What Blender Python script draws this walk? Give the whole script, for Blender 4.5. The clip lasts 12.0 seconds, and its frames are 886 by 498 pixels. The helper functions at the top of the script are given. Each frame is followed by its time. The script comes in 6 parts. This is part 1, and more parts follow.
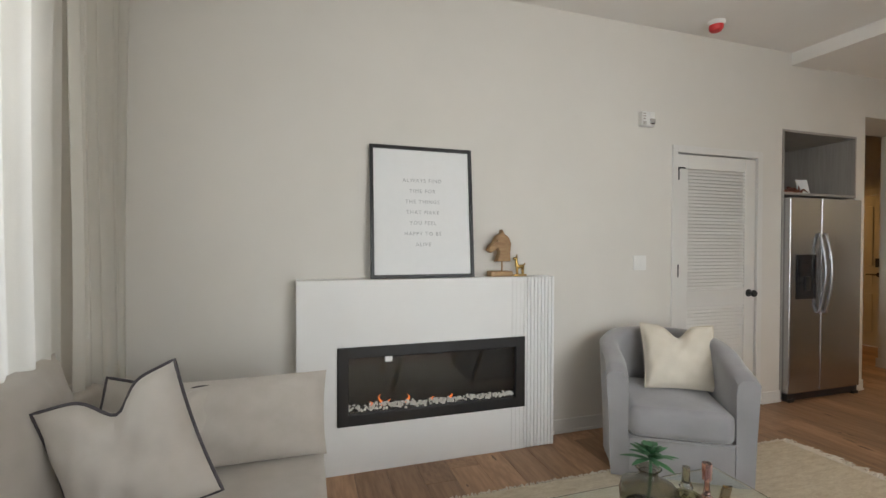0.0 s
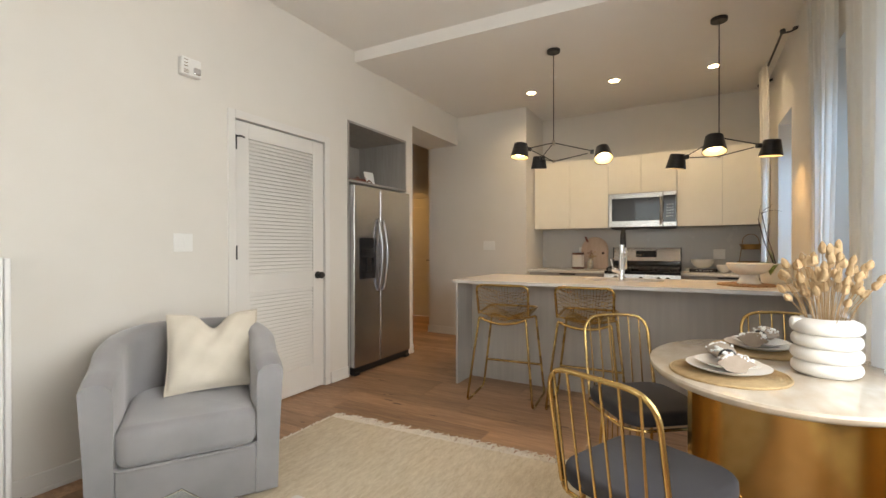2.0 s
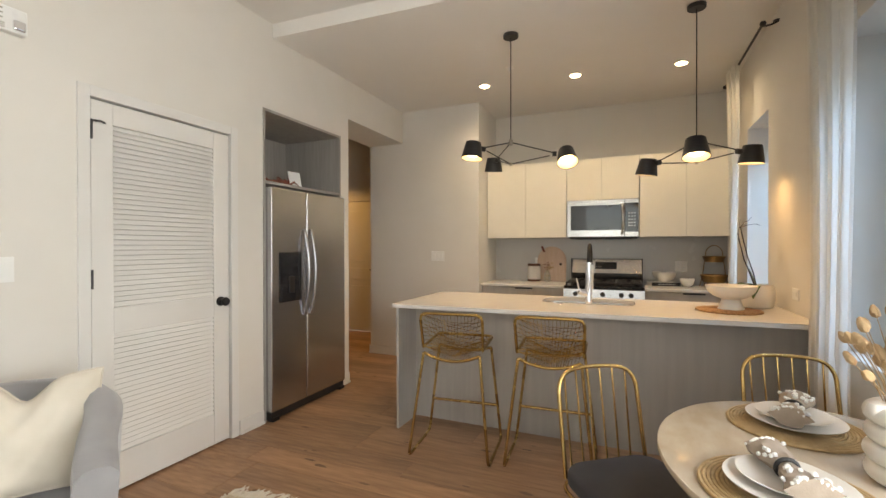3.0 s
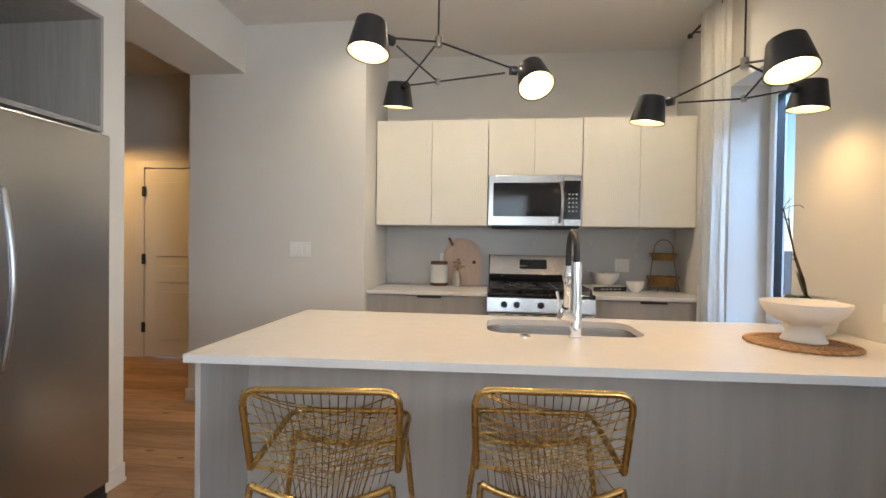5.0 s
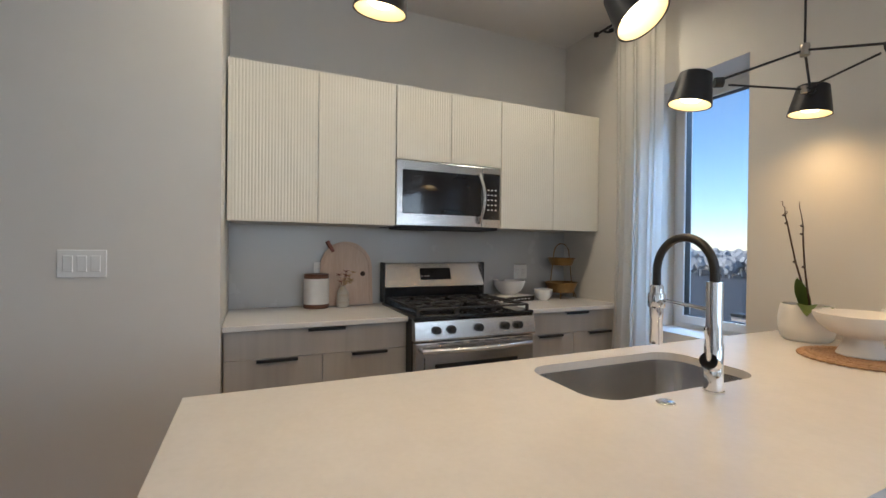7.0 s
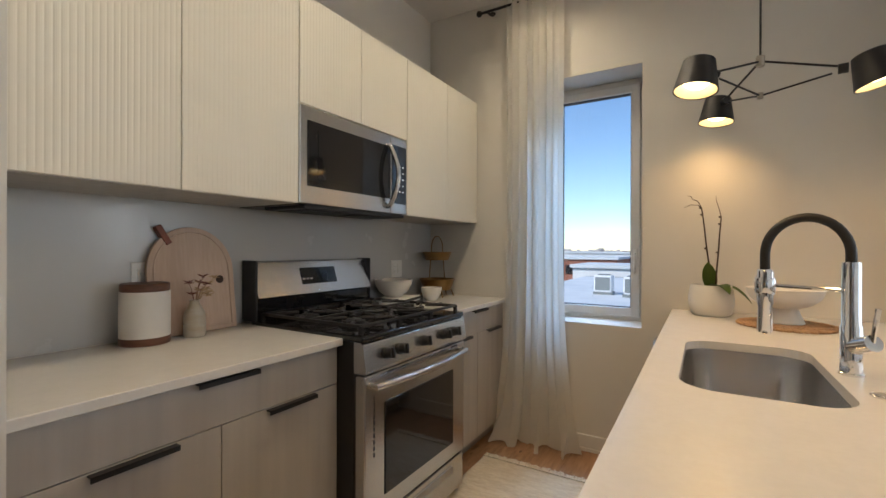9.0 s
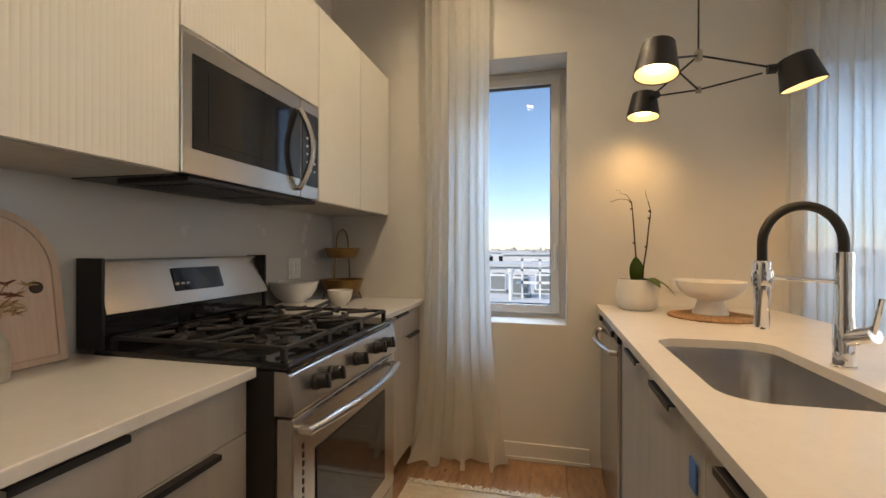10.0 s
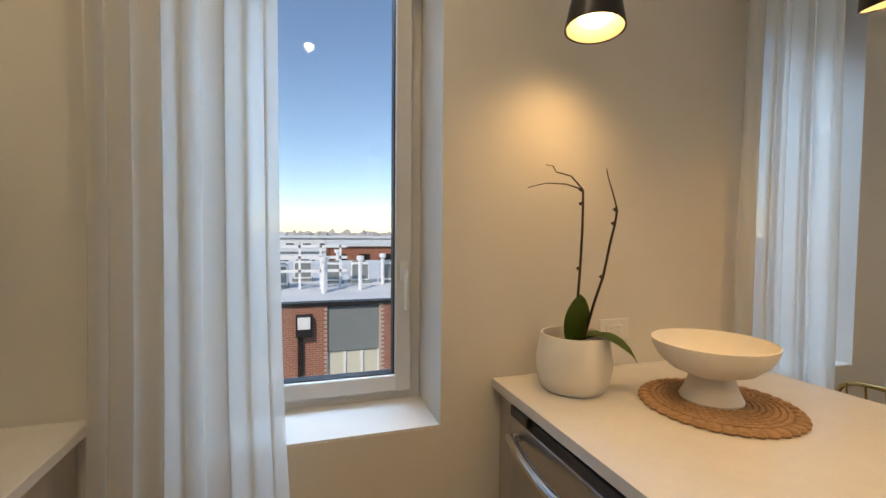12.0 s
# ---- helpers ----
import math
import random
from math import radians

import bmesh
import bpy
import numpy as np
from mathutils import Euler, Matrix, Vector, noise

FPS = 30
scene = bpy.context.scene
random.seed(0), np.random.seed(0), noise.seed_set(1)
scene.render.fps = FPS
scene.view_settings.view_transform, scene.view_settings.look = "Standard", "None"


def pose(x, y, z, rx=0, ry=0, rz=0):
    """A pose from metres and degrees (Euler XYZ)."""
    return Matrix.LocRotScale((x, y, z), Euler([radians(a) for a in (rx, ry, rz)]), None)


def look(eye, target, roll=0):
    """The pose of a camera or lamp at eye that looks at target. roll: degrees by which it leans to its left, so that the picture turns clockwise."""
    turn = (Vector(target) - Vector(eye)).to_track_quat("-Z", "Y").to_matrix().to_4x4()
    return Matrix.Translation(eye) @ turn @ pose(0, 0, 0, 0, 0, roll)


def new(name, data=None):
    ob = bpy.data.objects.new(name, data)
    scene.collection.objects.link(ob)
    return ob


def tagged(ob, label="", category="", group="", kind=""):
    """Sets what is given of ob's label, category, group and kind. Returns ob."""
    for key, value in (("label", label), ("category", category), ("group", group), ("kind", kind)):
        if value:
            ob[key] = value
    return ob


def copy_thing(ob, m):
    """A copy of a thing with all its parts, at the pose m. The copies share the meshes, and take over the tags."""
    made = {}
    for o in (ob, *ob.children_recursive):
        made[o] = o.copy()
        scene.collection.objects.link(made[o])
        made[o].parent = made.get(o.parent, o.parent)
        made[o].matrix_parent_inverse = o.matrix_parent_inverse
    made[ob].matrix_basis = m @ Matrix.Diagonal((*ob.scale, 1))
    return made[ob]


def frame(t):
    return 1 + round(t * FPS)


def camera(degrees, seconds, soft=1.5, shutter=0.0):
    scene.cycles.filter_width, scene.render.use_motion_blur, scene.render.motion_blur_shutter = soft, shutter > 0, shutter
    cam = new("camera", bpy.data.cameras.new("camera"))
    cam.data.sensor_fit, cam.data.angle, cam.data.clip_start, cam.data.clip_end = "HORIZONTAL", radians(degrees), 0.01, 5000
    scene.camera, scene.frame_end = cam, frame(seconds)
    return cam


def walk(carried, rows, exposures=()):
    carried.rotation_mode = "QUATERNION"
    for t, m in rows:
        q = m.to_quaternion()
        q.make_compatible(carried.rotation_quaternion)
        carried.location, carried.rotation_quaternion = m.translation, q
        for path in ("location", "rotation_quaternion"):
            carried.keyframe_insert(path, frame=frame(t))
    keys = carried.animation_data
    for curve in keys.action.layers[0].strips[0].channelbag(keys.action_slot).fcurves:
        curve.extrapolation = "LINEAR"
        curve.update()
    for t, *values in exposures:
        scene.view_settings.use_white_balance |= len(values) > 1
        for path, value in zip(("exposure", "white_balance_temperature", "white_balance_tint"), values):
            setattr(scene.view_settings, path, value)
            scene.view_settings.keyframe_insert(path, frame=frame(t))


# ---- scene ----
cam = camera(91.0, 12.0)
PATH = [
    (0, (0.517, 0.722, 1.374), (1.111, 2.632, 1.35), 0.2),
    (0.5, (0.752, 0.698, 1.25), (1.952, 2.298, 1.235), 0.3),
    (1, (0.939, 0.682, 1.185), (2.386, 2.063, 1.181), 0.1),
    (1.5, (1.146, 0.68, 1.17), (2.765, 1.855, 1.166), -0.1),
    (2, (1.402, 0.712, 1.198), (3.14, 1.703, 1.191), -0.1),
    (2.5, (1.674, 0.796, 1.246), (3.474, 1.666, 1.239), -0.1),
    (3, (1.993, 0.937, 1.329), (3.83, 1.728, 1.32), -0.1),
    (5, (3.459, 1.546, 1.287), (5.446, 1.771, 1.26), 0.8),
    (5.5, (3.719, 1.743, 1.282), (5.719, 1.733, 1.262), 0.8),
    (6, (3.939, 1.956, 1.292), (5.921, 1.694, 1.274), 0.75),
    (6.5, (4.168, 2.173, 1.31), (6.097, 1.647, 1.291), 0.7),
    (8.5, (5.356, 2.768, 1.293), (6.636, 1.231, 1.297), 0.2),
    (9, (5.585, 2.784, 1.252), (6.615, 1.076, 1.25), 0.2),
    (9.5, (5.798, 2.708, 1.217), (6.559, 0.859, 1.221), 0.1),
    (10, (6.0, 2.573, 1.227), (6.476, 0.63, 1.224), 0.1),
    (10.5, (6.168, 2.363, 1.244), (6.355, 0.372, 1.244), 0.0),
    (11, (6.281, 2.016, 1.296), (6.188, 0.018, 1.277), 0.0),
    (11.5, (6.318, 1.598, 1.351), (6.004, -0.375, 1.274), 0.1),
    (12, (6.282, 1.186, 1.351), (5.672, -0.717, 1.273), 0.5),
]
walk(cam, [(t, look(eye, target, roll)) for t, eye, target, roll in PATH],
     [(0, 0.0, 6800, 10), (0.6, 0.38, 6300, 10), (1.2, 0.50, 6500, 10), (2.2, 0.55, 7200, 11), (3.2, 0.70, 7100, 10),
      (5.0, 0.86, 6000, 9), (6.5, 0.42, 5600, 8), (8.5, 0.32, 5800, 7), (9.5, 0.32, 6600, 10), (11, 0.38, 7100, 11), (12, 0.16, 7100, 10)])

# ---- light ----
world = bpy.data.worlds.new("world")
scene.world = world
world.use_nodes = True
wn = world.node_tree.nodes
sky = wn.new("ShaderNodeTexSky")
sky.sky_type, sky.sun_disc = "NISHITA", False
sky.air_density, sky.dust_density, sky.ozone_density = 1.0, 0.05, 4.5
sky.sun_elevation, sky.sun_rotation = radians(42), radians(40)
wn["Background"].inputs["Strength"].default_value = 0.15
world.node_tree.links.new(sky.outputs["Color"], wn["Background"].inputs["Color"])


def lamp(name, kind, energy, color, matrix, **kw):
    data = bpy.data.lights.new(name, kind)
    data.energy, data.color = energy, color
    if "size" in kw:
        data.shape, data.size, data.size_y = "RECTANGLE", kw["size"][0], kw["size"][1]
    if "spot" in kw:
        data.spot_size, data.spot_blend = radians(kw["spot"]), kw.get("blend", 0.5)
    if "radius" in kw:
        data.shadow_soft_size = kw["radius"]
    if "angle" in kw:
        data.angle = radians(kw["angle"])
    ob = new(name, data)
    ob.matrix_world = matrix
    return ob


# sun behind the house: it strikes the roofs across the way, not the room
lamp("sun", "SUN", 3.2, (1.0, 0.93, 0.84), look((20, 30, 32.5), (0, 0, 0)), angle=0.5)
DAY = (0.92, 0.965, 1.0)
WIN_LIVING, WIN_SIDE = 40, 20
lamp("window_sky", "AREA", WIN_SIDE, DAY, look((-0.80, 1.75, 1.5), (1, 1.75, 1.3)), size=(2.1, 2.0))
lamp("window_sky", "AREA", WIN_LIVING, DAY, look((2.05, -0.36, 1.5), (2.05, 1, 1.4)), size=(1.9, 1.5))
for x in (6.22, 4.42):
    lamp("window_sky", "AREA", 62, (0.40, 0.64, 1.0), look((x, -1.25, 3.3), (x, 0.05, 1.3)), size=(1.0, 0.9))

# ---- materials ----
MATS = {}


def mat(name, a, b=None, rough=0.5, metal=0.0, scale=8.0, bump=0.0, bscale=None, stretch=(1, 1, 1), emit=None,
        sss=0.0, coat=0.0, vary=0.0, trans=0.0, sheen=0.0, rvar=0.08):
    """Two colours mixed by noise at two scales, with bump and uneven gloss."""
    m = bpy.data.materials.new(name)
    m.use_nodes = True
    n, l = m.node_tree.nodes, m.node_tree.links
    p = n["Principled BSDF"]
    b = b or tuple(c * 0.9 for c in a)
    tc = n.new("ShaderNodeTexCoord")
    mp = n.new("ShaderNodeMapping")
    mp.inputs["Scale"].default_value = stretch
    l.new(tc.outputs["Object"], mp.inputs["Vector"])
    big, fine = n.new("ShaderNodeTexNoise"), n.new("ShaderNodeTexNoise")
    big.inputs["Scale"].default_value, fine.inputs["Scale"].default_value = scale * 0.22, scale
    big.inputs["Detail"].default_value, fine.inputs["Detail"].default_value = 3, 6
    l.new(mp.outputs["Vector"], big.inputs["Vector"])
    l.new(mp.outputs["Vector"], fine.inputs["Vector"])
    add = n.new("ShaderNodeMath")
    add.operation = "ADD"
    l.new(big.outputs["Fac"], add.inputs[0])
    l.new(fine.outputs["Fac"], add.inputs[1])
    ramp = n.new("ShaderNodeMapRange")
    ramp.inputs["From Min"].default_value, ramp.inputs["From Max"].default_value = 0.75, 1.25
    l.new(add.outputs[0], ramp.inputs["Value"])
    mix = n.new("ShaderNodeMix")
    mix.data_type = "RGBA"
    mix.inputs["A"].default_value, mix.inputs["B"].default_value = (*a, 1), (*b, 1)
    l.new(ramp.outputs["Result"], mix.inputs["Factor"])
    col = mix.outputs["Result"]
    if vary:
        oi = n.new("ShaderNodeObjectInfo")
        hsv = n.new("ShaderNodeHueSaturation")
        mr = n.new("ShaderNodeMapRange")
        mr.inputs["To Min"].default_value, mr.inputs["To Max"].default_value = 1 - vary, 1 + vary
        l.new(oi.outputs["Random"], mr.inputs["Value"])
        l.new(mr.outputs["Result"], hsv.inputs["Value"])
        l.new(col, hsv.inputs["Color"])
        col = hsv.outputs["Color"]
    l.new(col, p.inputs["Base Color"])
    rr = n.new("ShaderNodeMapRange")
    rr.inputs["To Min"].default_value, rr.inputs["To Max"].default_value = max(0.02, rough - rvar), min(1, rough + rvar)
    l.new(fine.outputs["Fac"], rr.inputs["Value"])
    l.new(rr.outputs["Result"], p.inputs["Roughness"])
    p.inputs["Metallic"].default_value = metal
    p.inputs["Coat Weight"].default_value = coat
    p.inputs["Sheen Weight"].default_value = sheen
    p.inputs["Transmission Weight"].default_value = trans
    if sss:
        p.inputs["Subsurface Weight"].default_value = sss
    if bump:
        bn = n.new("ShaderNodeTexNoise")
        bn.inputs["Scale"].default_value, bn.inputs["Detail"].default_value = bscale or scale * 6, 4
        l.new(mp.outputs["Vector"], bn.inputs["Vector"])
        bu = n.new("ShaderNodeBump")
        bu.inputs["Strength"].default_value, bu.inputs["Distance"].default_value = bump, 0.004
        l.new(bn.outputs["Fac"], bu.inputs["Height"])
        l.new(bu.outputs["Normal"], p.inputs["Normal"])
    if emit:
        p.inputs["Emission Color"].default_value = (*emit[0], 1)
        p.inputs["Emission Strength"].default_value = emit[1]
    MATS[name] = m
    return m


def glass(name, color=(1, 1, 1), rough=0.0, ior=1.45):
    m = bpy.data.materials.new(name)
    m.use_nodes = True
    p = m.node_tree.nodes["Principled BSDF"]
    p.inputs["Base Color"].default_value = (*color, 1)
    p.inputs["Roughness"].default_value = rough
    p.inputs["IOR"].default_value = ior
    p.inputs["Transmission Weight"].default_value = 1.0
    return m


def cloth_sheer(name, color, through_amount):
    m = bpy.data.materials.new(name)
    m.use_nodes = True
    n, l = m.node_tree.nodes, m.node_tree.links
    out = n["Material Output"]
    n.remove(n["Principled BSDF"])
    d, t, mx = n.new("ShaderNodeBsdfDiffuse"), n.new("ShaderNodeBsdfTranslucent"), n.new("ShaderNodeMixShader")
    tc, no, wv = n.new("ShaderNodeTexCoord"), n.new("ShaderNodeTexNoise"), n.new("ShaderNodeMix")
    no.inputs["Scale"].default_value, no.inputs["Detail"].default_value = 240, 3
    l.new(tc.outputs["Object"], no.inputs["Vector"])
    wv.data_type = "RGBA"
    wv.inputs["A"].default_value, wv.inputs["B"].default_value = (*[c * 0.94 for c in color], 1), (*color, 1)
    l.new(no.outputs["Fac"], wv.inputs["Factor"])
    l.new(wv.outputs["Result"], d.inputs["Color"])
    l.new(wv.outputs["Result"], t.inputs["Color"])
    bu = n.new("ShaderNodeBump")
    bu.inputs["Strength"].default_value, bu.inputs["Distance"].default_value = 0.15, 0.001
    l.new(no.outputs["Fac"], bu.inputs["Height"])
    l.new(bu.outputs["Normal"], d.inputs["Normal"])
    mx.inputs[0].default_value = through_amount
    l.new(d.outputs[0], mx.inputs[1])
    l.new(t.outputs[0], mx.inputs[2])
    tr, weave = n.new("ShaderNodeBsdfTransparent"), n.new("ShaderNodeMixShader")
    weave.inputs[0].default_value = 0.16
    l.new(mx.outputs[0], weave.inputs[1])
    l.new(tr.outputs[0], weave.inputs[2])
    l.new(weave.outputs[0], out.inputs["Surface"])
    return m


PAINT = mat("wall_paint", (0.66, 0.628, 0.575), (0.645, 0.613, 0.56), 0.75, scale=5, bump=0.06, bscale=260)
CEIL = mat("ceiling_paint", (0.73, 0.70, 0.66), (0.715, 0.685, 0.645), 0.85, scale=4, bump=0.05, bscale=220)
TRIM = mat("trim_paint", (0.67, 0.65, 0.615), (0.655, 0.635, 0.60), 0.42, scale=6, bump=0.03, bscale=120)
OAK = mat("oak_plank", (0.40, 0.235, 0.13), (0.235, 0.13, 0.07), 0.45, scale=14, stretch=(3.2, 0.35, 1), bump=0.12, bscale=60, vary=0.24)
KNOT = mat("oak_knot", (0.12, 0.065, 0.04), (0.22, 0.13, 0.075), 0.55, scale=40)
GROOVE = mat("floor_groove", (0.12, 0.07, 0.04), (0.08, 0.05, 0.03), 0.8)
GREYWOOD = mat("grey_wood_laminate", (0.43, 0.398, 0.36), (0.37, 0.342, 0.31), 0.5, scale=11, stretch=(2.2, 2.2, 0.14), bump=0.06, bscale=90)
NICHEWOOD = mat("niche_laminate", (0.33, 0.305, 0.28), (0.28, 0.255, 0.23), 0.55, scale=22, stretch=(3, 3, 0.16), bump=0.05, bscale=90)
FLUTE = mat("fluted_cream", (0.74, 0.695, 0.60), (0.72, 0.675, 0.58), 0.5, scale=9, bump=0.03)
QUARTZ = mat("white_quartz", (0.64, 0.62, 0.59), (0.61, 0.59, 0.56), 0.24, scale=60, rvar=0.03)
SPLASH = mat("backsplash_paint", (0.52, 0.515, 0.50), (0.505, 0.50, 0.485), 0.25, scale=5, bump=0.03, bscale=200)
STEEL = mat("brushed_steel", (0.47, 0.47, 0.485), (0.46, 0.46, 0.475), 0.27, 1.0, scale=3, stretch=(20, 20, 0.2), rvar=0.006)
STEELH = mat("brushed_steel_level", (0.60, 0.585, 0.57), (0.575, 0.56, 0.545), 0.25, 1.0, scale=30, stretch=(0.4, 0.4, 40), rvar=0.04)
CHROME = mat("chrome", (0.82, 0.82, 0.83), (0.78, 0.78, 0.79), 0.06, 1.0, scale=10, rvar=0.02)
BLACK = mat("black_metal", (0.010, 0.009, 0.010), (0.014, 0.013, 0.013), 0.42, 0.0, scale=30, bump=0.03)
BLACKGLOSS = mat("black_gloss", (0.012, 0.012, 0.014), (0.018, 0.018, 0.02), 0.07, scale=10, rvar=0.02)
IRON = mat("cast_iron", (0.012, 0.011, 0.012), (0.017, 0.015, 0.016), 0.55, 0.0, scale=50, bump=0.2)
RUBBER = mat("black_rubber", (0.010, 0.009, 0.009), (0.014, 0.013, 0.013), 0.5, scale=40, bump=0.1)
GOLD = mat("polished_gold", (0.66, 0.45, 0.18), (0.56, 0.37, 0.14), 0.2, 1.0, scale=20, rvar=0.06)
GOLDB = mat("brushed_gold", (0.52, 0.34, 0.12), (0.42, 0.27, 0.09), 0.26, 1.0, scale=12, rvar=0.08)
VELVET = mat("grey_velvet", (0.29, 0.28, 0.285), (0.225, 0.22, 0.225), 0.9, scale=5, bump=0.12, bscale=300, sheen=0.5)
DARKVELVET = mat("dark_velvet", (0.035, 0.033, 0.037), (0.026, 0.024, 0.028), 0.95, scale=6, bump=0.15, bscale=300, sheen=0.05)
CREAM = mat("cream_linen", (0.66, 0.60, 0.50), (0.62, 0.56, 0.46), 0.95, scale=14, bump=0.3, bscale=420, sheen=0.2)
SOFA = mat("sofa_linen", (0.46, 0.42, 0.37), (0.42, 0.38, 0.33), 0.95, scale=14, bump=0.3, bscale=420, sheen=0.2)
PIPING = mat("dark_piping", (0.05, 0.045, 0.05), (0.08, 0.07, 0.075), 0.9, scale=60)
RUG = mat("ivory_wool", (0.68, 0.60, 0.46), (0.54, 0.45, 0.32), 1.0, scale=46, stretch=(1, 4, 1), bump=1.0, bscale=130)
MARBLE = mat("beige_marble", (0.58, 0.50, 0.40), (0.46, 0.37, 0.27), 0.12, scale=9, stretch=(1, 2.2, 1), coat=0.2, rvar=0.03)
CERAMIC = mat("white_ceramic", (0.76, 0.73, 0.68), (0.73, 0.70, 0.65), 0.3, scale=12, rvar=0.06)
MATTEWHITE = mat("matte_white", (0.74, 0.71, 0.66), (0.70, 0.67, 0.62), 0.6, scale=20, bump=0.05)
PLASTIC = mat("white_plastic", (0.75, 0.74, 0.71), (0.73, 0.72, 0.69), 0.35, scale=10)
GLASSP = glass("window_glass")
BULB = mat("lamp_bulb", (1, 0.9, 0.7), (1, 0.88, 0.68), 0.4, emit=((1.0, 0.72, 0.38), 7.5))
# lining of the shades: the bulb's warm yellow glow is put into its colour
SHADEIN_WARMED = mat("shade_inside_warmed", (0.72, 0.62, 0.44), (0.70, 0.60, 0.42), 0.5)
DOWN = mat("downlight_lens", (1, 0.95, 0.85), (1, 0.95, 0.85), 0.4, emit=((1.0, 0.82, 0.58), 10.0))
NICKEL = mat("brushed_nickel", (0.42, 0.37, 0.31), (0.36, 0.32, 0.27), 0.35, 1.0, scale=30)
DARKGLASS = mat("dark_glass", (0.014, 0.013, 0.015), (0.02, 0.019, 0.02), 0.05, scale=6, rvar=0.02)
FIREBED = mat("black_firebox", (0.012, 0.012, 0.013), (0.02, 0.02, 0.02), 0.6)
CRYSTAL = glass("clear_crystal", (0.95, 0.95, 0.97), 0.05)
FLAME = mat("flame", (1, 0.3, 0.05), (1, 0.25, 0.03), 0.5, emit=((1.0, 0.2, 0.04), 0.7))
PAPER = mat("white_paper", (0.76, 0.76, 0.75), (0.74, 0.74, 0.73), 0.8, scale=20)
INK = mat("grey_ink", (0.33, 0.33, 0.33), (0.37, 0.37, 0.37), 0.7)
CARVED = mat("carved_wood", (0.40, 0.25, 0.12), (0.24, 0.13, 0.06), 0.6, scale=18, stretch=(1, 1, 4), bump=0.3, bscale=60)
WALNUT = mat("dark_wood", (0.16, 0.065, 0.035), (0.09, 0.035, 0.02), 0.45, scale=24, stretch=(1, 1, 5), bump=0.1)
PALEWOOD = mat("pale_board", (0.62, 0.47, 0.36), (0.55, 0.40, 0.30), 0.55, scale=18, stretch=(1, 5, 0.6), bump=0.06)
LEATHER = mat("brown_leather", (0.22, 0.06, 0.03), (0.15, 0.04, 0.02), 0.5, scale=30, bump=0.1)
JUTE = mat("woven_jute", (0.40, 0.245, 0.13), (0.27, 0.155, 0.08), 0.95, scale=60, bump=0.6, bscale=260)
STRAW = mat("woven_straw", (0.46, 0.32, 0.16), (0.36, 0.24, 0.11), 0.85, scale=50, bump=0.5, bscale=240)
GRASS = mat("dried_grass", (0.52, 0.36, 0.20), (0.40, 0.26, 0.13), 0.95, scale=60, bump=0.3)
LEAF = mat("green_leaf", (0.12, 0.19, 0.03), (0.08, 0.13, 0.022), 0.42, scale=12, bump=0.06)
SUCC = mat("succulent_leaf", (0.035, 0.11, 0.05), (0.05, 0.15, 0.06), 0.45, scale=16)
TWIG = mat("brown_twig", (0.06, 0.03, 0.018), (0.035, 0.018, 0.012), 0.7, scale=40)
SMOKE = glass("smoked_glass", (0.60, 0.58, 0.50))
OLIVE = glass("olive_glass", (0.55, 0.55, 0.38))
PINK = glass("pink_glass", (0.80, 0.45, 0.40))
CLEAR = glass("table_glass", (0.90, 0.97, 0.94))
HIDE = mat("spotted_hide", (0.70, 0.67, 0.62), (0.66, 0.63, 0.57), 0.9, scale=20, bump=0.2)
AMBER = mat("amber_wire", (0.30, 0.18, 0.07), (0.24, 0.14, 0.05), 0.4, 0.8, scale=20)
NAPKIN = mat("taupe_linen", (0.36, 0.29, 0.23), (0.30, 0.24, 0.19), 0.95, scale=40, bump=0.3)
BEAD = mat("white_bead", (0.78, 0.77, 0.74), (0.74, 0.73, 0.70), 0.5)
SAGE = mat("glazed_stoneware", (0.50, 0.47, 0.40), (0.42, 0.33, 0.22), 0.3, scale=10, stretch=(1, 1, 3))
REDCAP = mat("red_plastic", (0.62, 0.03, 0.03), (0.58, 0.03, 0.03), 0.4)
SKYBLUE = mat("blue_tag", (0.05, 0.18, 0.5), (0.05, 0.16, 0.45), 0.5)
BOARD = mat("hall_door_paint", (0.68, 0.66, 0.62), (0.66, 0.64, 0.60), 0.45, scale=6)

# ---- building blocks ----


def part(name, bm, material, parent=None, label="", smooth=False):
    me = bpy.data.meshes.new(name)
    bmesh.ops.recalc_face_normals(bm, faces=bm.faces)
    if smooth:
        for f in bm.faces:
            f.smooth = True
    bm.to_mesh(me)
    bm.free()
    for m in material if isinstance(material, (list, tuple)) else (material,):
        me.materials.append(m)
    if smooth:
        me.set_sharp_from_angle(angle=radians(40))
    ob = new(name, me)
    if parent is not None:
        ob.parent = parent
    if label:
        ob["label"] = label
    return ob


def thing(name, loc=(0, 0, 0), label="", category="", group="", kind="", rz=0.0):
    ob = new(name)
    ob.matrix_world = pose(*loc, 0, 0, rz)
    ob.empty_display_size = 0.1
    return tagged(ob, label, category, group, kind)


def box(x0, x1, y0, y1, z0, z1, bev=0.0, seg=2, bm=None):
    own = bmesh.new()
    bmesh.ops.create_cube(own, size=1)
    for v in own.verts:
        v.co = Vector(((x0 + x1) / 2 + v.co.x * (x1 - x0), (y0 + y1) / 2 + v.co.y * (y1 - y0), (z0 + z1) / 2 + v.co.z * (z1 - z0)))
    if bev:
        bmesh.ops.bevel(own, geom=own.edges[:], offset=bev, segments=seg, affect="EDGES", profile=0.5)
    if bm is None:
        return own
    return merge(bm, own)


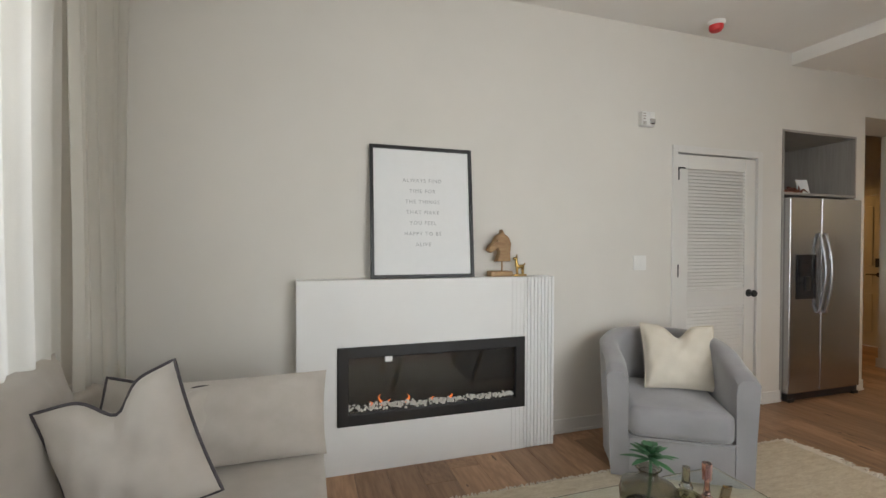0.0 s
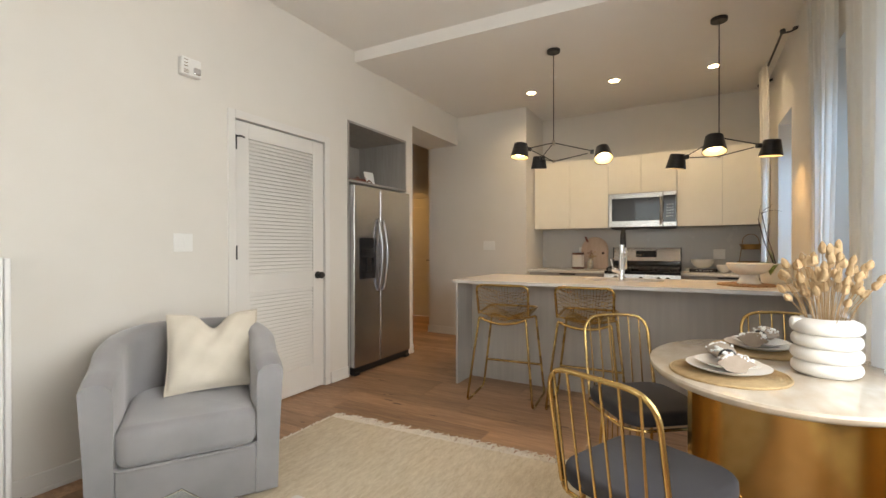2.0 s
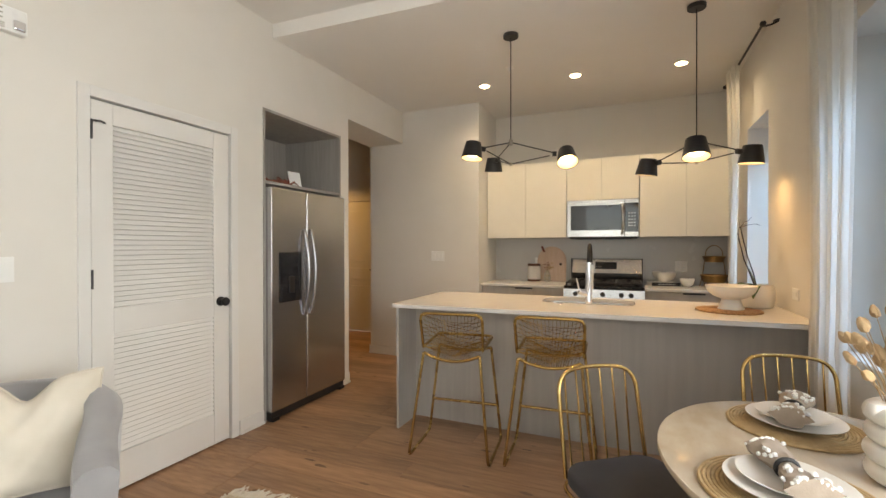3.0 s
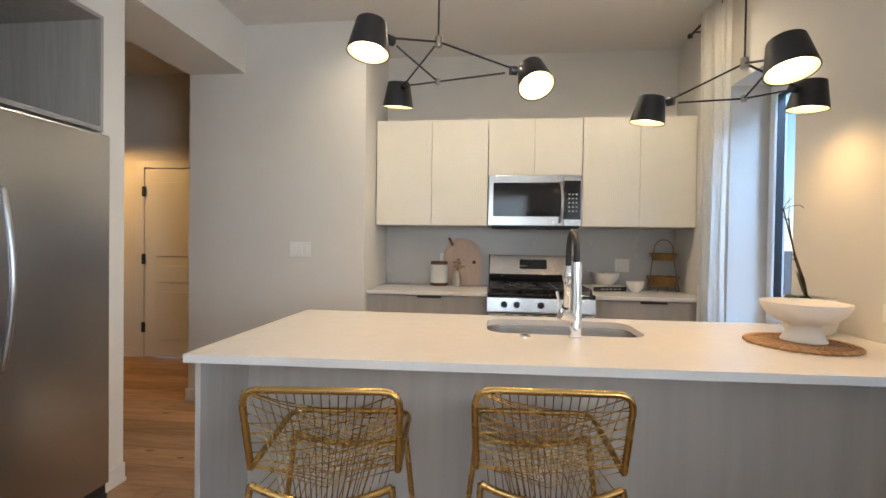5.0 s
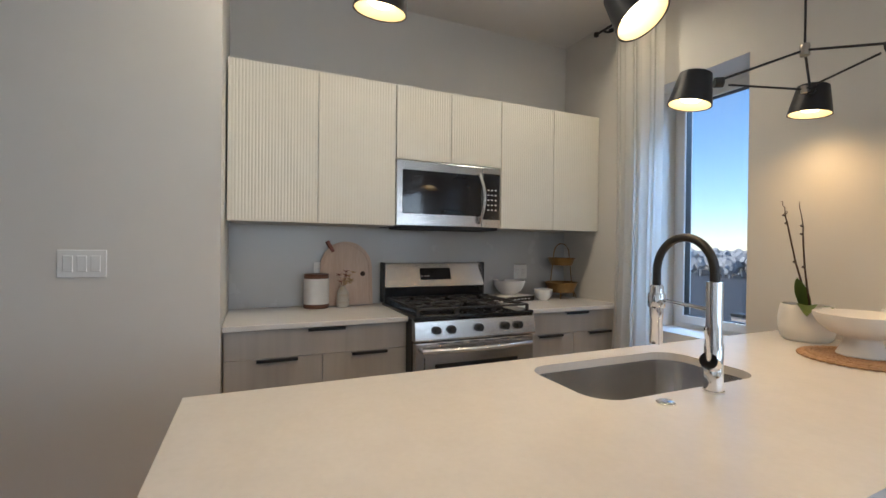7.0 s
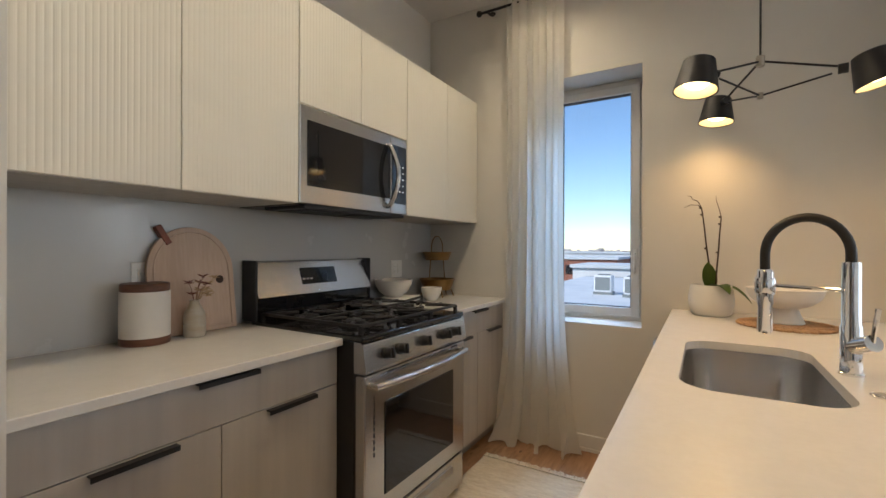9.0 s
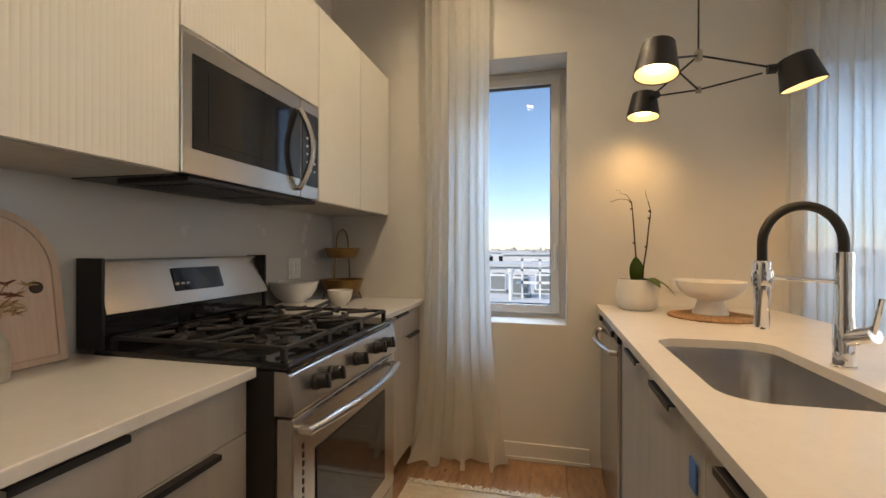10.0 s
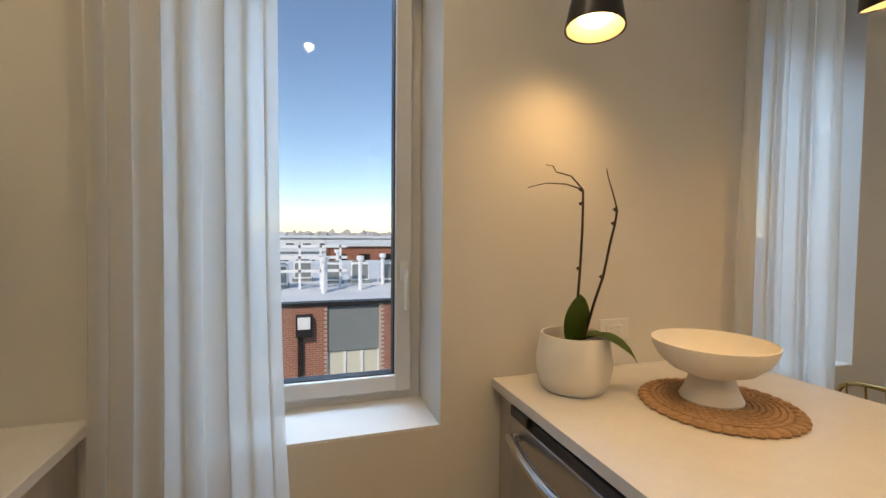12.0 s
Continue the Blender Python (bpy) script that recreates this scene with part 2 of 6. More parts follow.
def merge(bm, other, matrix=None):
    me = bpy.data.meshes.new("tmp")
    if matrix is not None:
        other.transform(matrix)
    other.to_mesh(me)
    other.free()
    bm.from_mesh(me)
    bpy.data.meshes.remove(me)
    return bm


def tube(points, r, n=8, closed=False, bm=None, r1=None):
    """A round bar swept along a line of points."""
    bm = bm or bmesh.new()
    pts = [Vector(p) for p in points]
    k = len(pts)
    rings, up = [], None
    for i, p in enumerate(pts):
        a = pts[i - 1] if (closed or i > 0) else p
        b = pts[(i + 1) % k] if (closed or i < k - 1) else p
        t = (b - a).normalized()
        if up is None:
            up = t.cross(Vector((0, 0, 1)) if abs(t.z) < 0.9 else Vector((1, 0, 0))).normalized()
        up = (up - t * up.dot(t)).normalized()
        s = t.cross(up)
        rad = r if r1 is None else r + (r1 - r) * i / (k - 1)
        rings.append([bm.verts.new(p + (up * math.cos(q) + s * math.sin(q)) * rad) for q in (2 * math.pi * j / n for j in range(n))])
    for i in range(k if closed else k - 1):
        A, B = rings[i], rings[(i + 1) % k]
        for j in range(n):
            bm.faces.new((A[j], A[(j + 1) % n], B[(j + 1) % n], B[j]))
    if not closed:
        bm.faces.new(rings[0][::-1])
        bm.faces.new(rings[-1])
    return bm


def lathe(profile, n=32, bm=None, at=(0, 0, 0), squash=1.0):
    """A turned shape from (radius, height) pairs, bottom to top."""
    bm = bm or bmesh.new()
    c = Vector(at)
    rings = []
    for r, z in profile:
        if r < 1e-5:
            rings.append([bm.verts.new(c + Vector((0, 0, z)))])
        else:
            rings.append([bm.verts.new(c + Vector((r * math.cos(2 * math.pi * j / n), squash * r * math.sin(2 * math.pi * j / n), z))) for j in range(n)])
    for A, B in zip(rings, rings[1:]):
        for j in range(n):
            q = [A[j % len(A)], A[(j + 1) % len(A)], B[(j + 1) % len(B)], B[j % len(B)]]
            q = [v for i, v in enumerate(q) if v not in q[:i]]
            if len(q) > 2:
                bm.faces.new(q)
    for R in (rings[0], rings[-1]):
        if len(R) > 2:
            bm.faces.new(R)
    return bm


def rounded(points, r, seg=5, closed=False):
    """A line of points with its corners rounded."""
    pts = [Vector(p) for p in points]
    out, k = [], len(pts)
    for i, p in enumerate(pts):
        if not closed and i in (0, k - 1):
            out.append(p)
            continue
        a, b = (pts[i - 1] - p), (pts[(i + 1) % k] - p)
        d = min(r, a.length * 0.49, b.length * 0.49)
        a, b = p + a.normalized() * d, p + b.normalized() * d
        for s in range(seg + 1):
            u = s / seg
            out.append(a * (1 - u) ** 2 + p * 2 * u * (1 - u) + b * u * u)
    return out


def prism(outline, z0, z1, bev=0.0, bm=None, seg=2):
    """A flat outline (x, y) given height."""
    own = bmesh.new()
    f = own.faces.new([own.verts.new((x, y, z0)) for x, y in outline])
    top = bmesh.ops.extrude_face_region(own, geom=[f])["geom"]
    for v in top:
        if isinstance(v, bmesh.types.BMVert):
            v.co.z = z1
    bmesh.ops.recalc_face_normals(own, faces=own.faces)
    if bev:
        flat = [e for e in own.edges if len(e.link_faces) == 2 and e.calc_face_angle(0) > 1.0 and abs(e.verts[0].co.z - e.verts[1].co.z) < 1e-6]
        bmesh.ops.bevel(own, geom=flat, offset=bev, segments=seg, affect="EDGES", profile=0.5)
    return own if bm is None else merge(bm, own)


def round_rect(x0, x1, y0, y1, r, seg=6):
    out = []
    for cx, cy, a in ((x1 - r, y1 - r, 0), (x0 + r, y1 - r, 90), (x0 + r, y0 + r, 180), (x1 - r, y0 + r, 270)):
        for s in range(seg + 1):
            q = radians(a + 90 * s / seg)
            out.append((cx + r * math.cos(q), cy + r * math.sin(q)))
    return out


def pillow(w, h, t, nx=20, ny=20, seed=0, pinch=0.06, chop=0.0):
    """A stuffed cushion standing in the x, z plane, base at z = 0; chop: the dent in its top edge."""
    bm = bmesh.new()
    rnd = random.Random(seed)
    ph = [rnd.uniform(0, 6) for _ in range(4)]
    V = {}
    for side in (0, 1):
        for i in range(nx + 1):
            for j in range(ny + 1):
                edge = i in (0, nx) or j in (0, ny)
                if side and edge:
                    V[1, i, j] = V[0, i, j]
                    continue
                u, v = 2 * i / nx - 1, 2 * j / ny - 1
                fat = (max(0, (1 - u * u)) * max(0, (1 - v * v))) ** 0.42
                x = u * w / 2 * (1 - pinch * (1 - v * v) ** 1.0 * abs(u))
                z = v * h / 2 * (1 - pinch * (1 - u * u) * abs(v))
                if chop and v > 0:
                    z -= chop * v * math.exp(-(u / 0.28) ** 2)
                wr = 0.012 * math.sin(5 * u + ph[0] + 3 * v) * math.sin(4 * v + ph[1]) + 0.006 * math.sin(13 * u - 7 * v + ph[2])
                y = (t / 2 * fat + wr * fat) * (1 if side else -1)
                if chop:
                    y *= 1 - 0.35 * math.exp(-(u / 0.2) ** 2) * max(0, v)
                V[side, i, j] = bm.verts.new((x, y, z + h / 2))
    for side in (0, 1):
        for i in range(nx):
            for j in range(ny):
                q = [V[side, i, j], V[side, i + 1, j], V[side, i + 1, j + 1], V[side, i, j + 1]]
                bm.faces.new(q if side else q[::-1])
    return bm


def pillow_edge(w, h, pinch=0.06, chop=0.0, k=24):
    pts = []
    for i in range(4 * k):
        s, q = divmod(i, k)
        a = 2 * q / k - 1
        u, v = ((a, -1), (1, a), (-a, 1), (-1, -a))[s]
        x = u * w / 2 * (1 - pinch * (1 - v * v) * abs(u))
        z = v * h / 2 * (1 - pinch * (1 - u * u) * abs(v))
        if chop and v > 0:
            z -= chop * v * math.exp(-(u / 0.28) ** 2)
        pts.append((x, 0, z + h / 2))
    return pts


def wall(name, axis, plane, back, u0, u1, z0, z1, openings, material):
    """A wall with thickness from plane to back, with holes through it. axis: the normal's."""
    us = sorted({u0, u1, *[o[0] for o in openings], *[o[1] for o in openings]})
    zs = sorted({z0, z1, *[o[2] for o in openings], *[o[3] for o in openings]})
    bm = bmesh.new()
    cache = {}

    def vert(u, d, z):
        key = (round(u, 4), round(d, 4), round(z, 4))
        if key not in cache:
            cache[key] = bm.verts.new((u, d, z) if axis == "y" else (d, u, z))
        return cache[key]

    def solid(i, j):
        if not (0 <= i < len(us) - 1 and 0 <= j < len(zs) - 1):
            return False
        cu, cz = (us[i] + us[i + 1]) / 2, (zs[j] + zs[j + 1]) / 2
        return not any(o[0] < cu < o[1] and o[2] < cz < o[3] for o in openings)

    for i in range(len(us) - 1):
        for j in range(len(zs) - 1):
            if not solid(i, j):
                continue
            a, b, c, d = us[i], us[i + 1], zs[j], zs[j + 1]
            for pl in (plane, back):
                bm.faces.new([vert(a, pl, c), vert(b, pl, c), vert(b, pl, d), vert(a, pl, d)])
            for hit_, (p, q) in ((solid(i - 1, j), ((a, c), (a, d))), (solid(i + 1, j), ((b, c), (b, d))),
                                 (solid(i, j - 1), ((a, c), (b, c))), (solid(i, j + 1), ((a, d), (b, d)))):
                if not hit_:
                    bm.faces.new([vert(p[0], plane, p[1]), vert(q[0], plane, q[1]), vert(q[0], back, q[1]), vert(p[0], back, p[1])])
    return tagged(part(name, bm, material), kind="structure")


def stuff(ob, label, category):
    return tagged(ob, label, category, kind="stuff")


# ---- the rooms ----
FW = 3.485      # face of the fireplace wall
KB = 7.38       # kitchen back wall
SW = 6.68       # wall with the three-gang switch
LW = -0.55      # living room's outer side wall
CH, KCH, SOFF = 3.06, 2.965, 2.952

WINDOWS = {"kitchen": (5.905, 6.53, 0.785, 2.345), "dining": (4.11, 4.735, 0.81, 2.345), "living": (1.05, 3.85, 0.5, 2.345)}
wall("wall_windows", "y", 0.0, -0.34, LW - 0.3, KB + 0.2, -0.05, CH, list(WINDOWS.values()), PAINT)
wall("wall_fireplace", "y", FW, FW + 0.14, LW - 0.3, 5.56, -0.05, CH, [(3.325, 4.185, -0.05, 2.11), (4.475, 5.43, -0.05, 2.39)], PAINT)
wall("wall_side", "x", LW, LW - 0.3, 0.0, FW, -0.05, CH, [(0.7, 2.8, 0.5, 2.5)], PAINT)
wall("wall_kitchen", "x", KB, KB + 0.2, 0.0, 2.70, -0.05, CH, [], PAINT)
wall("wall_return", "y", 2.514, 2.70, SW + 0.14, KB, -0.05, CH, [], PAINT)
wall("wall_switch", "x", SW, SW + 0.14, 2.514, 3.95, -0.05, CH, [], PAINT)
wall("wall_hall_side", "y", 3.81, 3.95, SW + 0.14, 8.0, -0.05, CH, [], PAINT)
wall("wall_hall_end", "x", 7.80, 7.95, 3.95, 7.0, -0.05, CH, [(4.46, 5.30, -0.05, 2.05)], PAINT)
wall("wall_hall_near", "x", 5.56, 5.46, FW + 0.14, 7.0, -0.05, CH, [], PAINT)
wall("wall_hall_back", "y", 7.0, 7.14, 5.40, 8.0, -0.05, CH, [], PAINT)
wall("wall_behind_hall_door", "x", 8.6, 8.7, 4.3, 5.5, -0.05, CH, [], PAINT)
tagged(part("hall_header", box(5.56, SW, FW + 0.002, 3.95, 2.59, CH), PAINT), kind="structure")
tagged(part("ceiling", box(LW, 8.0, 0.0, 7.0, CH, CH + 0.12), CEIL), kind="structure")
tagged(part("ceiling_kitchen", box(4.99, KB, 0.0, FW, KCH, CH), CEIL), kind="structure")
tagged(part("ceiling_beam", prism([(4.74, 0.0), (5.15, 0.0), (4.99, FW), (4.58, FW)], SOFF, CH), CEIL), kind="structure")
tagged(part("closet_shell", box(3.2, 4.3, FW + 0.14, FW + 0.2, 0, 2.3), PAINT), kind="structure")
tagged(part("floor_base", box(LW - 0.3, 8.0, -0.34, 4.2, -0.16, -0.012), GROOVE), kind="structure")
tagged(part("hall_floor_base", box(5.4, 8.7, 4.2, 7.14, -0.16, -0.012), GROOVE), kind="structure")


def baseboard(name, x0, x1, y0, y1):
    bm = box(x0, x1, y0, y1, 0, 0.10, 0.004)
    dx, dy = (x1 - x0, y1 - y0)
    if dx > dy:
        s = 1 if (y0 + y1) / 2 < 1.5 else -1
        ya, yb = (y1, y1 + 0.008) if s > 0 else (y0 - 0.008, y0)
        box(x0, x1, ya, yb, 0, 0.022, 0.003, bm=bm)
    else:
        box(x0 - 0.008, x0, y0, y1, 0, 0.022, 0.003, bm=bm)
    return tagged(part(name, bm, TRIM), "white painted wooden baseboard along the wall", "baseboard", kind="structure")


baseboard("baseboard", 2.14, 3.265, FW - 0.014, FW)
baseboard("baseboard", LW, 0.44, FW - 0.014, FW)
baseboard("baseboard", 4.25, 4.47, FW - 0.014, FW)
baseboard("baseboard", 5.435, 5.56, FW - 0.014, FW)
baseboard("baseboard", SW - 0.014, SW, 2.514, 3.964)
baseboard("baseboard", 5.78, 6.72, 0.0, 0.014)
baseboard("baseboard", LW, 4.99, 0.0, 0.014)
baseboard("baseboard", 7.786, 7.80, 5.40, 7.0)


# ---- windows ----
def window(name, x0, x1, z0, z1, yf=-0.24, swing=1):
    """A white tilt-and-turn window deep in its opening."""
    w = thing(name, label="white tilt-and-turn window deep in its plaster opening", category="window", kind="structure")
    yb = yf - 0.07

    def ring(a, b, c, d, t, y0, y1, bev):
        bm = bmesh.new()
        box(a, a + t, y0, y1, c, d, bev, bm=bm)
        box(b - t, b, y0, y1, c, d, bev, bm=bm)
        box(a + t - bev, b - t + bev, y0 + 0.001, y1 - 0.001, c, c + t, bev, bm=bm)
        box(a + t - bev, b - t + bev, y0 + 0.001, y1 - 0.001, d - t, d, bev, bm=bm)
        return bm
    part("window_frame", ring(x0, x1, z0, z1, 0.045, yb, yf, 0.004), TRIM, w)
    sash = part("sash", ring(x0 + 0.035, x1 - 0.035, z0 + 0.035, z1 - 0.035, 0.055, yb + 0.012, yf + 0.022, 0.006), TRIM, w)
    part("gasket", ring(x0 + 0.088, x1 - 0.088, z0 + 0.088, z1 - 0.088, 0.006, yb + 0.03, yf + 0.008, 0.001), RUBBER, w)
    pane = part("pane", box(x0 + 0.09, x1 - 0.09, yf - 0.03, yf - 0.022, z0 + 0.09, z1 - 0.09), GLASSP, w)
    pane.visible_shadow = False
    hx, hz = (x0 + 0.062 if swing > 0 else x1 - 0.062), 1.22
    bm = box(hx - 0.013, hx + 0.013, yf + 0.022, yf + 0.032, hz - 0.03, hz + 0.035, 0.004)
    tube(rounded([(hx, yf + 0.03, hz), (hx, yf + 0.062, hz), (hx, yf + 0.066, hz - 0.12)], 0.012), 0.008, 8, bm=bm)
    part("handle", bm, PLASTIC, sash, smooth=True)
    part("window_sill", box(x0 + 0.001, x1 - 0.001, yf - 0.02, -0.002, z0 - 0.004, z0 + 0.006, 0.002), TRIM, w)
    return w


window("window_1", *WINDOWS["kitchen"])
window("window_2", *WINDOWS["dining"], swing=-1)
window("window_3", *WINDOWS["living"])
side = window("window_4", 0.7, 2.8, 0.5, 2.5)
side.matrix_world = pose(LW, 0, 0, 0, 0, -90) @ Matrix.Diagonal((-1, 1, 1, 1))

SHEER = cloth_sheer("sheer_curtain", (0.86, 0.84, 0.79), 0.70)


def curtain(name, u0, u1, z0, z1, folds, depth, seed, label, at=0.08, axis="x", flare=0.12):
    """A hanging curtain in soft folds, its hem lying on the floor."""
    rnd = random.Random(seed)
    n, m = folds * 12, 34
    ph = [rnd.uniform(-0.6, 0.6) for _ in range(folds + 2)]
    am = [rnd.uniform(0.55, 1.1) for _ in range(folds + 2)]
    bm = bmesh.new()
    V = []
    for j in range(m + 1):
        v = j / m
        row = []
        for i in range(n + 1):
            s = i / n
            f = s * folds
            k = int(f)
            q = f - k
            a = am[k] * (1 - q) + am[min(k + 1, folds + 1)] * q
            p = ph[k] * (1 - q) + ph[min(k + 1, folds + 1)] * q
            spread = 1 + flare * (1 - v) ** 6
            u = u0 + (u1 - u0) * (0.5 + (s - 0.5) * spread) + 0.012 * math.sin(9 * f + p)
            d = depth * a * math.sin(2 * math.pi * f + p * (1 - v)) * (0.75 + 0.25 * v)
            d += 0.01 * math.sin(5 * v + 3 * s + p)
            z = z0 + (z1 - z0) * v
            if v < 0.1:
                e = (0.1 - v) / 0.1
                d += 0.12 * e * e * (0.5 + 0.5 * math.sin(2 * math.pi * f * 0.5 + p * 3))
                z = max(z, 0.006 + 0.03 * (0.5 + 0.5 * math.sin(7 * f + p)) * e)
                u += 0.03 * e * e * math.sin(4 * f + p)
            co = (u, at + d, z) if axis == "x" else (at + d, u, z)
            row.append(bm.verts.new(co))
        V.append(row)
    for j in range(m):
        for i in range(n):
            bm.faces.new((V[j][i], V[j][i + 1], V[j + 1][i + 1], V[j + 1][i]))
    c = part(name, bm, SHEER, smooth=True)
    return tagged(c, label, "curtain")


curtain("curtain", 6.34, 6.71, 0.012, 2.90, 6, 0.022, 3, "sheer ivory linen curtain pooling on the floor beside the kitchen window", 0.11, "x", 0.6)
curtain("curtain", 4.38, 4.86, 0.012, 2.90, 7, 0.03, 5, "sheer white linen curtain hanging beside the dining window", 0.075)
curtain("curtain", 3.42, 4.04, 0.012, 2.90, 7, 0.03, 6, "sheer white linen curtain drawn aside by the dining table", 0.09)
curtain("curtain", 2.86, 3.44, 0.012, 2.98, 7, 0.035, 8, "ivory linen curtain gathered in the living room corner", LW + 0.15, "y", 0.05)
curtain("curtain", 2.05, 2.90, 0.012, 2.98, 6, 0.03, 9, "sheer white curtain drawn across the side window", LW + 0.10, "y", 0.05)


def rod(name, p0, p1, wallp):
    r = thing(name, label="thin black metal curtain rod on wall brackets", category="curtain rod")
    part("bar", tube([p0, p1], 0.009, 10), BLACK, r, smooth=True)
    for p in (p0, p1):
        part("finial", lathe([(0, -0.02), (0.016, -0.014), (0.02, 0), (0.016, 0.014), (0, 0.02)], 16, at=p), BLACK, r, smooth=True)
    for p in wallp:
        bm = tube(rounded([p, (p[0], p[1] - 0.05, p[2]), (p[0], 0.0, p[2] + 0.02)], 0.02), 0.007, 8)
        lathe([(0.022, 0), (0.022, 0.008)], 16, bm=bm, at=(p[0], 0.012, p[2] + 0.02))
        part("bracket", bm, BLACK, r, smooth=True)
    return r


rod("curtain_rod", (5.62, 0.10, 2.86), (6.92, 0.10, 2.86), [(5.66, 0.10, 2.86), (6.86, 0.10, 2.86)])
rod("curtain_rod", (3.92, 0.075, 2.88), (4.94, 0.075, 2.88), [(3.98, 0.075, 2.88)])


# ---- kitchen units ----
def bar_pull(parent, x, y0, y1, z, out):
    """A thin black edge pull on a front that faces along x."""
    bm = box(min(x, x + out * 0.022), max(x, x + out * 0.022), y0, y1, z - 0.002, z + 0.002, 0.0008)
    a = x + out * 0.022
    box(min(a, a - out * 0.004), max(a, a - out * 0.004), y0, y1, z - 0.012, z + 0.001, 0.0008, bm=bm)
    return part("handle", bm, BLACK, parent, "black metal edge pull")


def base_cabinet(name, y0, y1, front, back, out, fronts, label):
    """fronts: (y0, y1, z0, z1, pull y0, pull y1); out: the way the front faces along x."""
    c = thing(name, ((front + back) / 2, (y0 + y1) / 2, 0), label, "cabinet", "grey base cabinets")
    inv = c.matrix_world.inverted()
    f2 = front - out * 0.02
    x0, x1 = min(f2, back), max(f2, back)
    body = part("body", box(x0, x1, y0, y1, 0.10, 0.885), GREYWOOD, c)
    kick = part("toe_kick", box(min(f2 - out * 0.05, back), max(f2 - out * 0.05, back), y0, y1, 0.0, 0.10), NICHEWOOD, c)
    made = [body, kick]
    for a, b, z0, z1, p0, p1 in fronts:
        d = part("drawer_front" if z1 - z0 < 0.3 else "door", box(min(front, f2), max(front, f2), a + 0.0015, b - 0.0015, z0 + 0.0015, z1 - 0.0015, 0.0015), GREYWOOD, c)
        made.append(d)
        bar_pull(d, front, p0, p1, z1 - 0.006, out)
    for m in made:
        m.matrix_parent_inverse = inv
    return c


CF = 6.775
base_cabinet("base_cabinet", 1.579, 2.511, CF, KB, -1, [(1.581, 2.505, 0.742, 0.884, 1.926, 2.116), (1.581, 2.04, 0.10, 0.742, 1.696, 1.891), (2.04, 2.505, 0.10, 0.742, 2.165, 2.359)],
             "grey wood base cabinet with drawers and black pulls under the counter")
base_cabinet("base_cabinet", 0.005, 0.806, CF, KB, -1, [(0.01, 0.804, 0.742, 0.884, 0.285, 0.471), (0.398, 0.804, 0.10, 0.742, 0.496, 0.69), (0.01, 0.398, 0.10, 0.742, 0.078, 0.277)],
             "grey wood base cabinet with black pulls beside the stove")


def slab(name, outline_bm, label):
    return tagged(part(name, outline_bm, QUARTZ), label, "countertop")


slab("countertop", box(6.745, KB - 0.004, 1.581, 2.511, 0.888, 0.915, 0.003), "white quartz countertop over grey cabinets beside the stove")
slab("countertop", box(6.745, KB - 0.004, 0.004, 0.805, 0.888, 0.915, 0.003), "white quartz countertop in the kitchen corner by the window")
tagged(part("backsplash", box(KB - 0.006, KB - 0.001, 0.0, 2.512, 0.917, 1.432), SPLASH), "plain grey backsplash panel behind the counter", "backsplash", kind="structure")


def flute_front(y0, y1, z0, z1, x, pitch=0.0165, depth=0.0012):
    """A door front whose face is a row of upright rounded reeds."""
    bm = bmesh.new()
    n = max(2, round((y1 - y0) / pitch))
    k = 4
    prof = []
    for i in range(n):
        for j in range(k):
            q = (i + j / k) / n
            prof.append((y0 + (y1 - y0) * q, x - depth * math.sin(math.pi * j / k) ** 0.7))
    prof.append((y1, x))
    a = [bm.verts.new((px, py, z0)) for py, px in prof]
    b = [bm.verts.new((px, py, z1)) for py, px in prof]
    for i in range(len(prof) - 1):
        bm.faces.new((a[i], a[i + 1], b[i + 1], b[i]))
    back0, back1 = [bm.verts.new((x + 0.018, y, z0)) for y in (y0, y1)], [bm.verts.new((x + 0.018, y, z1)) for y in (y0, y1)]
    bm.faces.new((back0[0], back0[1], back1[1], back1[0]))
    bm.faces.new((a[0], b[0], back1[0], back0[0]))
    bm.faces.new((a[-1], b[-1], back1[1], back0[1]))
    bm.faces.new([*b, back1[1], back1[0]])
    bm.faces.new([*a, back0[1], back0[0]])
    return bm


def wall_cabinet(name, y0, y1, z0, z1, cuts, label):
    c = thing(name, (7.2, (y0 + y1) / 2, z0), label, "cabinet", "cream wall cabinets")
    inv = c.matrix_world.inverted()
    made = [part("body", box(7.002, KB - 0.002, y0 + 0.001, y1 - 0.001, z0, z1), [GREYWOOD], c)]
    edges = [y0, *cuts, y1]
    for a, b in zip(edges, edges[1:]):
        d = part("door", flute_front(a + 0.002, b - 0.002, z0 + 0.002, z1 - 0.003, 6.982), FLUTE, c, "cream door with fine upright reeding")
        made.append(d)
    for m in made:
        m.matrix_parent_inverse = inv
    return c


wall_cabinet("wall_cabinet", 1.590, 2.506, 1.432, 2.288, [2.045], "cream reeded two-door wall cabinet beside the microwave")
wall_cabinet("wall_cabinet", 0.853, 1.587, 1.838, 2.288, [1.222], "short cream reeded wall cabinet over the microwave")
wall_cabinet("wall_cabinet", 0.004, 0.850, 1.432, 2.288, [0.42], "cream reeded two-door wall cabinet in the window corner")

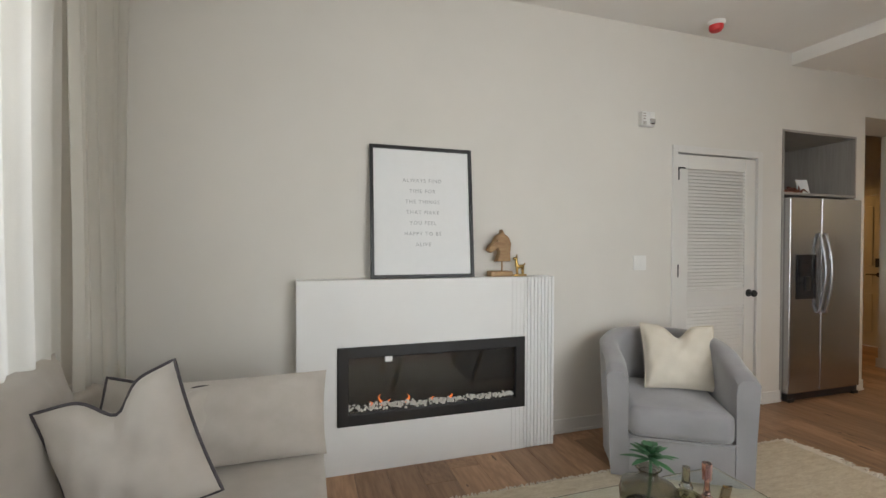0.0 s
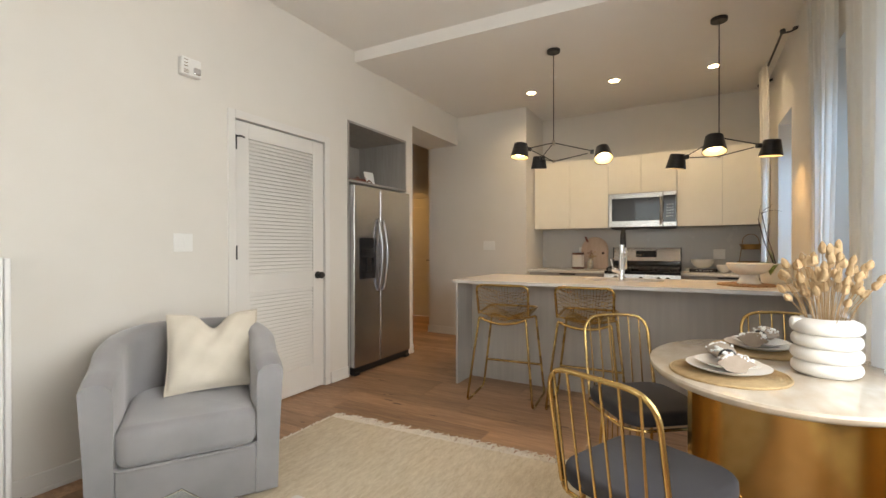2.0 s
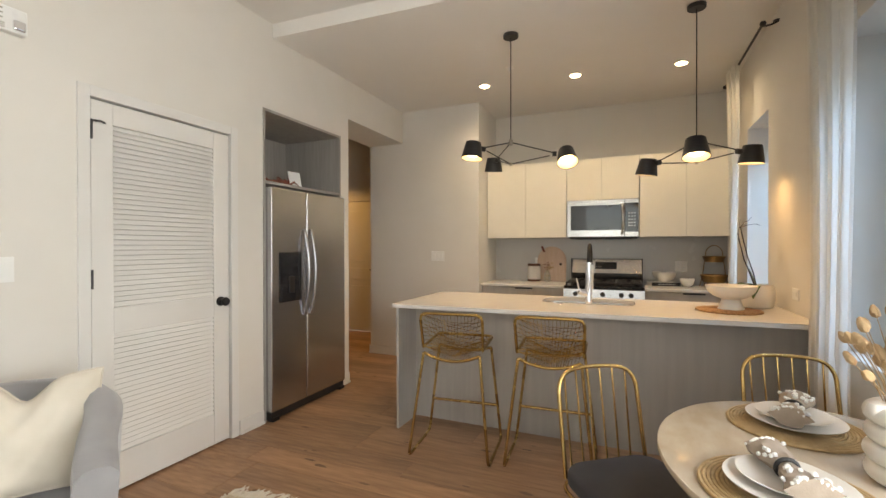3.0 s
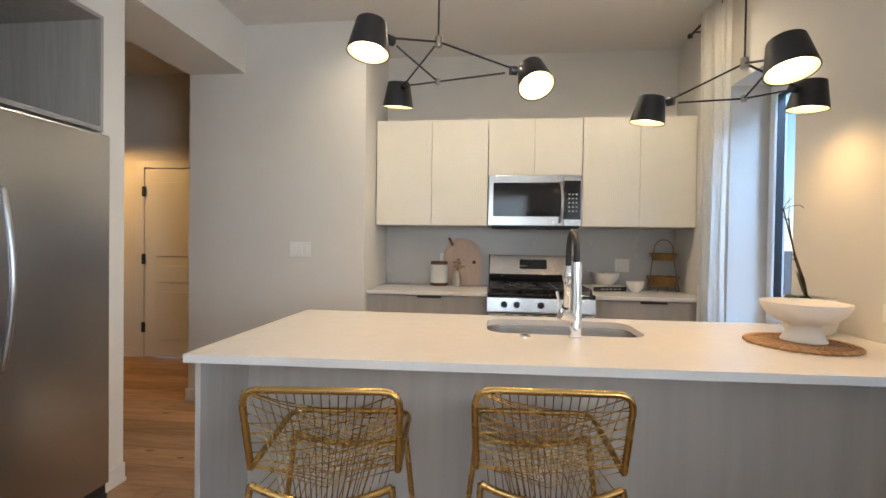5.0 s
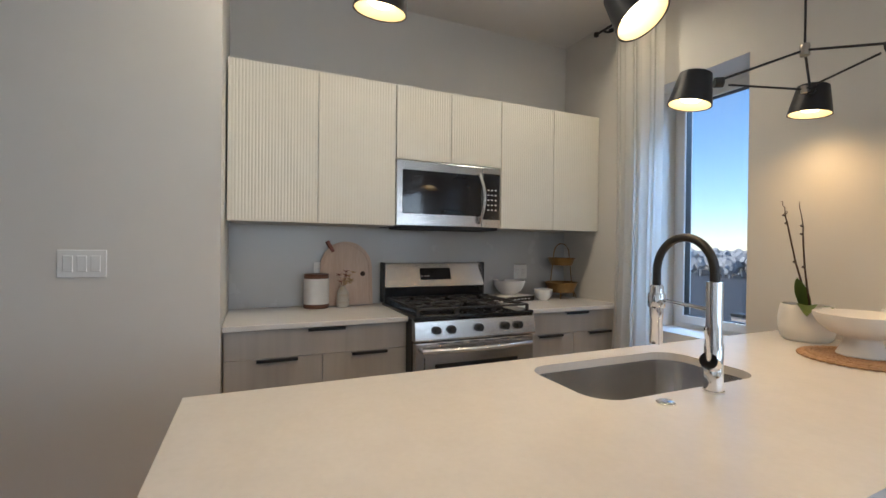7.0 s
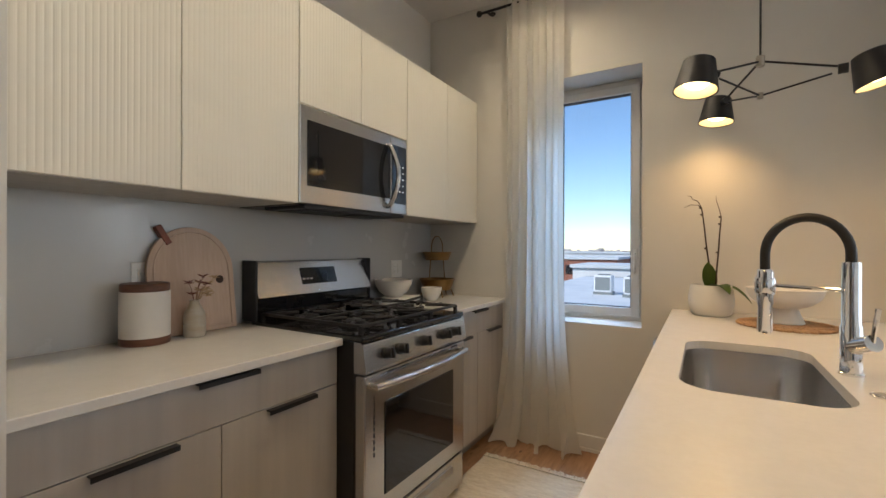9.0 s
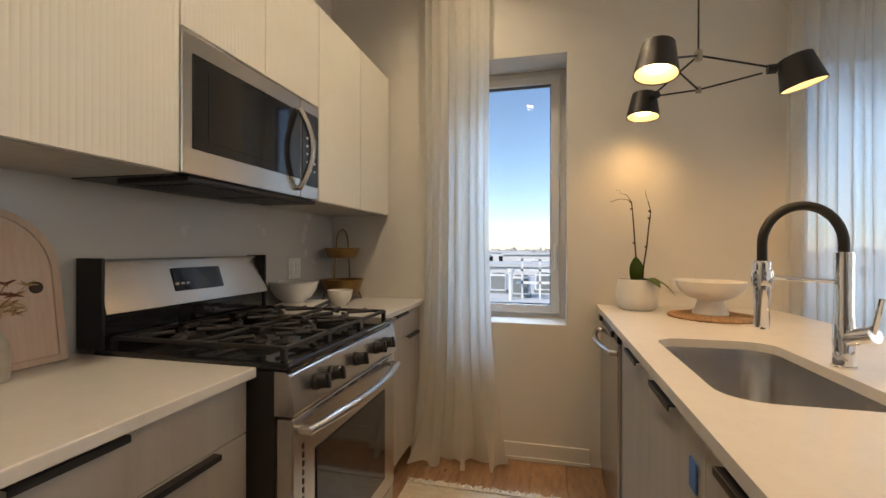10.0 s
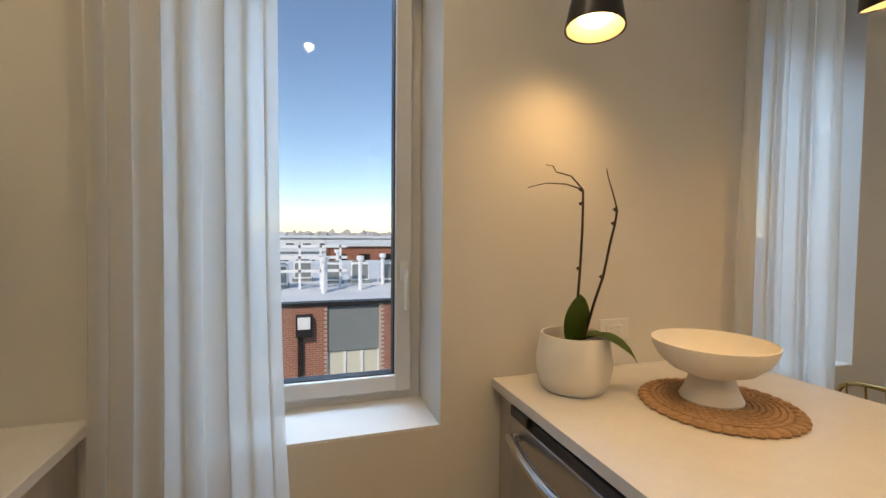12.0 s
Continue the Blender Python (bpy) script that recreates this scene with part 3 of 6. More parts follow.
# ---- island ----
isl = thing("island", (5.3, 1.25, 0), "grey wood kitchen island with a recessed seating side", "kitchen island")
ISL = [part("end_panel", box(4.79, 5.72, 2.495, 2.515, 0.0, 0.885, 0.001), GREYWOOD, isl),
       part("seating_panel", box(5.075, 5.095, 0.004, 2.495, 0.0, 0.885), GREYWOOD, isl),
       part("front_panel", box(5.70, 5.718, 0.004, 0.105, 0.10, 0.885, 0.001), GREYWOOD, isl),
       part("bottom", box(5.095, 5.70, 0.72, 2.495, 0.10, 0.13), GREYWOOD, isl),
       part("toe_kick", box(5.60, 5.62, 0.72, 2.495, 0.0, 0.10), NICHEWOOD, isl)]
for a, b in ((0.722, 1.20), (1.20, 1.68), (1.68, 2.09), (2.09, 2.493)):
    d = part("door", box(5.70, 5.72, a + 0.0015, b - 0.0015, 0.10, 0.878, 0.0015), GREYWOOD, isl)
    bar_pull(d, 5.72, b - 0.29 if a < 1.0 else a + 0.1, b - 0.09 if a < 1.0 else a + 0.3, 0.872, 1)
    ISL.append(d)
for m in ISL:
    m.matrix_parent_inverse = isl.matrix_world.inverted()

SX0, SX1, SY0, SY1 = 5.292, 5.645, 0.905, 1.565
bm = bmesh.new()
outer = [(4.875, 0.004), (5.745, 0.004), (5.73, 2.54), (4.765, 2.54)]
hole = round_rect(SX0, SX1, SY0, SY1, 0.09, 8)
ev = []
for loop in (outer, hole):
    vs = [bm.verts.new((x, y, 0.915)) for x, y in loop]
    ev += [bm.edges.new((vs[i], vs[(i + 1) % len(vs)])) for i in range(len(vs))]
bmesh.ops.triangle_fill(bm, edges=ev, use_beauty=True)
bmesh.ops.recalc_face_normals(bm, faces=bm.faces)
res = bmesh.ops.extrude_face_region(bm, geom=bm.faces[:])["geom"]
for v in res:
    if isinstance(v, bmesh.types.BMVert):
        v.co.z = 0.887
slab("island_countertop", bm, "long white quartz island countertop with an undermount sink")

sink = thing("sink", (5.49, 1.24, 0.68), "brushed steel undermount sink set in the island top", "sink")
bm = bmesh.new()
rings = []
for inset, z, r in ((-0.006, 0.886, 0.095), (-0.004, 0.86, 0.095), (0.004, 0.72, 0.09), (0.02, 0.695, 0.085), (0.05, 0.686, 0.07), (0.14, 0.682, 0.03)):
    rings.append([bm.verts.new((x, y, z)) for x, y in round_rect(SX0 + inset, SX1 - inset, SY0 + inset, SY1 - inset, r, 8)])
for A, B in zip(rings, rings[1:]):
    for j in range(len(A)):
        bm.faces.new((A[j], A[(j + 1) % len(A)], B[(j + 1) % len(A)], B[j]))
bm.faces.new(rings[-1])
bowl_ = part("basin", bm, STEELH, sink, smooth=True)
drain = part("drain", lathe([(0, 0.688), (0.03, 0.687), (0.042, 0.690), (0.045, 0.684)], 24, at=(5.48, 1.24, 0)), CHROME, sink, smooth=True)
for m in (bowl_, drain):
    m.matrix_parent_inverse = sink.matrix_world.inverted()

FX, FY = 5.248, 1.21
fa = thing("kitchen_faucet", (FX, FY, 0.915), "tall chrome pull-down faucet with a black hose arch", "faucet")
part("base", lathe([(0.028, 0), (0.028, 0.006), (0.024, 0.008), (0.024, 0.13), (0.021, 0.135), (0.021, 0.30), (0.0205, 0.304)], 24), CHROME, fa, smooth=True)
arch = [(0.0, 0.0, 0.30)]
for i in range(21):
    q = math.pi * i / 20
    arch.append((0.094 - 0.094 * math.cos(q), 0.0, 0.325 + 0.103 * math.sin(q)))
arch.append((0.188, 0.0, 0.27))
part("hose", tube(arch, 0.0125, 12), RUBBER, fa, "black rubber hose arch", smooth=True)
bm = lathe([(0.018, 0.095), (0.0195, 0.105), (0.0175, 0.17), (0.020, 0.18), (0.020, 0.275), (0.017, 0.28)], 20, at=(0.188, 0, 0))
part("spray_head", bm, CHROME, fa, smooth=True)
bm = tube([(0, 0, 0.225), (0.172, 0, 0.235)], 0.0055, 8)
lathe([(0.024, 0.21), (0.026, 0.215), (0.026, 0.25), (0.024, 0.255)], 20, bm=bm, at=(0.188, 0, 0))
part("support_arm", bm, CHROME, fa, smooth=True)
bm = tube([(0, 0, 0.075), (-0.03, 0.065, 0.10)], 0.022, 14)
tube([(-0.028, 0.06, 0.10), (-0.034, 0.08, 0.19)], 0.006, 8, bm=bm)
part("lever", bm, CHROME, fa, smooth=True)
hole = tagged(part("hole_cover", lathe([(0, 0.006), (0.02, 0.006), (0.024, 0.003), (0.024, 0)], 24, at=(5.235, 1.41, 0.915)), CHROME, smooth=True), "small round chrome cover on the island counter", "hole cover")

# ---- appliances ----
def placed(root, *obs):
    inv = root.matrix_world.inverted()
    for o in obs:
        o.matrix_parent_inverse = inv


def bow(p0, p1, out, r, n=14, ends=0.25):
    """A bowed bar between two points, standing off along out."""
    p0, p1, out = Vector(p0), Vector(p1), Vector(out)
    pts = [p0]
    for i in range(n + 1):
        u = i / n
        pts.append(p0.lerp(p1, u) + out * (ends + (1 - ends) * math.sin(math.pi * u)))
    pts.append(p1)
    return tube(pts, r, 10)


fr = thing("refrigerator", (4.95, 3.8, 0), "brushed steel side-by-side refrigerator with bowed handles in a niche", "refrigerator")
FRP = [part("body", box(4.495, 5.41, 3.49, 4.15, 0.05, 1.785, 0.004), BLACK, fr)]
left_door = part("freezer_door", box(4.495, 4.879, 3.42, 3.485, 0.075, 1.79, 0.009, 3), STEEL, fr)
right_door = part("fridge_door", box(4.887, 5.41, 3.42, 3.485, 0.075, 1.79, 0.009, 3), STEEL, fr)
FRP += [left_door, right_door, part("grille", box(4.50, 5.405, 3.435, 3.50, 0.012, 0.07, 0.004), BLACK, fr)]
for x in (4.54, 5.365):
    FRP.append(part("foot", box(x - 0.035, x + 0.035, 3.42, 3.48, 0.0, 0.03, 0.006), BLACK, fr))
for d, x in ((left_door, 4.845), (right_door, 4.925)):
    part("handle", bow((x, 3.42, 0.78), (x, 3.42, 1.47), (0, -0.058, 0), 0.013), STEEL, d, "bowed steel handle", smooth=True)
disp = part("dispenser", box(4.572, 4.812, 3.412, 3.421, 0.90, 1.29, 0.004), BLACKGLOSS, left_door, "black ice and water dispenser")
part("recess", box(4.596, 4.788, 3.4095, 3.4125, 0.925, 1.135, 0.001), BLACKGLOSS, left_door)
part("paddle", box(4.66, 4.72, 3.399, 3.411, 0.97, 1.10, 0.004), BLACK, left_door)
placed(fr, *FRP)

ni = thing("niche_cabinet", (4.95, 3.8, 1.82), "open grey laminate cupboard niche over the refrigerator", "cabinet")
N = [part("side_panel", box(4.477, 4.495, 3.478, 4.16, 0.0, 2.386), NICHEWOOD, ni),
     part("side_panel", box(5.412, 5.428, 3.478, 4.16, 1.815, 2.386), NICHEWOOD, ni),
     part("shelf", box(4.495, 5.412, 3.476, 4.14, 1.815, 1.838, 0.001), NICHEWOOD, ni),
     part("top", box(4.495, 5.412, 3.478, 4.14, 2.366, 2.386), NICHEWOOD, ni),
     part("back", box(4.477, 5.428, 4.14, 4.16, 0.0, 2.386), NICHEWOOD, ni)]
placed(ni, *N)
tagged(part("niche_wall", box(5.43, 5.459, FW + 0.14, 4.3, 0, 2.6), PAINT), kind="structure")

card = tagged(part("photo_card", box(-0.065, 0.065, -0.004, 0.004, 0, 0.165, 0.002), PAPER), "white card leaning in the niche over the refrigerator", "card")
card.matrix_world = pose(5.03, 3.66, 1.839, -14, 0, -8)
bm = bmesh.new()
rnd = random.Random(4)
for i in range(16):
    a = rnd.uniform(0, 6.28)
    p = Vector((rnd.uniform(-0.12, 0.12), rnd.uniform(-0.03, 0.03), 0.012))
    tube([p, p + Vector((0.07 * math.cos(a), 0.03 * math.sin(a), rnd.uniform(0.01, 0.05))), p + Vector((0.13 * math.cos(a), 0.04 * math.sin(a), rnd.uniform(0.0, 0.07)))], 0.012, 6, bm=bm, r1=0.003)
tw = tagged(part("dried_branch", bm, LEATHER, smooth=True), "bundle of reddish brown dried branches lying in the niche", "dried branch")
tw.location = (4.82, 3.62, 1.842)

mw = thing("microwave", (7.2, 1.21, 1.45), "over-the-range steel microwave with a dark window and bowed handle", "microwave")
MWP = [part("case", box(7.012, KB - 0.003, 0.855, 1.585, 1.452, 1.858, 0.003), BLACK, mw),
       part("vent_panel", box(6.987, 7.24, 0.87, 1.555, 1.438, 1.452, 0.003), IRON, mw)]
mdoor = part("door", box(6.982, 7.012, 0.995, 1.585, 1.456, 1.858, 0.005), STEELH, mw)
mpan = part("control_panel", box(6.982, 7.012, 0.855, 0.992, 1.456, 1.858, 0.005), STEELH, mw)
MWP += [mdoor, mpan]
part("window", box(6.9785, 6.983, 1.0, 1.545, 1.53, 1.80, 0.002), BLACKGLOSS, mdoor, "dark glass window")
part("window_mesh", box(6.977, 6.9788, 1.09, 1.49, 1.56, 1.765, 0.0005), DARKGLASS, mdoor)
part("keypad", box(6.9785, 6.983, 0.862, 0.988, 1.51, 1.815, 0.002), BLACKGLOSS, mpan)
for i in range(5):
    for j in range(3):
        part("key", box(6.9773, 6.9788, 0.888 + j * 0.028, 0.9 + j * 0.028, 1.57 + i * 0.033, 1.578 + i * 0.033), PLASTIC, mpan)
part("handle", bow((6.982, 1.022, 1.49), (6.982, 1.022, 1.80), (-0.062, -0.012, 0), 0.0125), STEELH, mdoor, smooth=True)
for i in range(2):
    for j in range(9):
        MWP.append(part("vent_slat", box(7.017 + j * 0.022, 7.027 + j * 0.022, 0.92 + i * 0.33, 1.18 + i * 0.33, 1.434, 1.439), BLACK, mw))
placed(mw, *MWP)
mw.matrix_world = pose(7.2, 1.21, 1.428)

rg = thing("gas_range", (7.0, 1.21, 0), "freestanding steel gas range with black cast iron grates", "stove")
Y0, Y1 = 0.808, 1.578
RP = [part("body", box(6.695, 7.36, Y0, Y1, 0.03, 0.905, 0.003), BLACK, rg),
      part("cooktop", box(6.65, 7.30, Y0, Y1, 0.905, 0.928, 0.008, 3), BLACKGLOSS, rg),
      part("drawer", box(6.65, 6.695, Y0 + 0.004, Y1 - 0.004, 0.045, 0.215, 0.006), STEELH, rg)]
part("drawer_grip", box(6.643, 6.652, Y0 + 0.12, Y1 - 0.12, 0.150, 0.185, 0.003), NICKEL, RP[-1])
bm = bmesh.new()
prof = [(6.695, 0.79), (6.64, 0.79), (6.636, 0.80), (6.65, 0.895), (6.662, 0.905), (6.695, 0.905)]
va = [bm.verts.new((x, Y0, z)) for x, z in prof]
vb = [bm.verts.new((x, Y1, z)) for x, z in prof]
for i in range(len(prof)):
    k = (i + 1) % len(prof)
    bm.faces.new((va[i], va[k], vb[k], vb[i]))
bm.faces.new(va)
bm.faces.new(vb[::-1])
cp = part("control_panel", bm, STEELH, rg)
RP.append(cp)
for y in (1.455, 1.365, 1.193, 1.02, 0.93):
    bm = lathe([(0.024, 0), (0.024, 0.006), (0.021, 0.009), (0.020, 0.03), (0.017, 0.034), (0, 0.034)], 20)
    box(-0.021, 0.021, -0.006, 0.006, 0.026, 0.042, 0.003, bm=bm)
    bm.transform(pose(6.642, y, 0.848, 0, -82, 0))
    part("knob", bm, BLACK, cp, smooth=True)
od = part("oven_door", box(6.645, 6.695, Y0 + 0.004, Y1 - 0.004, 0.225, 0.782, 0.007, 3), STEELH, rg)
RP.append(od)
part("oven_window", box(6.641, 6.647, Y0 + 0.12, Y1 - 0.12, 0.30, 0.66, 0.003), DARKGLASS, od, "dark oven window")
part("handle", bow((6.645, Y0 + 0.04, 0.742), (6.645, Y1 - 0.04, 0.742), (-0.06, 0, 0), 0.014, ends=0.45), STEELH, od, smooth=True)
for j in range(10):
    part("vent_slot", box(6.6435, 6.6455, Y1 - 0.06, Y1 - 0.054, 0.47 + j * 0.024, 0.485 + j * 0.024), BLACK, od)
for j in range(6):
    part("vent_slot", box(6.6435, 6.6455, Y0 + 0.08 + j * 0.10, Y0 + 0.14 + j * 0.10, 0.769, 0.776), BLACK, od)
bm = bmesh.new()
prof = [(7.36, 0.93), (7.285, 0.93), (7.285, 1.02), (7.262, 1.03), (7.315, 1.185), (7.325, 1.192), (7.36, 1.192)]
va = [bm.verts.new((x, Y0 + 0.012, z)) for x, z in prof]
vb = [bm.verts.new((x, Y1 - 0.012, z)) for x, z in prof]
for i in range(len(prof)):
    k = (i + 1) % len(prof)
    bm.faces.new((va[i], va[k], vb[k], vb[i]))
bm.faces.new(va)
bm.faces.new(vb[::-1])
bg = part("back_guard", bm, STEELH, rg)
RP.append(bg)
RP.append(part("guard_base", box(7.280, 7.30, Y0 + 0.006, Y1 - 0.006, 0.925, 1.03), BLACKGLOSS, rg))
for y in (Y0 + 0.004, Y1 - 0.014):
    RP.append(part("guard_side", box(7.272, 7.37, y, y + 0.010, 0.925, 1.196, 0.002), BLACK, rg))
clock = part("clock_display", box(-0.002, 0.002, -0.115, 0.115, -0.042, 0.042, 0.002), BLACKGLOSS, bg)
clock.matrix_basis = pose(7.2885, 1.193, 1.115, 0, 18.9, 0)
for j in range(3):
    bt = part("button", box(-0.003, 0.003, -0.006 + j * 0.024, 0.008 + j * 0.024, -0.02, -0.012), NICKEL, bg)
    bt.matrix_basis = pose(7.2875, 1.25, 1.115, 0, 18.9, 0)
for cx, cy, r in ((6.86, 1.40, 0.05), (6.86, 0.98, 0.055), (7.13, 1.40, 0.045), (7.13, 0.98, 0.04), (6.995, 1.193, 0.05)):
    RP.append(part("burner", lathe([(r + 0.012, 0.928), (r + 0.012, 0.936), (r, 0.938), (r, 0.948), (r * 0.86, 0.952), (0, 0.952)], 24, at=(cx, cy, 0)), IRON, rg, smooth=True))


def grate(y0, y1):
    bm = bmesh.new()
    x0, x1, z = 6.685, 7.255, 0.966
    b = 0.0075
    for y in (y0, y1):
        box(x0, x1, y - b, y + b, z - 0.012, z, 0.002, 1, bm=bm)
    for x in (x0, (x0 + x1) / 2, x1):
        box(x - b, x + b, y0, y1, z - 0.012, z - 0.0005, 0.002, 1, bm=bm)
    ym = (y0 + y1) / 2
    for cx in (x0 * 0.75 + x1 * 0.25, x0 * 0.25 + x1 * 0.75):
        for a in range(4):
            q = radians(45 + 90 * a)
            tube([(cx + 0.03 * math.cos(q), ym + 0.03 * math.sin(q), z), (cx + 0.075 * math.cos(q), ym + 0.075 * math.sin(q), z - 0.002), (cx + 0.125 * math.cos(q), ym + (y1 - y0) / 2 * math.sin(q) / abs(math.sin(q)), z - 0.006)], 0.0075, 6, bm=bm)
        for x in (cx - 0.06, cx + 0.06):
            for y, s in ((y0, 1), (y1, -1)):
                box(x - 0.006, x + 0.006, min(y, y + s * 0.06), max(y, y + s * 0.06), z - 0.008, z + 0.006, 0.002, 1, bm=bm)
    for x in (x0, x1):
        for y in (y0, y1):
            box(x - 0.008, x + 0.008, y - 0.008, y + 0.008, 0.928, z - 0.004, 0.002, 1, bm=bm)
    return part("grate", bm, IRON, rg)


RP += [grate(0.836, 1.068), grate(1.078, 1.308), grate(1.318, 1.550)]
placed(rg, *[o for o in RP])

dw = thing("dishwasher", (5.6, 0.41, 0), "brushed steel dishwasher with a bowed handle built into the island", "dishwasher")
dd = part("door", box(5.69, 5.735, 0.112, 0.716, 0.10, 0.845, 0.006, 3), STEEL, dw)
DP = [dd, part("tub", box(5.13, 5.69, 0.112, 0.716, 0.02, 0.872), BLACK, dw), part("control_strip", box(5.685, 5.738, 0.112, 0.716, 0.846, 0.876, 0.003), BLACK, dw)]
part("handle", bow((5.735, 0.15, 0.80), (5.735, 0.68, 0.80), (0.055, 0, 0), 0.013, ends=0.4), STEELH, dd, smooth=True)
for y in (0.2, 0.62):
    DP.append(part("clip", box(5.736, 5.752, y - 0.03, y + 0.03, 0.858, 0.885, 0.003), BLACK, dw))
placed(dw, *DP)

# ---- lamps of the kitchen ----
PEND, SPOTS = 6.8, 22.0


def pendant(x, y, high, low, shades):
    p = thing("pendant_lamp", (x, y, KCH), "black three-arm pendant lamp with tilted metal shades, lit", "pendant lamp", "pendants over the island")
    z1, z2 = high - KCH, low - KCH
    part("canopy", lathe([(0.058, 0), (0.058, -0.022), (0.054, -0.026), (0, -0.026)], 28), BLACK, p, smooth=True)
    part("cord", tube([(0, 0, -0.02), (0, 0, z1)], 0.004, 8), BLACK, p)
    part("upper_hub", lathe([(0, z1 + 0.022), (0.014, z1 + 0.022), (0.016, z1 + 0.018), (0.016, z1 - 0.018), (0.014, z1 - 0.022), (0, z1 - 0.022)], 18), NICKEL, p, smooth=True)
    part("lower_hub", lathe([(0, z2 + 0.012), (0.011, z2 + 0.012), (0.011, z2 - 0.012), (0, z2 - 0.012)], 16), NICKEL, p, smooth=True)
    for sx, sy, sz, tx, ty in shades:
        d = Vector((sx - x, sy - y, 0))
        L = d.length
        d.normalize()
        knob = d * (L - 0.105)
        zs = sz - KCH
        jz = zs + 0.02
        part("arm", tube([(0, 0, z1), (knob.x, knob.y, jz + 0.012)], 0.0045, 8), BLACK, p)
        part("strut", tube([(0, 0, z2), (knob.x * 0.93, knob.y * 0.93, jz - 0.012)], 0.004, 8), BLACK, p)
        kn = d * (L - 0.075)
        part("joint", tube([(knob.x, knob.y, jz), (kn.x, kn.y, jz)], 0.019, 14), BLACK, p, smooth=True)
        tilt = Matrix.Translation((sx - x, sy - y, zs)) @ pose(0, 0, 0, tx, ty, 0)
        sh = part("shade", lathe([(0.0, 0.062), (0.05, 0.062), (0.057, 0.058), (0.079, -0.062), (0.0765, -0.062), (0.055, 0.052), (0.0, 0.055)], 32), [BLACK], p, "tapered black metal shade", smooth=True)
        sh.matrix_local = tilt
        li = part("lining", lathe([(0.052, 0.049), (0.0745, -0.060), (0.0735, -0.060), (0.051, 0.047), (0.0, 0.046), (0.0, 0.049)], 32), SHADEIN_WARMED, sh, smooth=True)
        part("bulb", lathe([(0, -0.048), (0.03, -0.044), (0.045, -0.03), (0.045, -0.012), (0.03, 0.01), (0.015, 0.03), (0, 0.03)], 20), BULB, sh, "glowing warm bulb", smooth=True)
        c = Vector((sx, sy, sz)) + (tilt.to_3x3() @ Vector((0, 0, -0.066)))
        aim = c + (tilt.to_3x3() @ Vector((0, 0, -1)))
        lamp("pendant_glow", "SPOT", PEND, (1.0, 0.58, 0.22), look(c, aim), spot=150, blend=1.0, radius=0.05)
    return p


pendant(5.29, 1.785, 2.135, 1.968, [(5.03, 2.005, 2.04, 4, 7), (5.68, 2.04, 2.05, 4, -10), (5.39, 1.38, 2.015, -10, 30)])
pendant(5.39, 0.525, 2.045, 1.90, [(5.045, 0.57, 1.93, 0, 15), (5.615, 0.82, 1.928, 8, -6), (5.538, 0.18, 1.955, 4, -4)])


def downlight(x, y, z, k=1.0):
    d = thing("downlight", (x, y, z), "round recessed ceiling downlight, lit warm white", "downlight", "ceiling downlights")
    part("trim", lathe([(0.062, 0), (0.062, -0.005), (0.048, -0.008), (0.046, -0.002)], 28), TRIM, d, smooth=True)
    part("lens", lathe([(0, -0.003), (0.046, -0.003)], 28), DOWN, d)
    lamp("downlight_glow", "SPOT", SPOTS * k, (1.0, 0.80, 0.55), look((x, y, z - 0.02), (x, y, 0)), spot=150, blend=1.0, radius=0.04)


for x, y in ((6.23, 2.30), (6.31, 1.42), (6.40, 0.52)):
    downlight(x, y, KCH)
lamp("hall_glow", "SPOT", 58.0, (1.0, 0.54, 0.16), look((7.05, 6.2, 2.5), (7.79, 4.85, 0.9)), spot=76, blend=0.5, radius=0.06)

# ---- doors ----
ld = thing("louvered_door", (3.755, FW, 0), "white painted closed louvered closet door with a black knob", "door")
L0, L1, DT = 3.337, 4.173, 2.098
yf, yb2 = FW + 0.004, FW + 0.038
fr_ = []
for a, b, c, d in ((L0, L0 + 0.105, 0.012, DT), (L1 - 0.118, L1, 0.012, DT)):
    fr_.append(part("stile", box(a, b, yf, yb2, c, d, 0.003), TRIM, ld))
for c, d in ((0.012, 0.215), (0.865, 1.005), (1.985, DT)):
    fr_.append(part("rail", box(L0 + 0.105, L1 - 0.118, yf + 0.001, yb2, c, d, 0.002), TRIM, ld))
fr_.append(part("backing", box(L0 + 0.1, L1 - 0.112, yb2 - 0.006, yb2 - 0.002, 0.2, 2.0), TRIM, ld))
slat_bm = box(-(L1 - L0 - 0.223) / 2, (L1 - L0 - 0.223) / 2, -0.003, 0.003, -0.0135, 0.0135, 0.001, 1)
xc = (L0 + 0.105 + L1 - 0.118) / 2
slat0 = None
for z0, z1, n in ((0.215, 0.865, 23), (1.005, 1.985, 35)):
    for i in range(n):
        z = z0 + (z1 - z0) * (i + 0.5) / n
        if slat0 is None:
            s_ = slat0 = part("slat", slat_bm, TRIM, ld)
        else:
            s_ = new("slat", slat0.data)
            s_.parent = ld
        s_.matrix_basis = pose(xc, yf + 0.0115, z, -32, 0, 0)
        fr_.append(s_)
for z in (1.94, 1.165, 0.3):
    bm = box(L0 - 0.012, L0 + 0.004, yf - 0.012, yf + 0.004, z - 0.045, z + 0.045, 0.003)
    tube([(L0 - 0.004, yf - 0.012, z - 0.05), (L0 - 0.004, yf - 0.012, z + 0.05)], 0.007, 8, bm=bm)
    fr_.append(part("hinge", bm, BLACK, ld, "black hinge"))
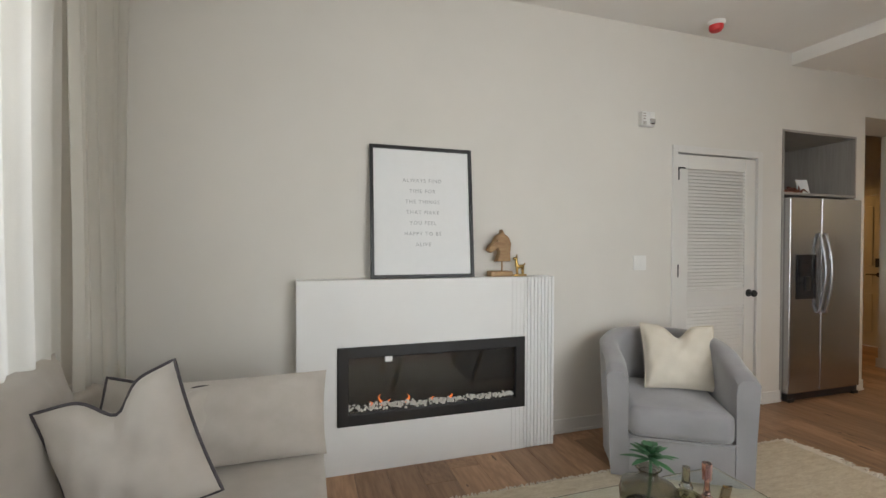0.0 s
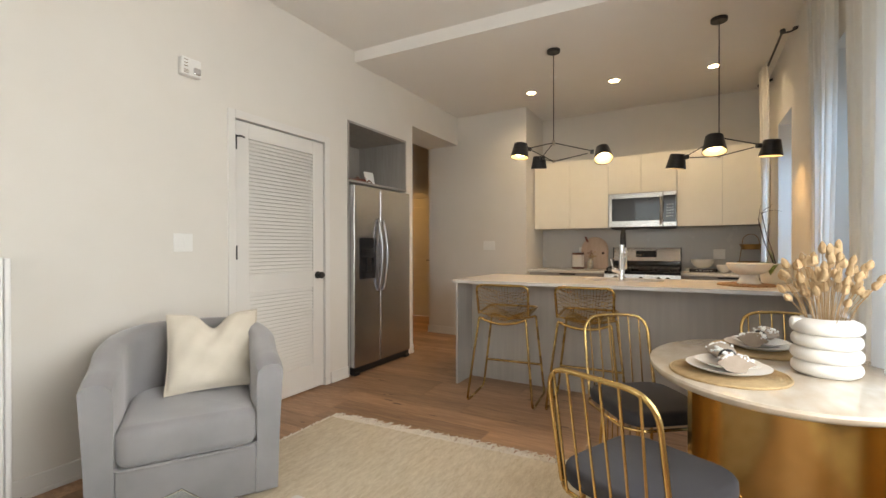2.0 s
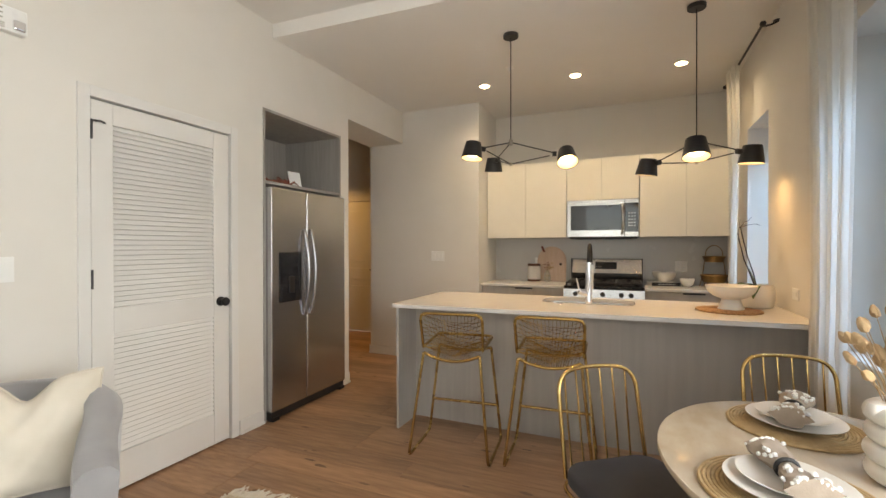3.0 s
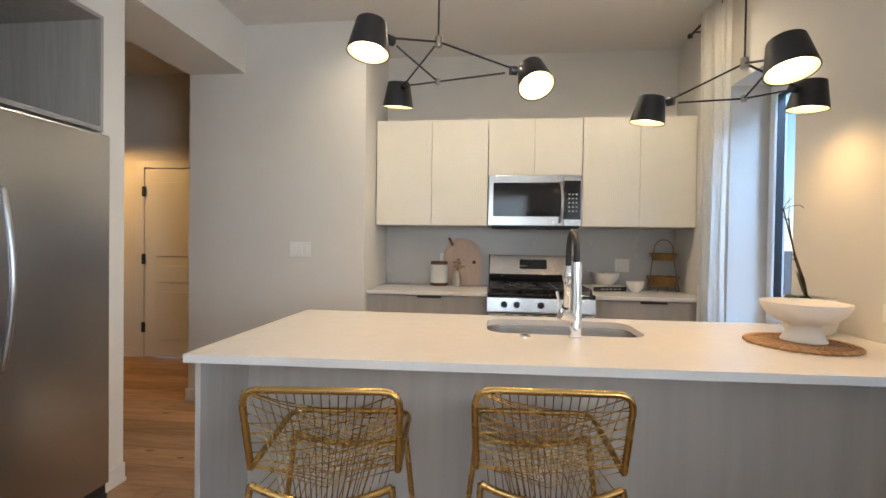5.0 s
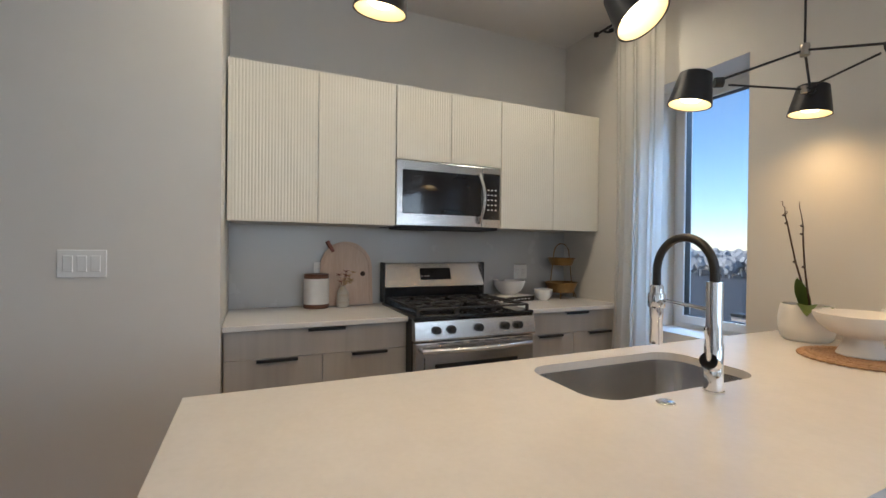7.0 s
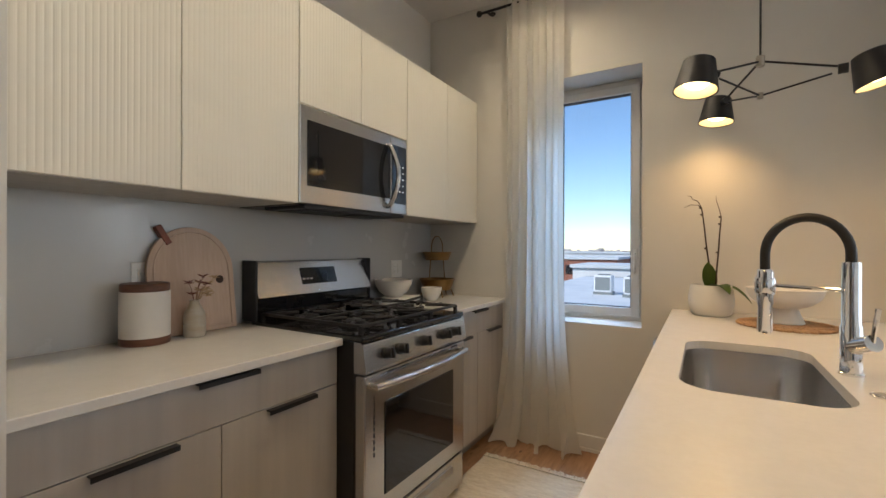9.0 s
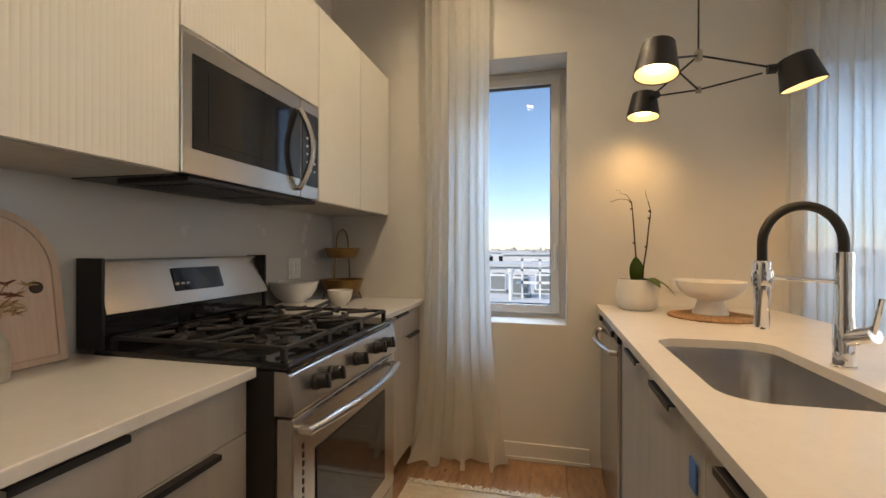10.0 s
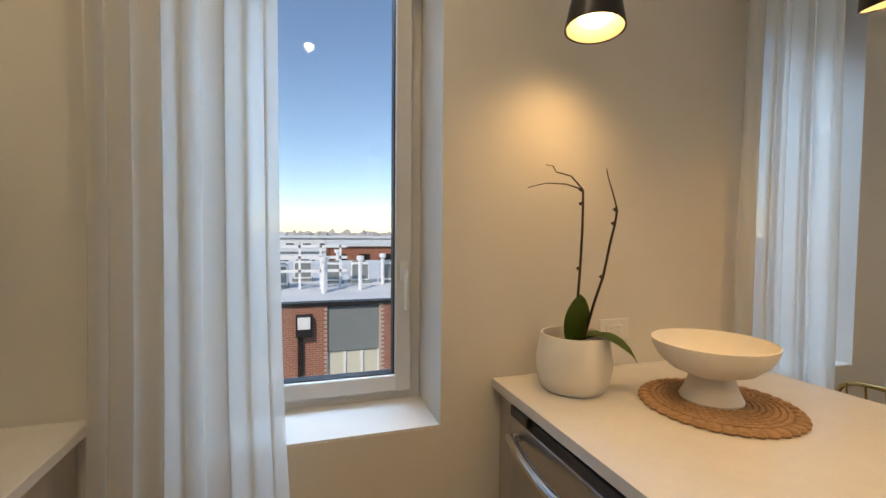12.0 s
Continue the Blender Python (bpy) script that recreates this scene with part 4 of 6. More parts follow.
fr_.append(part("hinge_stop", tube(rounded([(L0, yf - 0.01, 1.985), (L0 + 0.03, yf - 0.03, 1.985), (L0 + 0.06, yf - 0.012, 1.985)], 0.01), 0.006, 8), BLACK, ld, smooth=True))
bm = lathe([(0.032, 0), (0.032, 0.006), (0.012, 0.010), (0.012, 0.03), (0.026, 0.038), (0.030, 0.05), (0.024, 0.062), (0, 0.064)], 24)
bm.transform(pose(4.105, yf, 0.965, 90, 0, 0))
fr_.append(part("knob", bm, BLACK, ld, "black round knob", smooth=True))
placed(ld, *fr_)
tr = thing("door_casing", (3.755, FW, 0), "white flat door casing", "trim", kind="structure")
cs = [part("trim", box(3.272, 3.327, FW - 0.012, FW + 0.05, 0.0, 2.165, 0.003), TRIM, tr), part("trim", box(4.183, 4.238, FW - 0.012, FW + 0.05, 0.0, 2.165, 0.003), TRIM, tr),
      part("trim", box(3.327, 4.183, FW - 0.011, FW + 0.05, 2.108, 2.165, 0.003), TRIM, tr)]
placed(tr, *cs)

hd = thing("hall_door", (7.78, 4.88, 0), "white panelled entry door with black hardware in warm light", "door")
hs = [part("leaf", box(7.79, 7.83, 4.465, 5.295, 0.01, 2.045, 0.002), BOARD, hd)]
for z0, z1 in ((0.2, 0.72), (0.82, 1.0), (1.1, 1.9)):
    bm = box(7.783, 7.792, 4.60, 5.16, z0, z1, 0.006, 2)
    hs.append(part("panel", bm, BOARD, hd))
for z in (1.80, 1.07, 0.33):
    hs.append(part("hinge", box(7.772, 7.792, 5.285, 5.32, z - 0.055, z + 0.055, 0.004), BLACK, hd))
bm = lathe([(0.03, 0), (0.03, 0.01), (0, 0.012)], 20)
bm.transform(pose(7.79, 4.53, 0.98, 0, -90, 0))
tube(rounded([(7.79, 4.53, 0.98), (7.74, 4.53, 0.98), (7.74, 4.65, 0.98)], 0.01), 0.009, 8, bm=bm)
hs.append(part("lever", bm, BLACK, hd, smooth=True))
hs.append(part("lock", box(7.765, 7.79, 4.495, 4.565, 1.08, 1.20, 0.006), BLACK, hd))
placed(hd, *hs)
tr = thing("hall_door_casing", (7.79, 4.88, 0), "white door casing", "trim", kind="structure")
placed(tr, part("trim", box(7.783, 7.80, 5.302, 5.40, 0, 2.13, 0.003), TRIM, tr), part("trim", box(7.783, 7.80, 4.37, 4.458, 0, 2.13, 0.003), TRIM, tr), part("trim", box(7.7835, 7.80, 4.458, 5.302, 2.055, 2.13, 0.003), TRIM, tr))

# ---- living room ----
FY0 = 3.345
fp = thing("electric_fireplace", (1.3, 3.4, 0), "white fireplace surround with a fluted side and black electric insert, burning", "fireplace")
FX0, FX1 = 0.455, 2.135
IX0, IX1, IZ0, IZ1 = 0.69, 1.90, 0.295, 0.748
WHITEFP = mat("white_surround", (0.76, 0.75, 0.73), (0.74, 0.73, 0.71), 0.55, scale=6, bump=0.03, bscale=180)
FP = [part("side_panel", box(FX0, IX0, FY0, FW, 0.0, 1.155), WHITEFP, fp),
      part("top_panel", box(IX0, IX1, FY0, FW, IZ1, 1.155), WHITEFP, fp),
      part("bottom_panel", box(IX0, IX1, FY0, FW, 0.0, IZ0), WHITEFP, fp),
      part("side_panel", box(IX1, 2.135, FY0 + 0.012, FW, 0.0, 1.155), WHITEFP, fp)]
n = 9
for i in range(n):
    a, b = IX1 + (FX1 - IX1) * i / n, IX1 + (FX1 - IX1) * (i + 1) / n
    FP.append(part("flute", box(a + 0.0015, b - 0.0015, FY0 - 0.004, FY0 + 0.012, 0.0, 1.155, 0.007, 3), WHITEFP, fp))
for i in range(3):
    a, b = 1.812 + 0.088 * i / 3, 1.812 + 0.088 * (i + 1) / 3
    for z0, z1 in ((IZ1 + 0.012, 1.155), (0.0, IZ0 - 0.012)):
        FP.append(part("flute", box(a + 0.0015, b - 0.0015, FY0 - 0.004, FY0 + 0.001, z0, z1, 0.0024, 2), WHITEFP, fp))
bm = bmesh.new()
t_ = 0.058
box(IX0 - 0.008, IX0 + t_, FY0 - 0.012, FY0 + 0.03, IZ0 - 0.008, IZ1 + 0.008, 0.003, bm=bm)
box(IX1 - t_, IX1 + 0.008, FY0 - 0.012, FY0 + 0.03, IZ0 - 0.008, IZ1 + 0.008, 0.003, bm=bm)
box(IX0 + t_ - 0.003, IX1 - t_ + 0.003, FY0 - 0.0115, FY0 + 0.03, IZ1 - t_, IZ1 + 0.008, 0.003, bm=bm)
box(IX0 + t_ - 0.003, IX1 - t_ + 0.003, FY0 - 0.0115, FY0 + 0.03, IZ0 - 0.008, IZ0 + t_, 0.003, bm=bm)
FP.append(part("insert_frame", bm, BLACK, fp, "black metal frame"))
FP.append(part("firebox", box(IX0, IX1, FY0 + 0.115, FY0 + 0.13, IZ0, IZ1), DARKGLASS, fp))
FP.append(part("ember_bed", box(IX0 + 0.02, IX1 - 0.02, FY0 + 0.03, FY0 + 0.115, IZ0 + 0.02, IZ0 + 0.062), FIREBED, fp))
pane = part("fire_glass", box(IX0 + 0.05, IX1 - 0.05, FY0 + 0.004, FY0 + 0.008, IZ0 + 0.05, IZ1 - 0.05), GLASSP, fp)
pane.visible_shadow = False
FP.append(pane)
FP.append(part("sticker", box(0.968, 1.012, FY0 + 0.002, FY0 + 0.0035, 0.655, 0.70), PAPER, fp, "white paper sticker"))
rnd = random.Random(11)
bm = bmesh.new()
for i in range(260):
    x = rnd.uniform(IX0 + 0.06, IX1 - 0.06)
    s_ = rnd.uniform(0.005, 0.013)
    own = bmesh.new()
    bmesh.ops.create_icosphere(own, subdivisions=1, radius=s_)
    for v in own.verts:
        v.co *= rnd.uniform(0.7, 1.25)
    heap = 0.012 + 0.02 * max(0, math.sin((x - IX0) * 3.2 + 1.4))
    merge(bm, own, Matrix.Translation((x, FY0 + rnd.uniform(0.02, 0.09), IZ0 + 0.062 + rnd.uniform(0, heap))))
cr = part("crystals", bm, [MATTEWHITE], fp, "white crystal chips")
FP.append(cr)
for x, h in ((0.90, 0.04), (0.955, 0.075), (1.01, 0.04), (1.13, 0.06), (1.30, 0.03), (1.42, 0.035)):
    bm = bmesh.new()
    pts = [(x + 0.012 * math.sin(6 * k / 5 + x * 20), FY0 + 0.10, IZ0 + 0.055 + h * k / 5) for k in range(6)]
    tube(pts, 0.011, 6, bm=bm, r1=0.001)
    FP.append(part("flame", bm, FLAME, fp, "small orange flame", smooth=True))
placed(fp, *FP)

# picture leaning on the mantel
PW, PH = 0.675, 0.842
pic = thing("picture", (1.222, 3.398, 1.157), "black-framed white typographic print leaning on the mantel", "picture")
pic.matrix_world = pose(1.222, 3.398, 1.157, -5.2, 0, 0)
for a, b, c, d in ((-PW / 2, -PW / 2 + 0.022, 0, PH), (PW / 2 - 0.022, PW / 2, 0, PH), (-PW / 2 + 0.022, PW / 2 - 0.022, 0, 0.022), (-PW / 2 + 0.022, PW / 2 - 0.022, PH - 0.022, PH)):
    part("frame_bar", box(a, b, -0.024, 0.0, c, d, 0.002), BLACK, pic)
part("print", box(-PW / 2 + 0.02, PW / 2 - 0.02, -0.010, -0.003, 0.02, PH - 0.02), PAPER, pic, "white paper print")
for i, line in enumerate(("ALWAYS FIND", "TIME FOR", "THE THINGS", "THAT MAKE", "YOU FEEL", "HAPPY TO BE", "ALIVE")):
    cu = bpy.data.curves.new("lettering", "FONT")
    cu.body, cu.size, cu.align_x, cu.extrude = line, 0.0335, "CENTER", 0.0002
    cu.space_character = 1.25
    cu.materials.append(INK)
    tx = new("lettering", cu)
    tx.parent = pic
    tx.matrix_local = pose(0.0, -0.0108, 0.612 - 0.0685 * i, 90, 0, 0)

# carved horse head on a stand
out = [(0.075, 0.0), (0.07, 0.06), (0.078, 0.12), (0.06, 0.165), (0.03, 0.185), (0.012, 0.215), (0.004, 0.19), (-0.03, 0.17), (-0.05, 0.13), (-0.082, 0.098), (-0.09, 0.075), (-0.07, 0.058), (-0.045, 0.07), (-0.018, 0.092), (-0.006, 0.06), (-0.02, 0.02), (-0.03, 0.0)]
bm = prism(out, -0.032, 0.032, 0.012, seg=3)
bm.transform(pose(0, 0, 0.10, 90, 0, 0))
for x_, z_ in ((-0.03, 0.235), (-0.03, 0.235)):
    lathe([(0, -0.01), (0.012, 0), (0, 0.01)], 10, bm=bm, at=(x_, -0.03, z_))
tube([(0.02, 0, 0.035), (0.02, 0, 0.11)], 0.006, 8, bm=bm)
box(-0.075, 0.085, -0.04, 0.04, 0.0, 0.036, 0.006, bm=bm)
hz = tagged(part("horse_head_statue", bm, CARVED, smooth=True), "carved brown wooden horse head on a wood block, on the mantel", "statue")
hz.matrix_world = pose(1.752, 3.415, 1.156, 0, 0, 0)
bm = box(-0.045, 0.05, -0.025, 0.025, 0.0, 0.012, 0.002)
for x_, y_ in ((-0.012, -0.008), (-0.012, 0.008), (0.03, -0.008), (0.03, 0.008)):
    tube([(x_, y_, 0.012), (x_, y_, 0.055)], 0.006, 8, bm=bm)
box(-0.02, 0.04, -0.013, 0.013, 0.05, 0.078, 0.01, 3, bm=bm)
tube([(-0.014, 0, 0.065), (-0.02, 0, 0.12)], 0.013, 10, bm=bm, r1=0.009)
box(-0.042, -0.008, -0.009, 0.009, 0.108, 0.128, 0.007, 3, bm=bm)
for y_ in (-0.006, 0.006):
    tube([(-0.016, y_, 0.122), (-0.012, y_, 0.148)], 0.004, 6, bm=bm, r1=0.001)
tube([(0.038, 0, 0.072), (0.05, 0, 0.085)], 0.005, 6, bm=bm)
dg = tagged(part("brass_figurine", bm, GOLDB, smooth=True), "small brass animal figurine on the mantel", "figurine")
dg.matrix_world = pose(1.90, 3.42, 1.156, 0, 0, 0)

# wall fittings
al = thing("fire_alarm_strobe", (3.003, FW, 2.335), "white wall-mounted fire alarm strobe", "alarm")
part("housing", box(-0.062, 0.062, -0.045, 0, -0.055, 0.055, 0.008, 3), PLASTIC, al)
part("lens", box(0.005, 0.05, -0.062, -0.044, -0.045, 0.0, 0.008, 3), CHROME, al)
bm = lathe([(0.02, 0), (0.022, 0.004), (0.0, 0.006)], 20)
bm.transform(pose(0.025, -0.045, 0.028, 90, 0, 0))
part("speaker", bm, PLASTIC, al)
for j in range(3):
    part("label_bar", box(-0.05, -0.026, -0.0462, -0.0445, 0.034 - j * 0.02, 0.040 - j * 0.02), NICKEL, al)
for j in range(3):
    part("slot", box(-0.05, -0.02, -0.0465, -0.0445, -0.046 + j * 0.009, -0.042 + j * 0.009), NICKEL, al)


def switch_plate(loc, rz, gangs, label):
    s = thing("switch_plate", loc, label, "light switch", rz=rz)
    w = 0.046 * gangs + 0.028
    part("plate", box(-w / 2, w / 2, -0.006, 0, -0.057, 0.057, 0.003), PLASTIC, s)
    for g in range(gangs):
        x = -0.046 * (gangs - 1) / 2 + 0.046 * g
        part("rocker", box(x - 0.0165, x + 0.0165, -0.010, -0.005, -0.033, 0.033, 0.002), PLASTIC, s)


switch_plate((2.968, FW, 1.232), 0, 2, "white double rocker light switch on the wall")
switch_plate((SW, 3.02, 1.222), -90, 3, "white triple rocker light switch on the wall")


def outlet(loc, rz, label, gangs=1):
    s = thing("wall_outlet", loc, label, "outlet", rz=rz)
    w = 0.046 * gangs + 0.026
    part("plate", box(-w / 2, w / 2, -0.006, 0, -0.057, 0.057, 0.003), PLASTIC, s)
    for g in range(gangs):
        x = -0.046 * (gangs - 1) / 2 + 0.046 * g
        part("socket", box(x - 0.0165, x + 0.0165, -0.009, -0.005, -0.033, 0.033, 0.002), PLASTIC, s)
        for z in (-0.015, 0.015):
            for dx in (-0.006, 0.006):
                part("slot", box(x + dx - 0.001, x + dx + 0.001, -0.0095, -0.0085, z - 0.004, z + 0.004), INK, s)
    return s


outlet((KB - 0.006, 0.43, 1.115), -90, "white double outlet on the backsplash", 2)
outlet((KB - 0.006, 1.98, 1.14), -90, "white outlet on the backsplash behind the canister")
outlet((5.31, 0.0, 1.035), 180, "white wall outlet above the island counter").matrix_world = pose(5.31, 0.0, 1.035, 0, 0, 180) @ pose(0, 0, 0, 0, 90, 0)

sm = thing("smoke_detector", (3.47, 3.275, CH), "white ceiling detector with a red cover", "smoke detector")
part("base", lathe([(0.062, 0), (0.062, -0.018), (0.055, -0.03), (0, -0.03)], 28), PLASTIC, sm, smooth=True)
part("cover", lathe([(0.05, -0.028), (0.048, -0.055), (0.036, -0.07), (0, -0.073)], 28), REDCAP, sm, "red dust cover", smooth=True)
sp = thing("sprinkler_head", (5.9, 1.95, KCH), "small white ceiling sprinkler head", "sprinkler")
part("escutcheon", lathe([(0.035, 0), (0.033, -0.008), (0.012, -0.012), (0.01, -0.03), (0, -0.03)], 20), PLASTIC, sp, smooth=True)

# tub armchair
ac = thing("armchair", (2.71, 2.955, 0), "light grey velvet tub armchair with a loose seat cushion", "armchair", rz=-31.3)


def tub_shell():
    bm = bmesh.new()
    path = []
    hw, fy, by, r = 0.325, -0.35, 0.335, 0.315
    for i in range(6):
        path.append((-hw + 0.01 * math.sin(math.pi * i / 5), fy + (by - r - fy) * i / 6))
    for i in range(19):
        q = math.pi - math.pi * i / 18
        path.append((hw * math.cos(q), by - r + r * math.sin(q)))
    for i in range(6):
        path.append((hw - 0.01 * math.sin(math.pi * i / 5), by - r - (by - r - fy) * (i + 1) / 6))
    k = len(path)
    rings = []
    for i, (x, y) in enumerate(path):
        a, b = Vector(path[max(0, i - 1)]), Vector(path[min(k - 1, i + 1)])
        t = (b - a).normalized()
        nrm = Vector((-t.y, t.x))
        u = abs(2 * i / (k - 1) - 1)
        top = 0.785 - 0.13 * max(0, (u - 0.25) / 0.75) ** 1.3
        if u > 0.97:
            top -= 0.02
        th = 0.056
        sec = [(-th, 0.03), (-th, 0.30), (-th - 0.008, top - 0.08), (-th - 0.002, top - 0.03), (-th * 0.6, top - 0.006), (0, top), (th * 0.6, top - 0.006), (th + 0.002, top - 0.03), (th, top - 0.08), (th * 0.85, 0.30), (th * 0.8, 0.03)]
        flare = 0.02 * 1.0
        ring = []
        for s, z in sec:
            o = s + flare * (z / 0.75) * 0.9
            ring.append(bm.verts.new((x + nrm.x * o, y + nrm.y * o, z)))
        rings.append(ring)
    for A, B in zip(rings, rings[1:]):
        for j in range(len(A) - 1):
            bm.faces.new((A[j], A[j + 1], B[j + 1], B[j]))
        bm.faces.new((A[-1], A[0], B[0], B[-1]))
    bm.faces.new(rings[0])
    bm.faces.new(rings[-1][::-1])
    bmesh.ops.subdivide_edges(bm, edges=[e for e in bm.edges], cuts=1, smooth=0.4, use_grid_fill=True)
    return bm


part("shell", tub_shell(), VELVET, ac, smooth=True)
part("seat_base", box(-0.275, 0.275, -0.355, 0.26, 0.03, 0.265, 0.012, 3), VELVET, ac, smooth=True)
bm = prism(round_rect(-0.278, 0.278, -0.378, 0.27, 0.06, 6), 0.268, 0.435, 0.045, seg=5)
for v in bm.verts:
    if v.co.z > 0.4:
        v.co.z += 0.012 * (1 - (v.co.x / 0.33) ** 2)
part("seat_cushion", bm, VELVET, ac, smooth=True)
bm = tube([(x, y - 0.003 if y < 0 else y + 0.003, 0.272) for x, y in round_rect(-0.28, 0.28, -0.38, 0.27, 0.06, 6)], 0.006, 6, closed=True)
part("piping", bm, VELVET, ac)
for x in (-0.24, 0.24):
    for y in (-0.28, 0.22):
        part("foot", box(x - 0.025, x + 0.025, y - 0.025, y + 0.025, 0.0, 0.035), BLACK, ac)

pl = thing("throw_pillow", (2.80, 2.905, 0.445), "cream linen throw pillow on the grey armchair", "pillow", rz=-31.3)
pl.matrix_world = pose(2.80, 2.90, 0.448, -27, 0, -31.3)
part("cover", pillow(0.45, 0.43, 0.17, 24, 24, 3, chop=0.085), CREAM, pl, smooth=True)
part("seam", tube(pillow_edge(0.452, 0.432, chop=0.085), 0.004, 6, closed=True), CREAM, pl, smooth=True)

# sofa
so = thing("sofa", (0.0, 1.85, 0), "beige linen sofa with loose cushions along the side wall", "sofa")
S = [part("frame", prism(round_rect(-0.50, 0.56, 1.15, 3.02, 0.03), 0.06, 0.27, 0.015), SOFA, so, smooth=True),
     part("back", box(-0.50, -0.34, 1.15, 3.02, 0.25, 0.76, 0.04, 4), SOFA, so, smooth=True),
     part("arm", box(-0.34, 0.585, 2.88, 3.02, 0.25, 0.66, 0.03, 4), SOFA, so, smooth=True)]
for a, b in ((1.17, 2.02), (2.025, 2.875)):
    bm = box(-0.34, 0.59, a, b, 0.27, 0.43, 0.045, 4)
    S.append(part("seat_cushion", bm, SOFA, so, smooth=True))
for x in (-0.44, 0.5):
    for y in (1.22, 2.95):
        S.append(part("foot", box(x - 0.03, x + 0.03, y - 0.03, y + 0.03, 0, 0.07), BLACK, so))
bc = part("back_cushion", pillow(0.76, 0.50, 0.24, 24, 18, 5, pinch=0.03), SOFA, so, smooth=True)
bc.matrix_basis = pose(-0.20, 1.60, 0.42, -12, 0, 90)
ar = part("arm_cushion", pillow(0.84, 0.37, 0.20, 26, 18, 9, pinch=0.03), SOFA, so, smooth=True)
ar.matrix_basis = pose(0.18, 2.755, 0.42, -8, 0, 0)
bc2 = part("back_cushion", pillow(0.80, 0.52, 0.20, 24, 18, 6, pinch=0.03), SOFA, so, smooth=True)
bc2.matrix_basis = pose(-0.35, 2.46, 0.42, -12, 0, 90)
S += [bc, bc2, ar]
placed(so, *S)


def piped_pillow(m, size, tall, seed, label):
    p = thing("throw_pillow", label=label, category="pillow", group="sofa pillows")
    p.matrix_world = m
    part("cover", pillow(size, tall, 0.18, 24, 24, seed, chop=0.09), SOFA, p, smooth=True)
    part("piping", tube(pillow_edge(size + 0.004, tall + 0.004, chop=0.09), 0.006, 6, closed=True), PIPING, p, "dark contrast piping", smooth=True)


piped_pillow(pose(-0.05, 2.42, 0.665, -8, -20, 0) @ pose(0, 0, -0.24), 0.43, 0.48, 21, "beige throw pillow with dark piping on the sofa")
piped_pillow(pose(-0.06, 2.70, 0.60, -12, 12, 8) @ pose(0, 0, -0.21), 0.42, 0.42, 22, "beige throw pillow with dark piping leaning in the sofa corner")

# rug
RC = [(0.75, 1.05), (3.79, 1.05), (3.665, 2.905), (0.75, 2.905)]
rug = thing("area_rug", label="ivory handwoven wool rug with a knotted fringe on the oak floor", category="rug")
bm = bmesh.new()
nx, ny = 110, 90
grid = []
rnd = random.Random(2)
for j in range(ny + 1):
    row = []
    for i in range(nx + 1):
        u, v = i / nx, j / ny
        a, b = Vector(RC[0]).lerp(Vector(RC[1]), u), Vector(RC[3]).lerp(Vector(RC[2]), u)
        p = a.lerp(b, v)
        row.append(bm.verts.new((p.x, p.y, 0.010 + 0.004 * (j % 2) + rnd.uniform(0, 0.0045))))
    grid.append(row)
for j in range(ny):
    for i in range(nx):
        bm.faces.new((grid[j][i], grid[j][i + 1], grid[j + 1][i + 1], grid[j + 1][i]))
edge = [e for e in bm.edges if len(e.link_faces) == 1]
ex = bmesh.ops.extrude_edge_only(bm, edges=edge)["geom"]
for v in ex:
    if isinstance(v, bmesh.types.BMVert):
        v.co.z = 0.001
part("rug_field", bm, RUG, rug, smooth=True)


def fringe(a, b, n, out, seed, length=0.055):
    bm = bmesh.new()
    rnd = random.Random(seed)
    a, b, out = Vector(a), Vector(b), Vector(out)
    side = (b - a).normalized()
    for i in range(n):
        p = a.lerp(b, (i + rnd.random()) / n)
        L = length * rnd.uniform(0.6, 1.2)
        s = rnd.uniform(-0.6, 0.6)
        q = [p + Vector((0, 0, 0.012)), p + out * L * 0.35 + side * s * L * 0.2 + Vector((0, 0, rnd.uniform(0.012, 0.022))), p + out * L * 0.75 + side * s * L * 0.7 + Vector((0, 0, 0.008)), p + out * L + side * s * L + Vector((0, 0, 0.004))]
        tube(q, rnd.uniform(0.004, 0.008), 5, bm=bm, r1=0.002)
    return bm


f_ = part("fringe", fringe((3.665, 2.905, 0), (3.79, 1.05, 0), 330, (1, 0.07, 0), 5, 0.10), CREAM, rug, "knotted ivory fringe", smooth=True)
f2 = part("fringe", fringe((0.9, 2.905, 0), (3.66, 2.905, 0), 190, (0, 1, 0), 6, 0.02), CREAM, rug, smooth=True)

# low glass table and what stands on it
TZ = 0.39
ct = thing("coffee_table", (1.7, 1.78, 0), "low glass coffee table with flat brass legs on the rug", "coffee table")
C = [part("glass_top", box(1.15, 2.236, 1.36, 2.20, TZ - 0.012, TZ, 0.003), CLEAR, ct)]
for x, dx in ((1.25, 0.10), (2.02, 0.13)):
    for y in (1.46, 2.06):
        own = box(-0.022, 0.022, -0.006, 0.006, 0, 0.40, 0.002)
        own.transform(pose(x, y, 0.012, 0, math.degrees(math.atan2(dx, 0.366)), 0))
        C.append(part("leg", own, GOLDB, ct, "flat brass leg"))
placed(ct, *C)

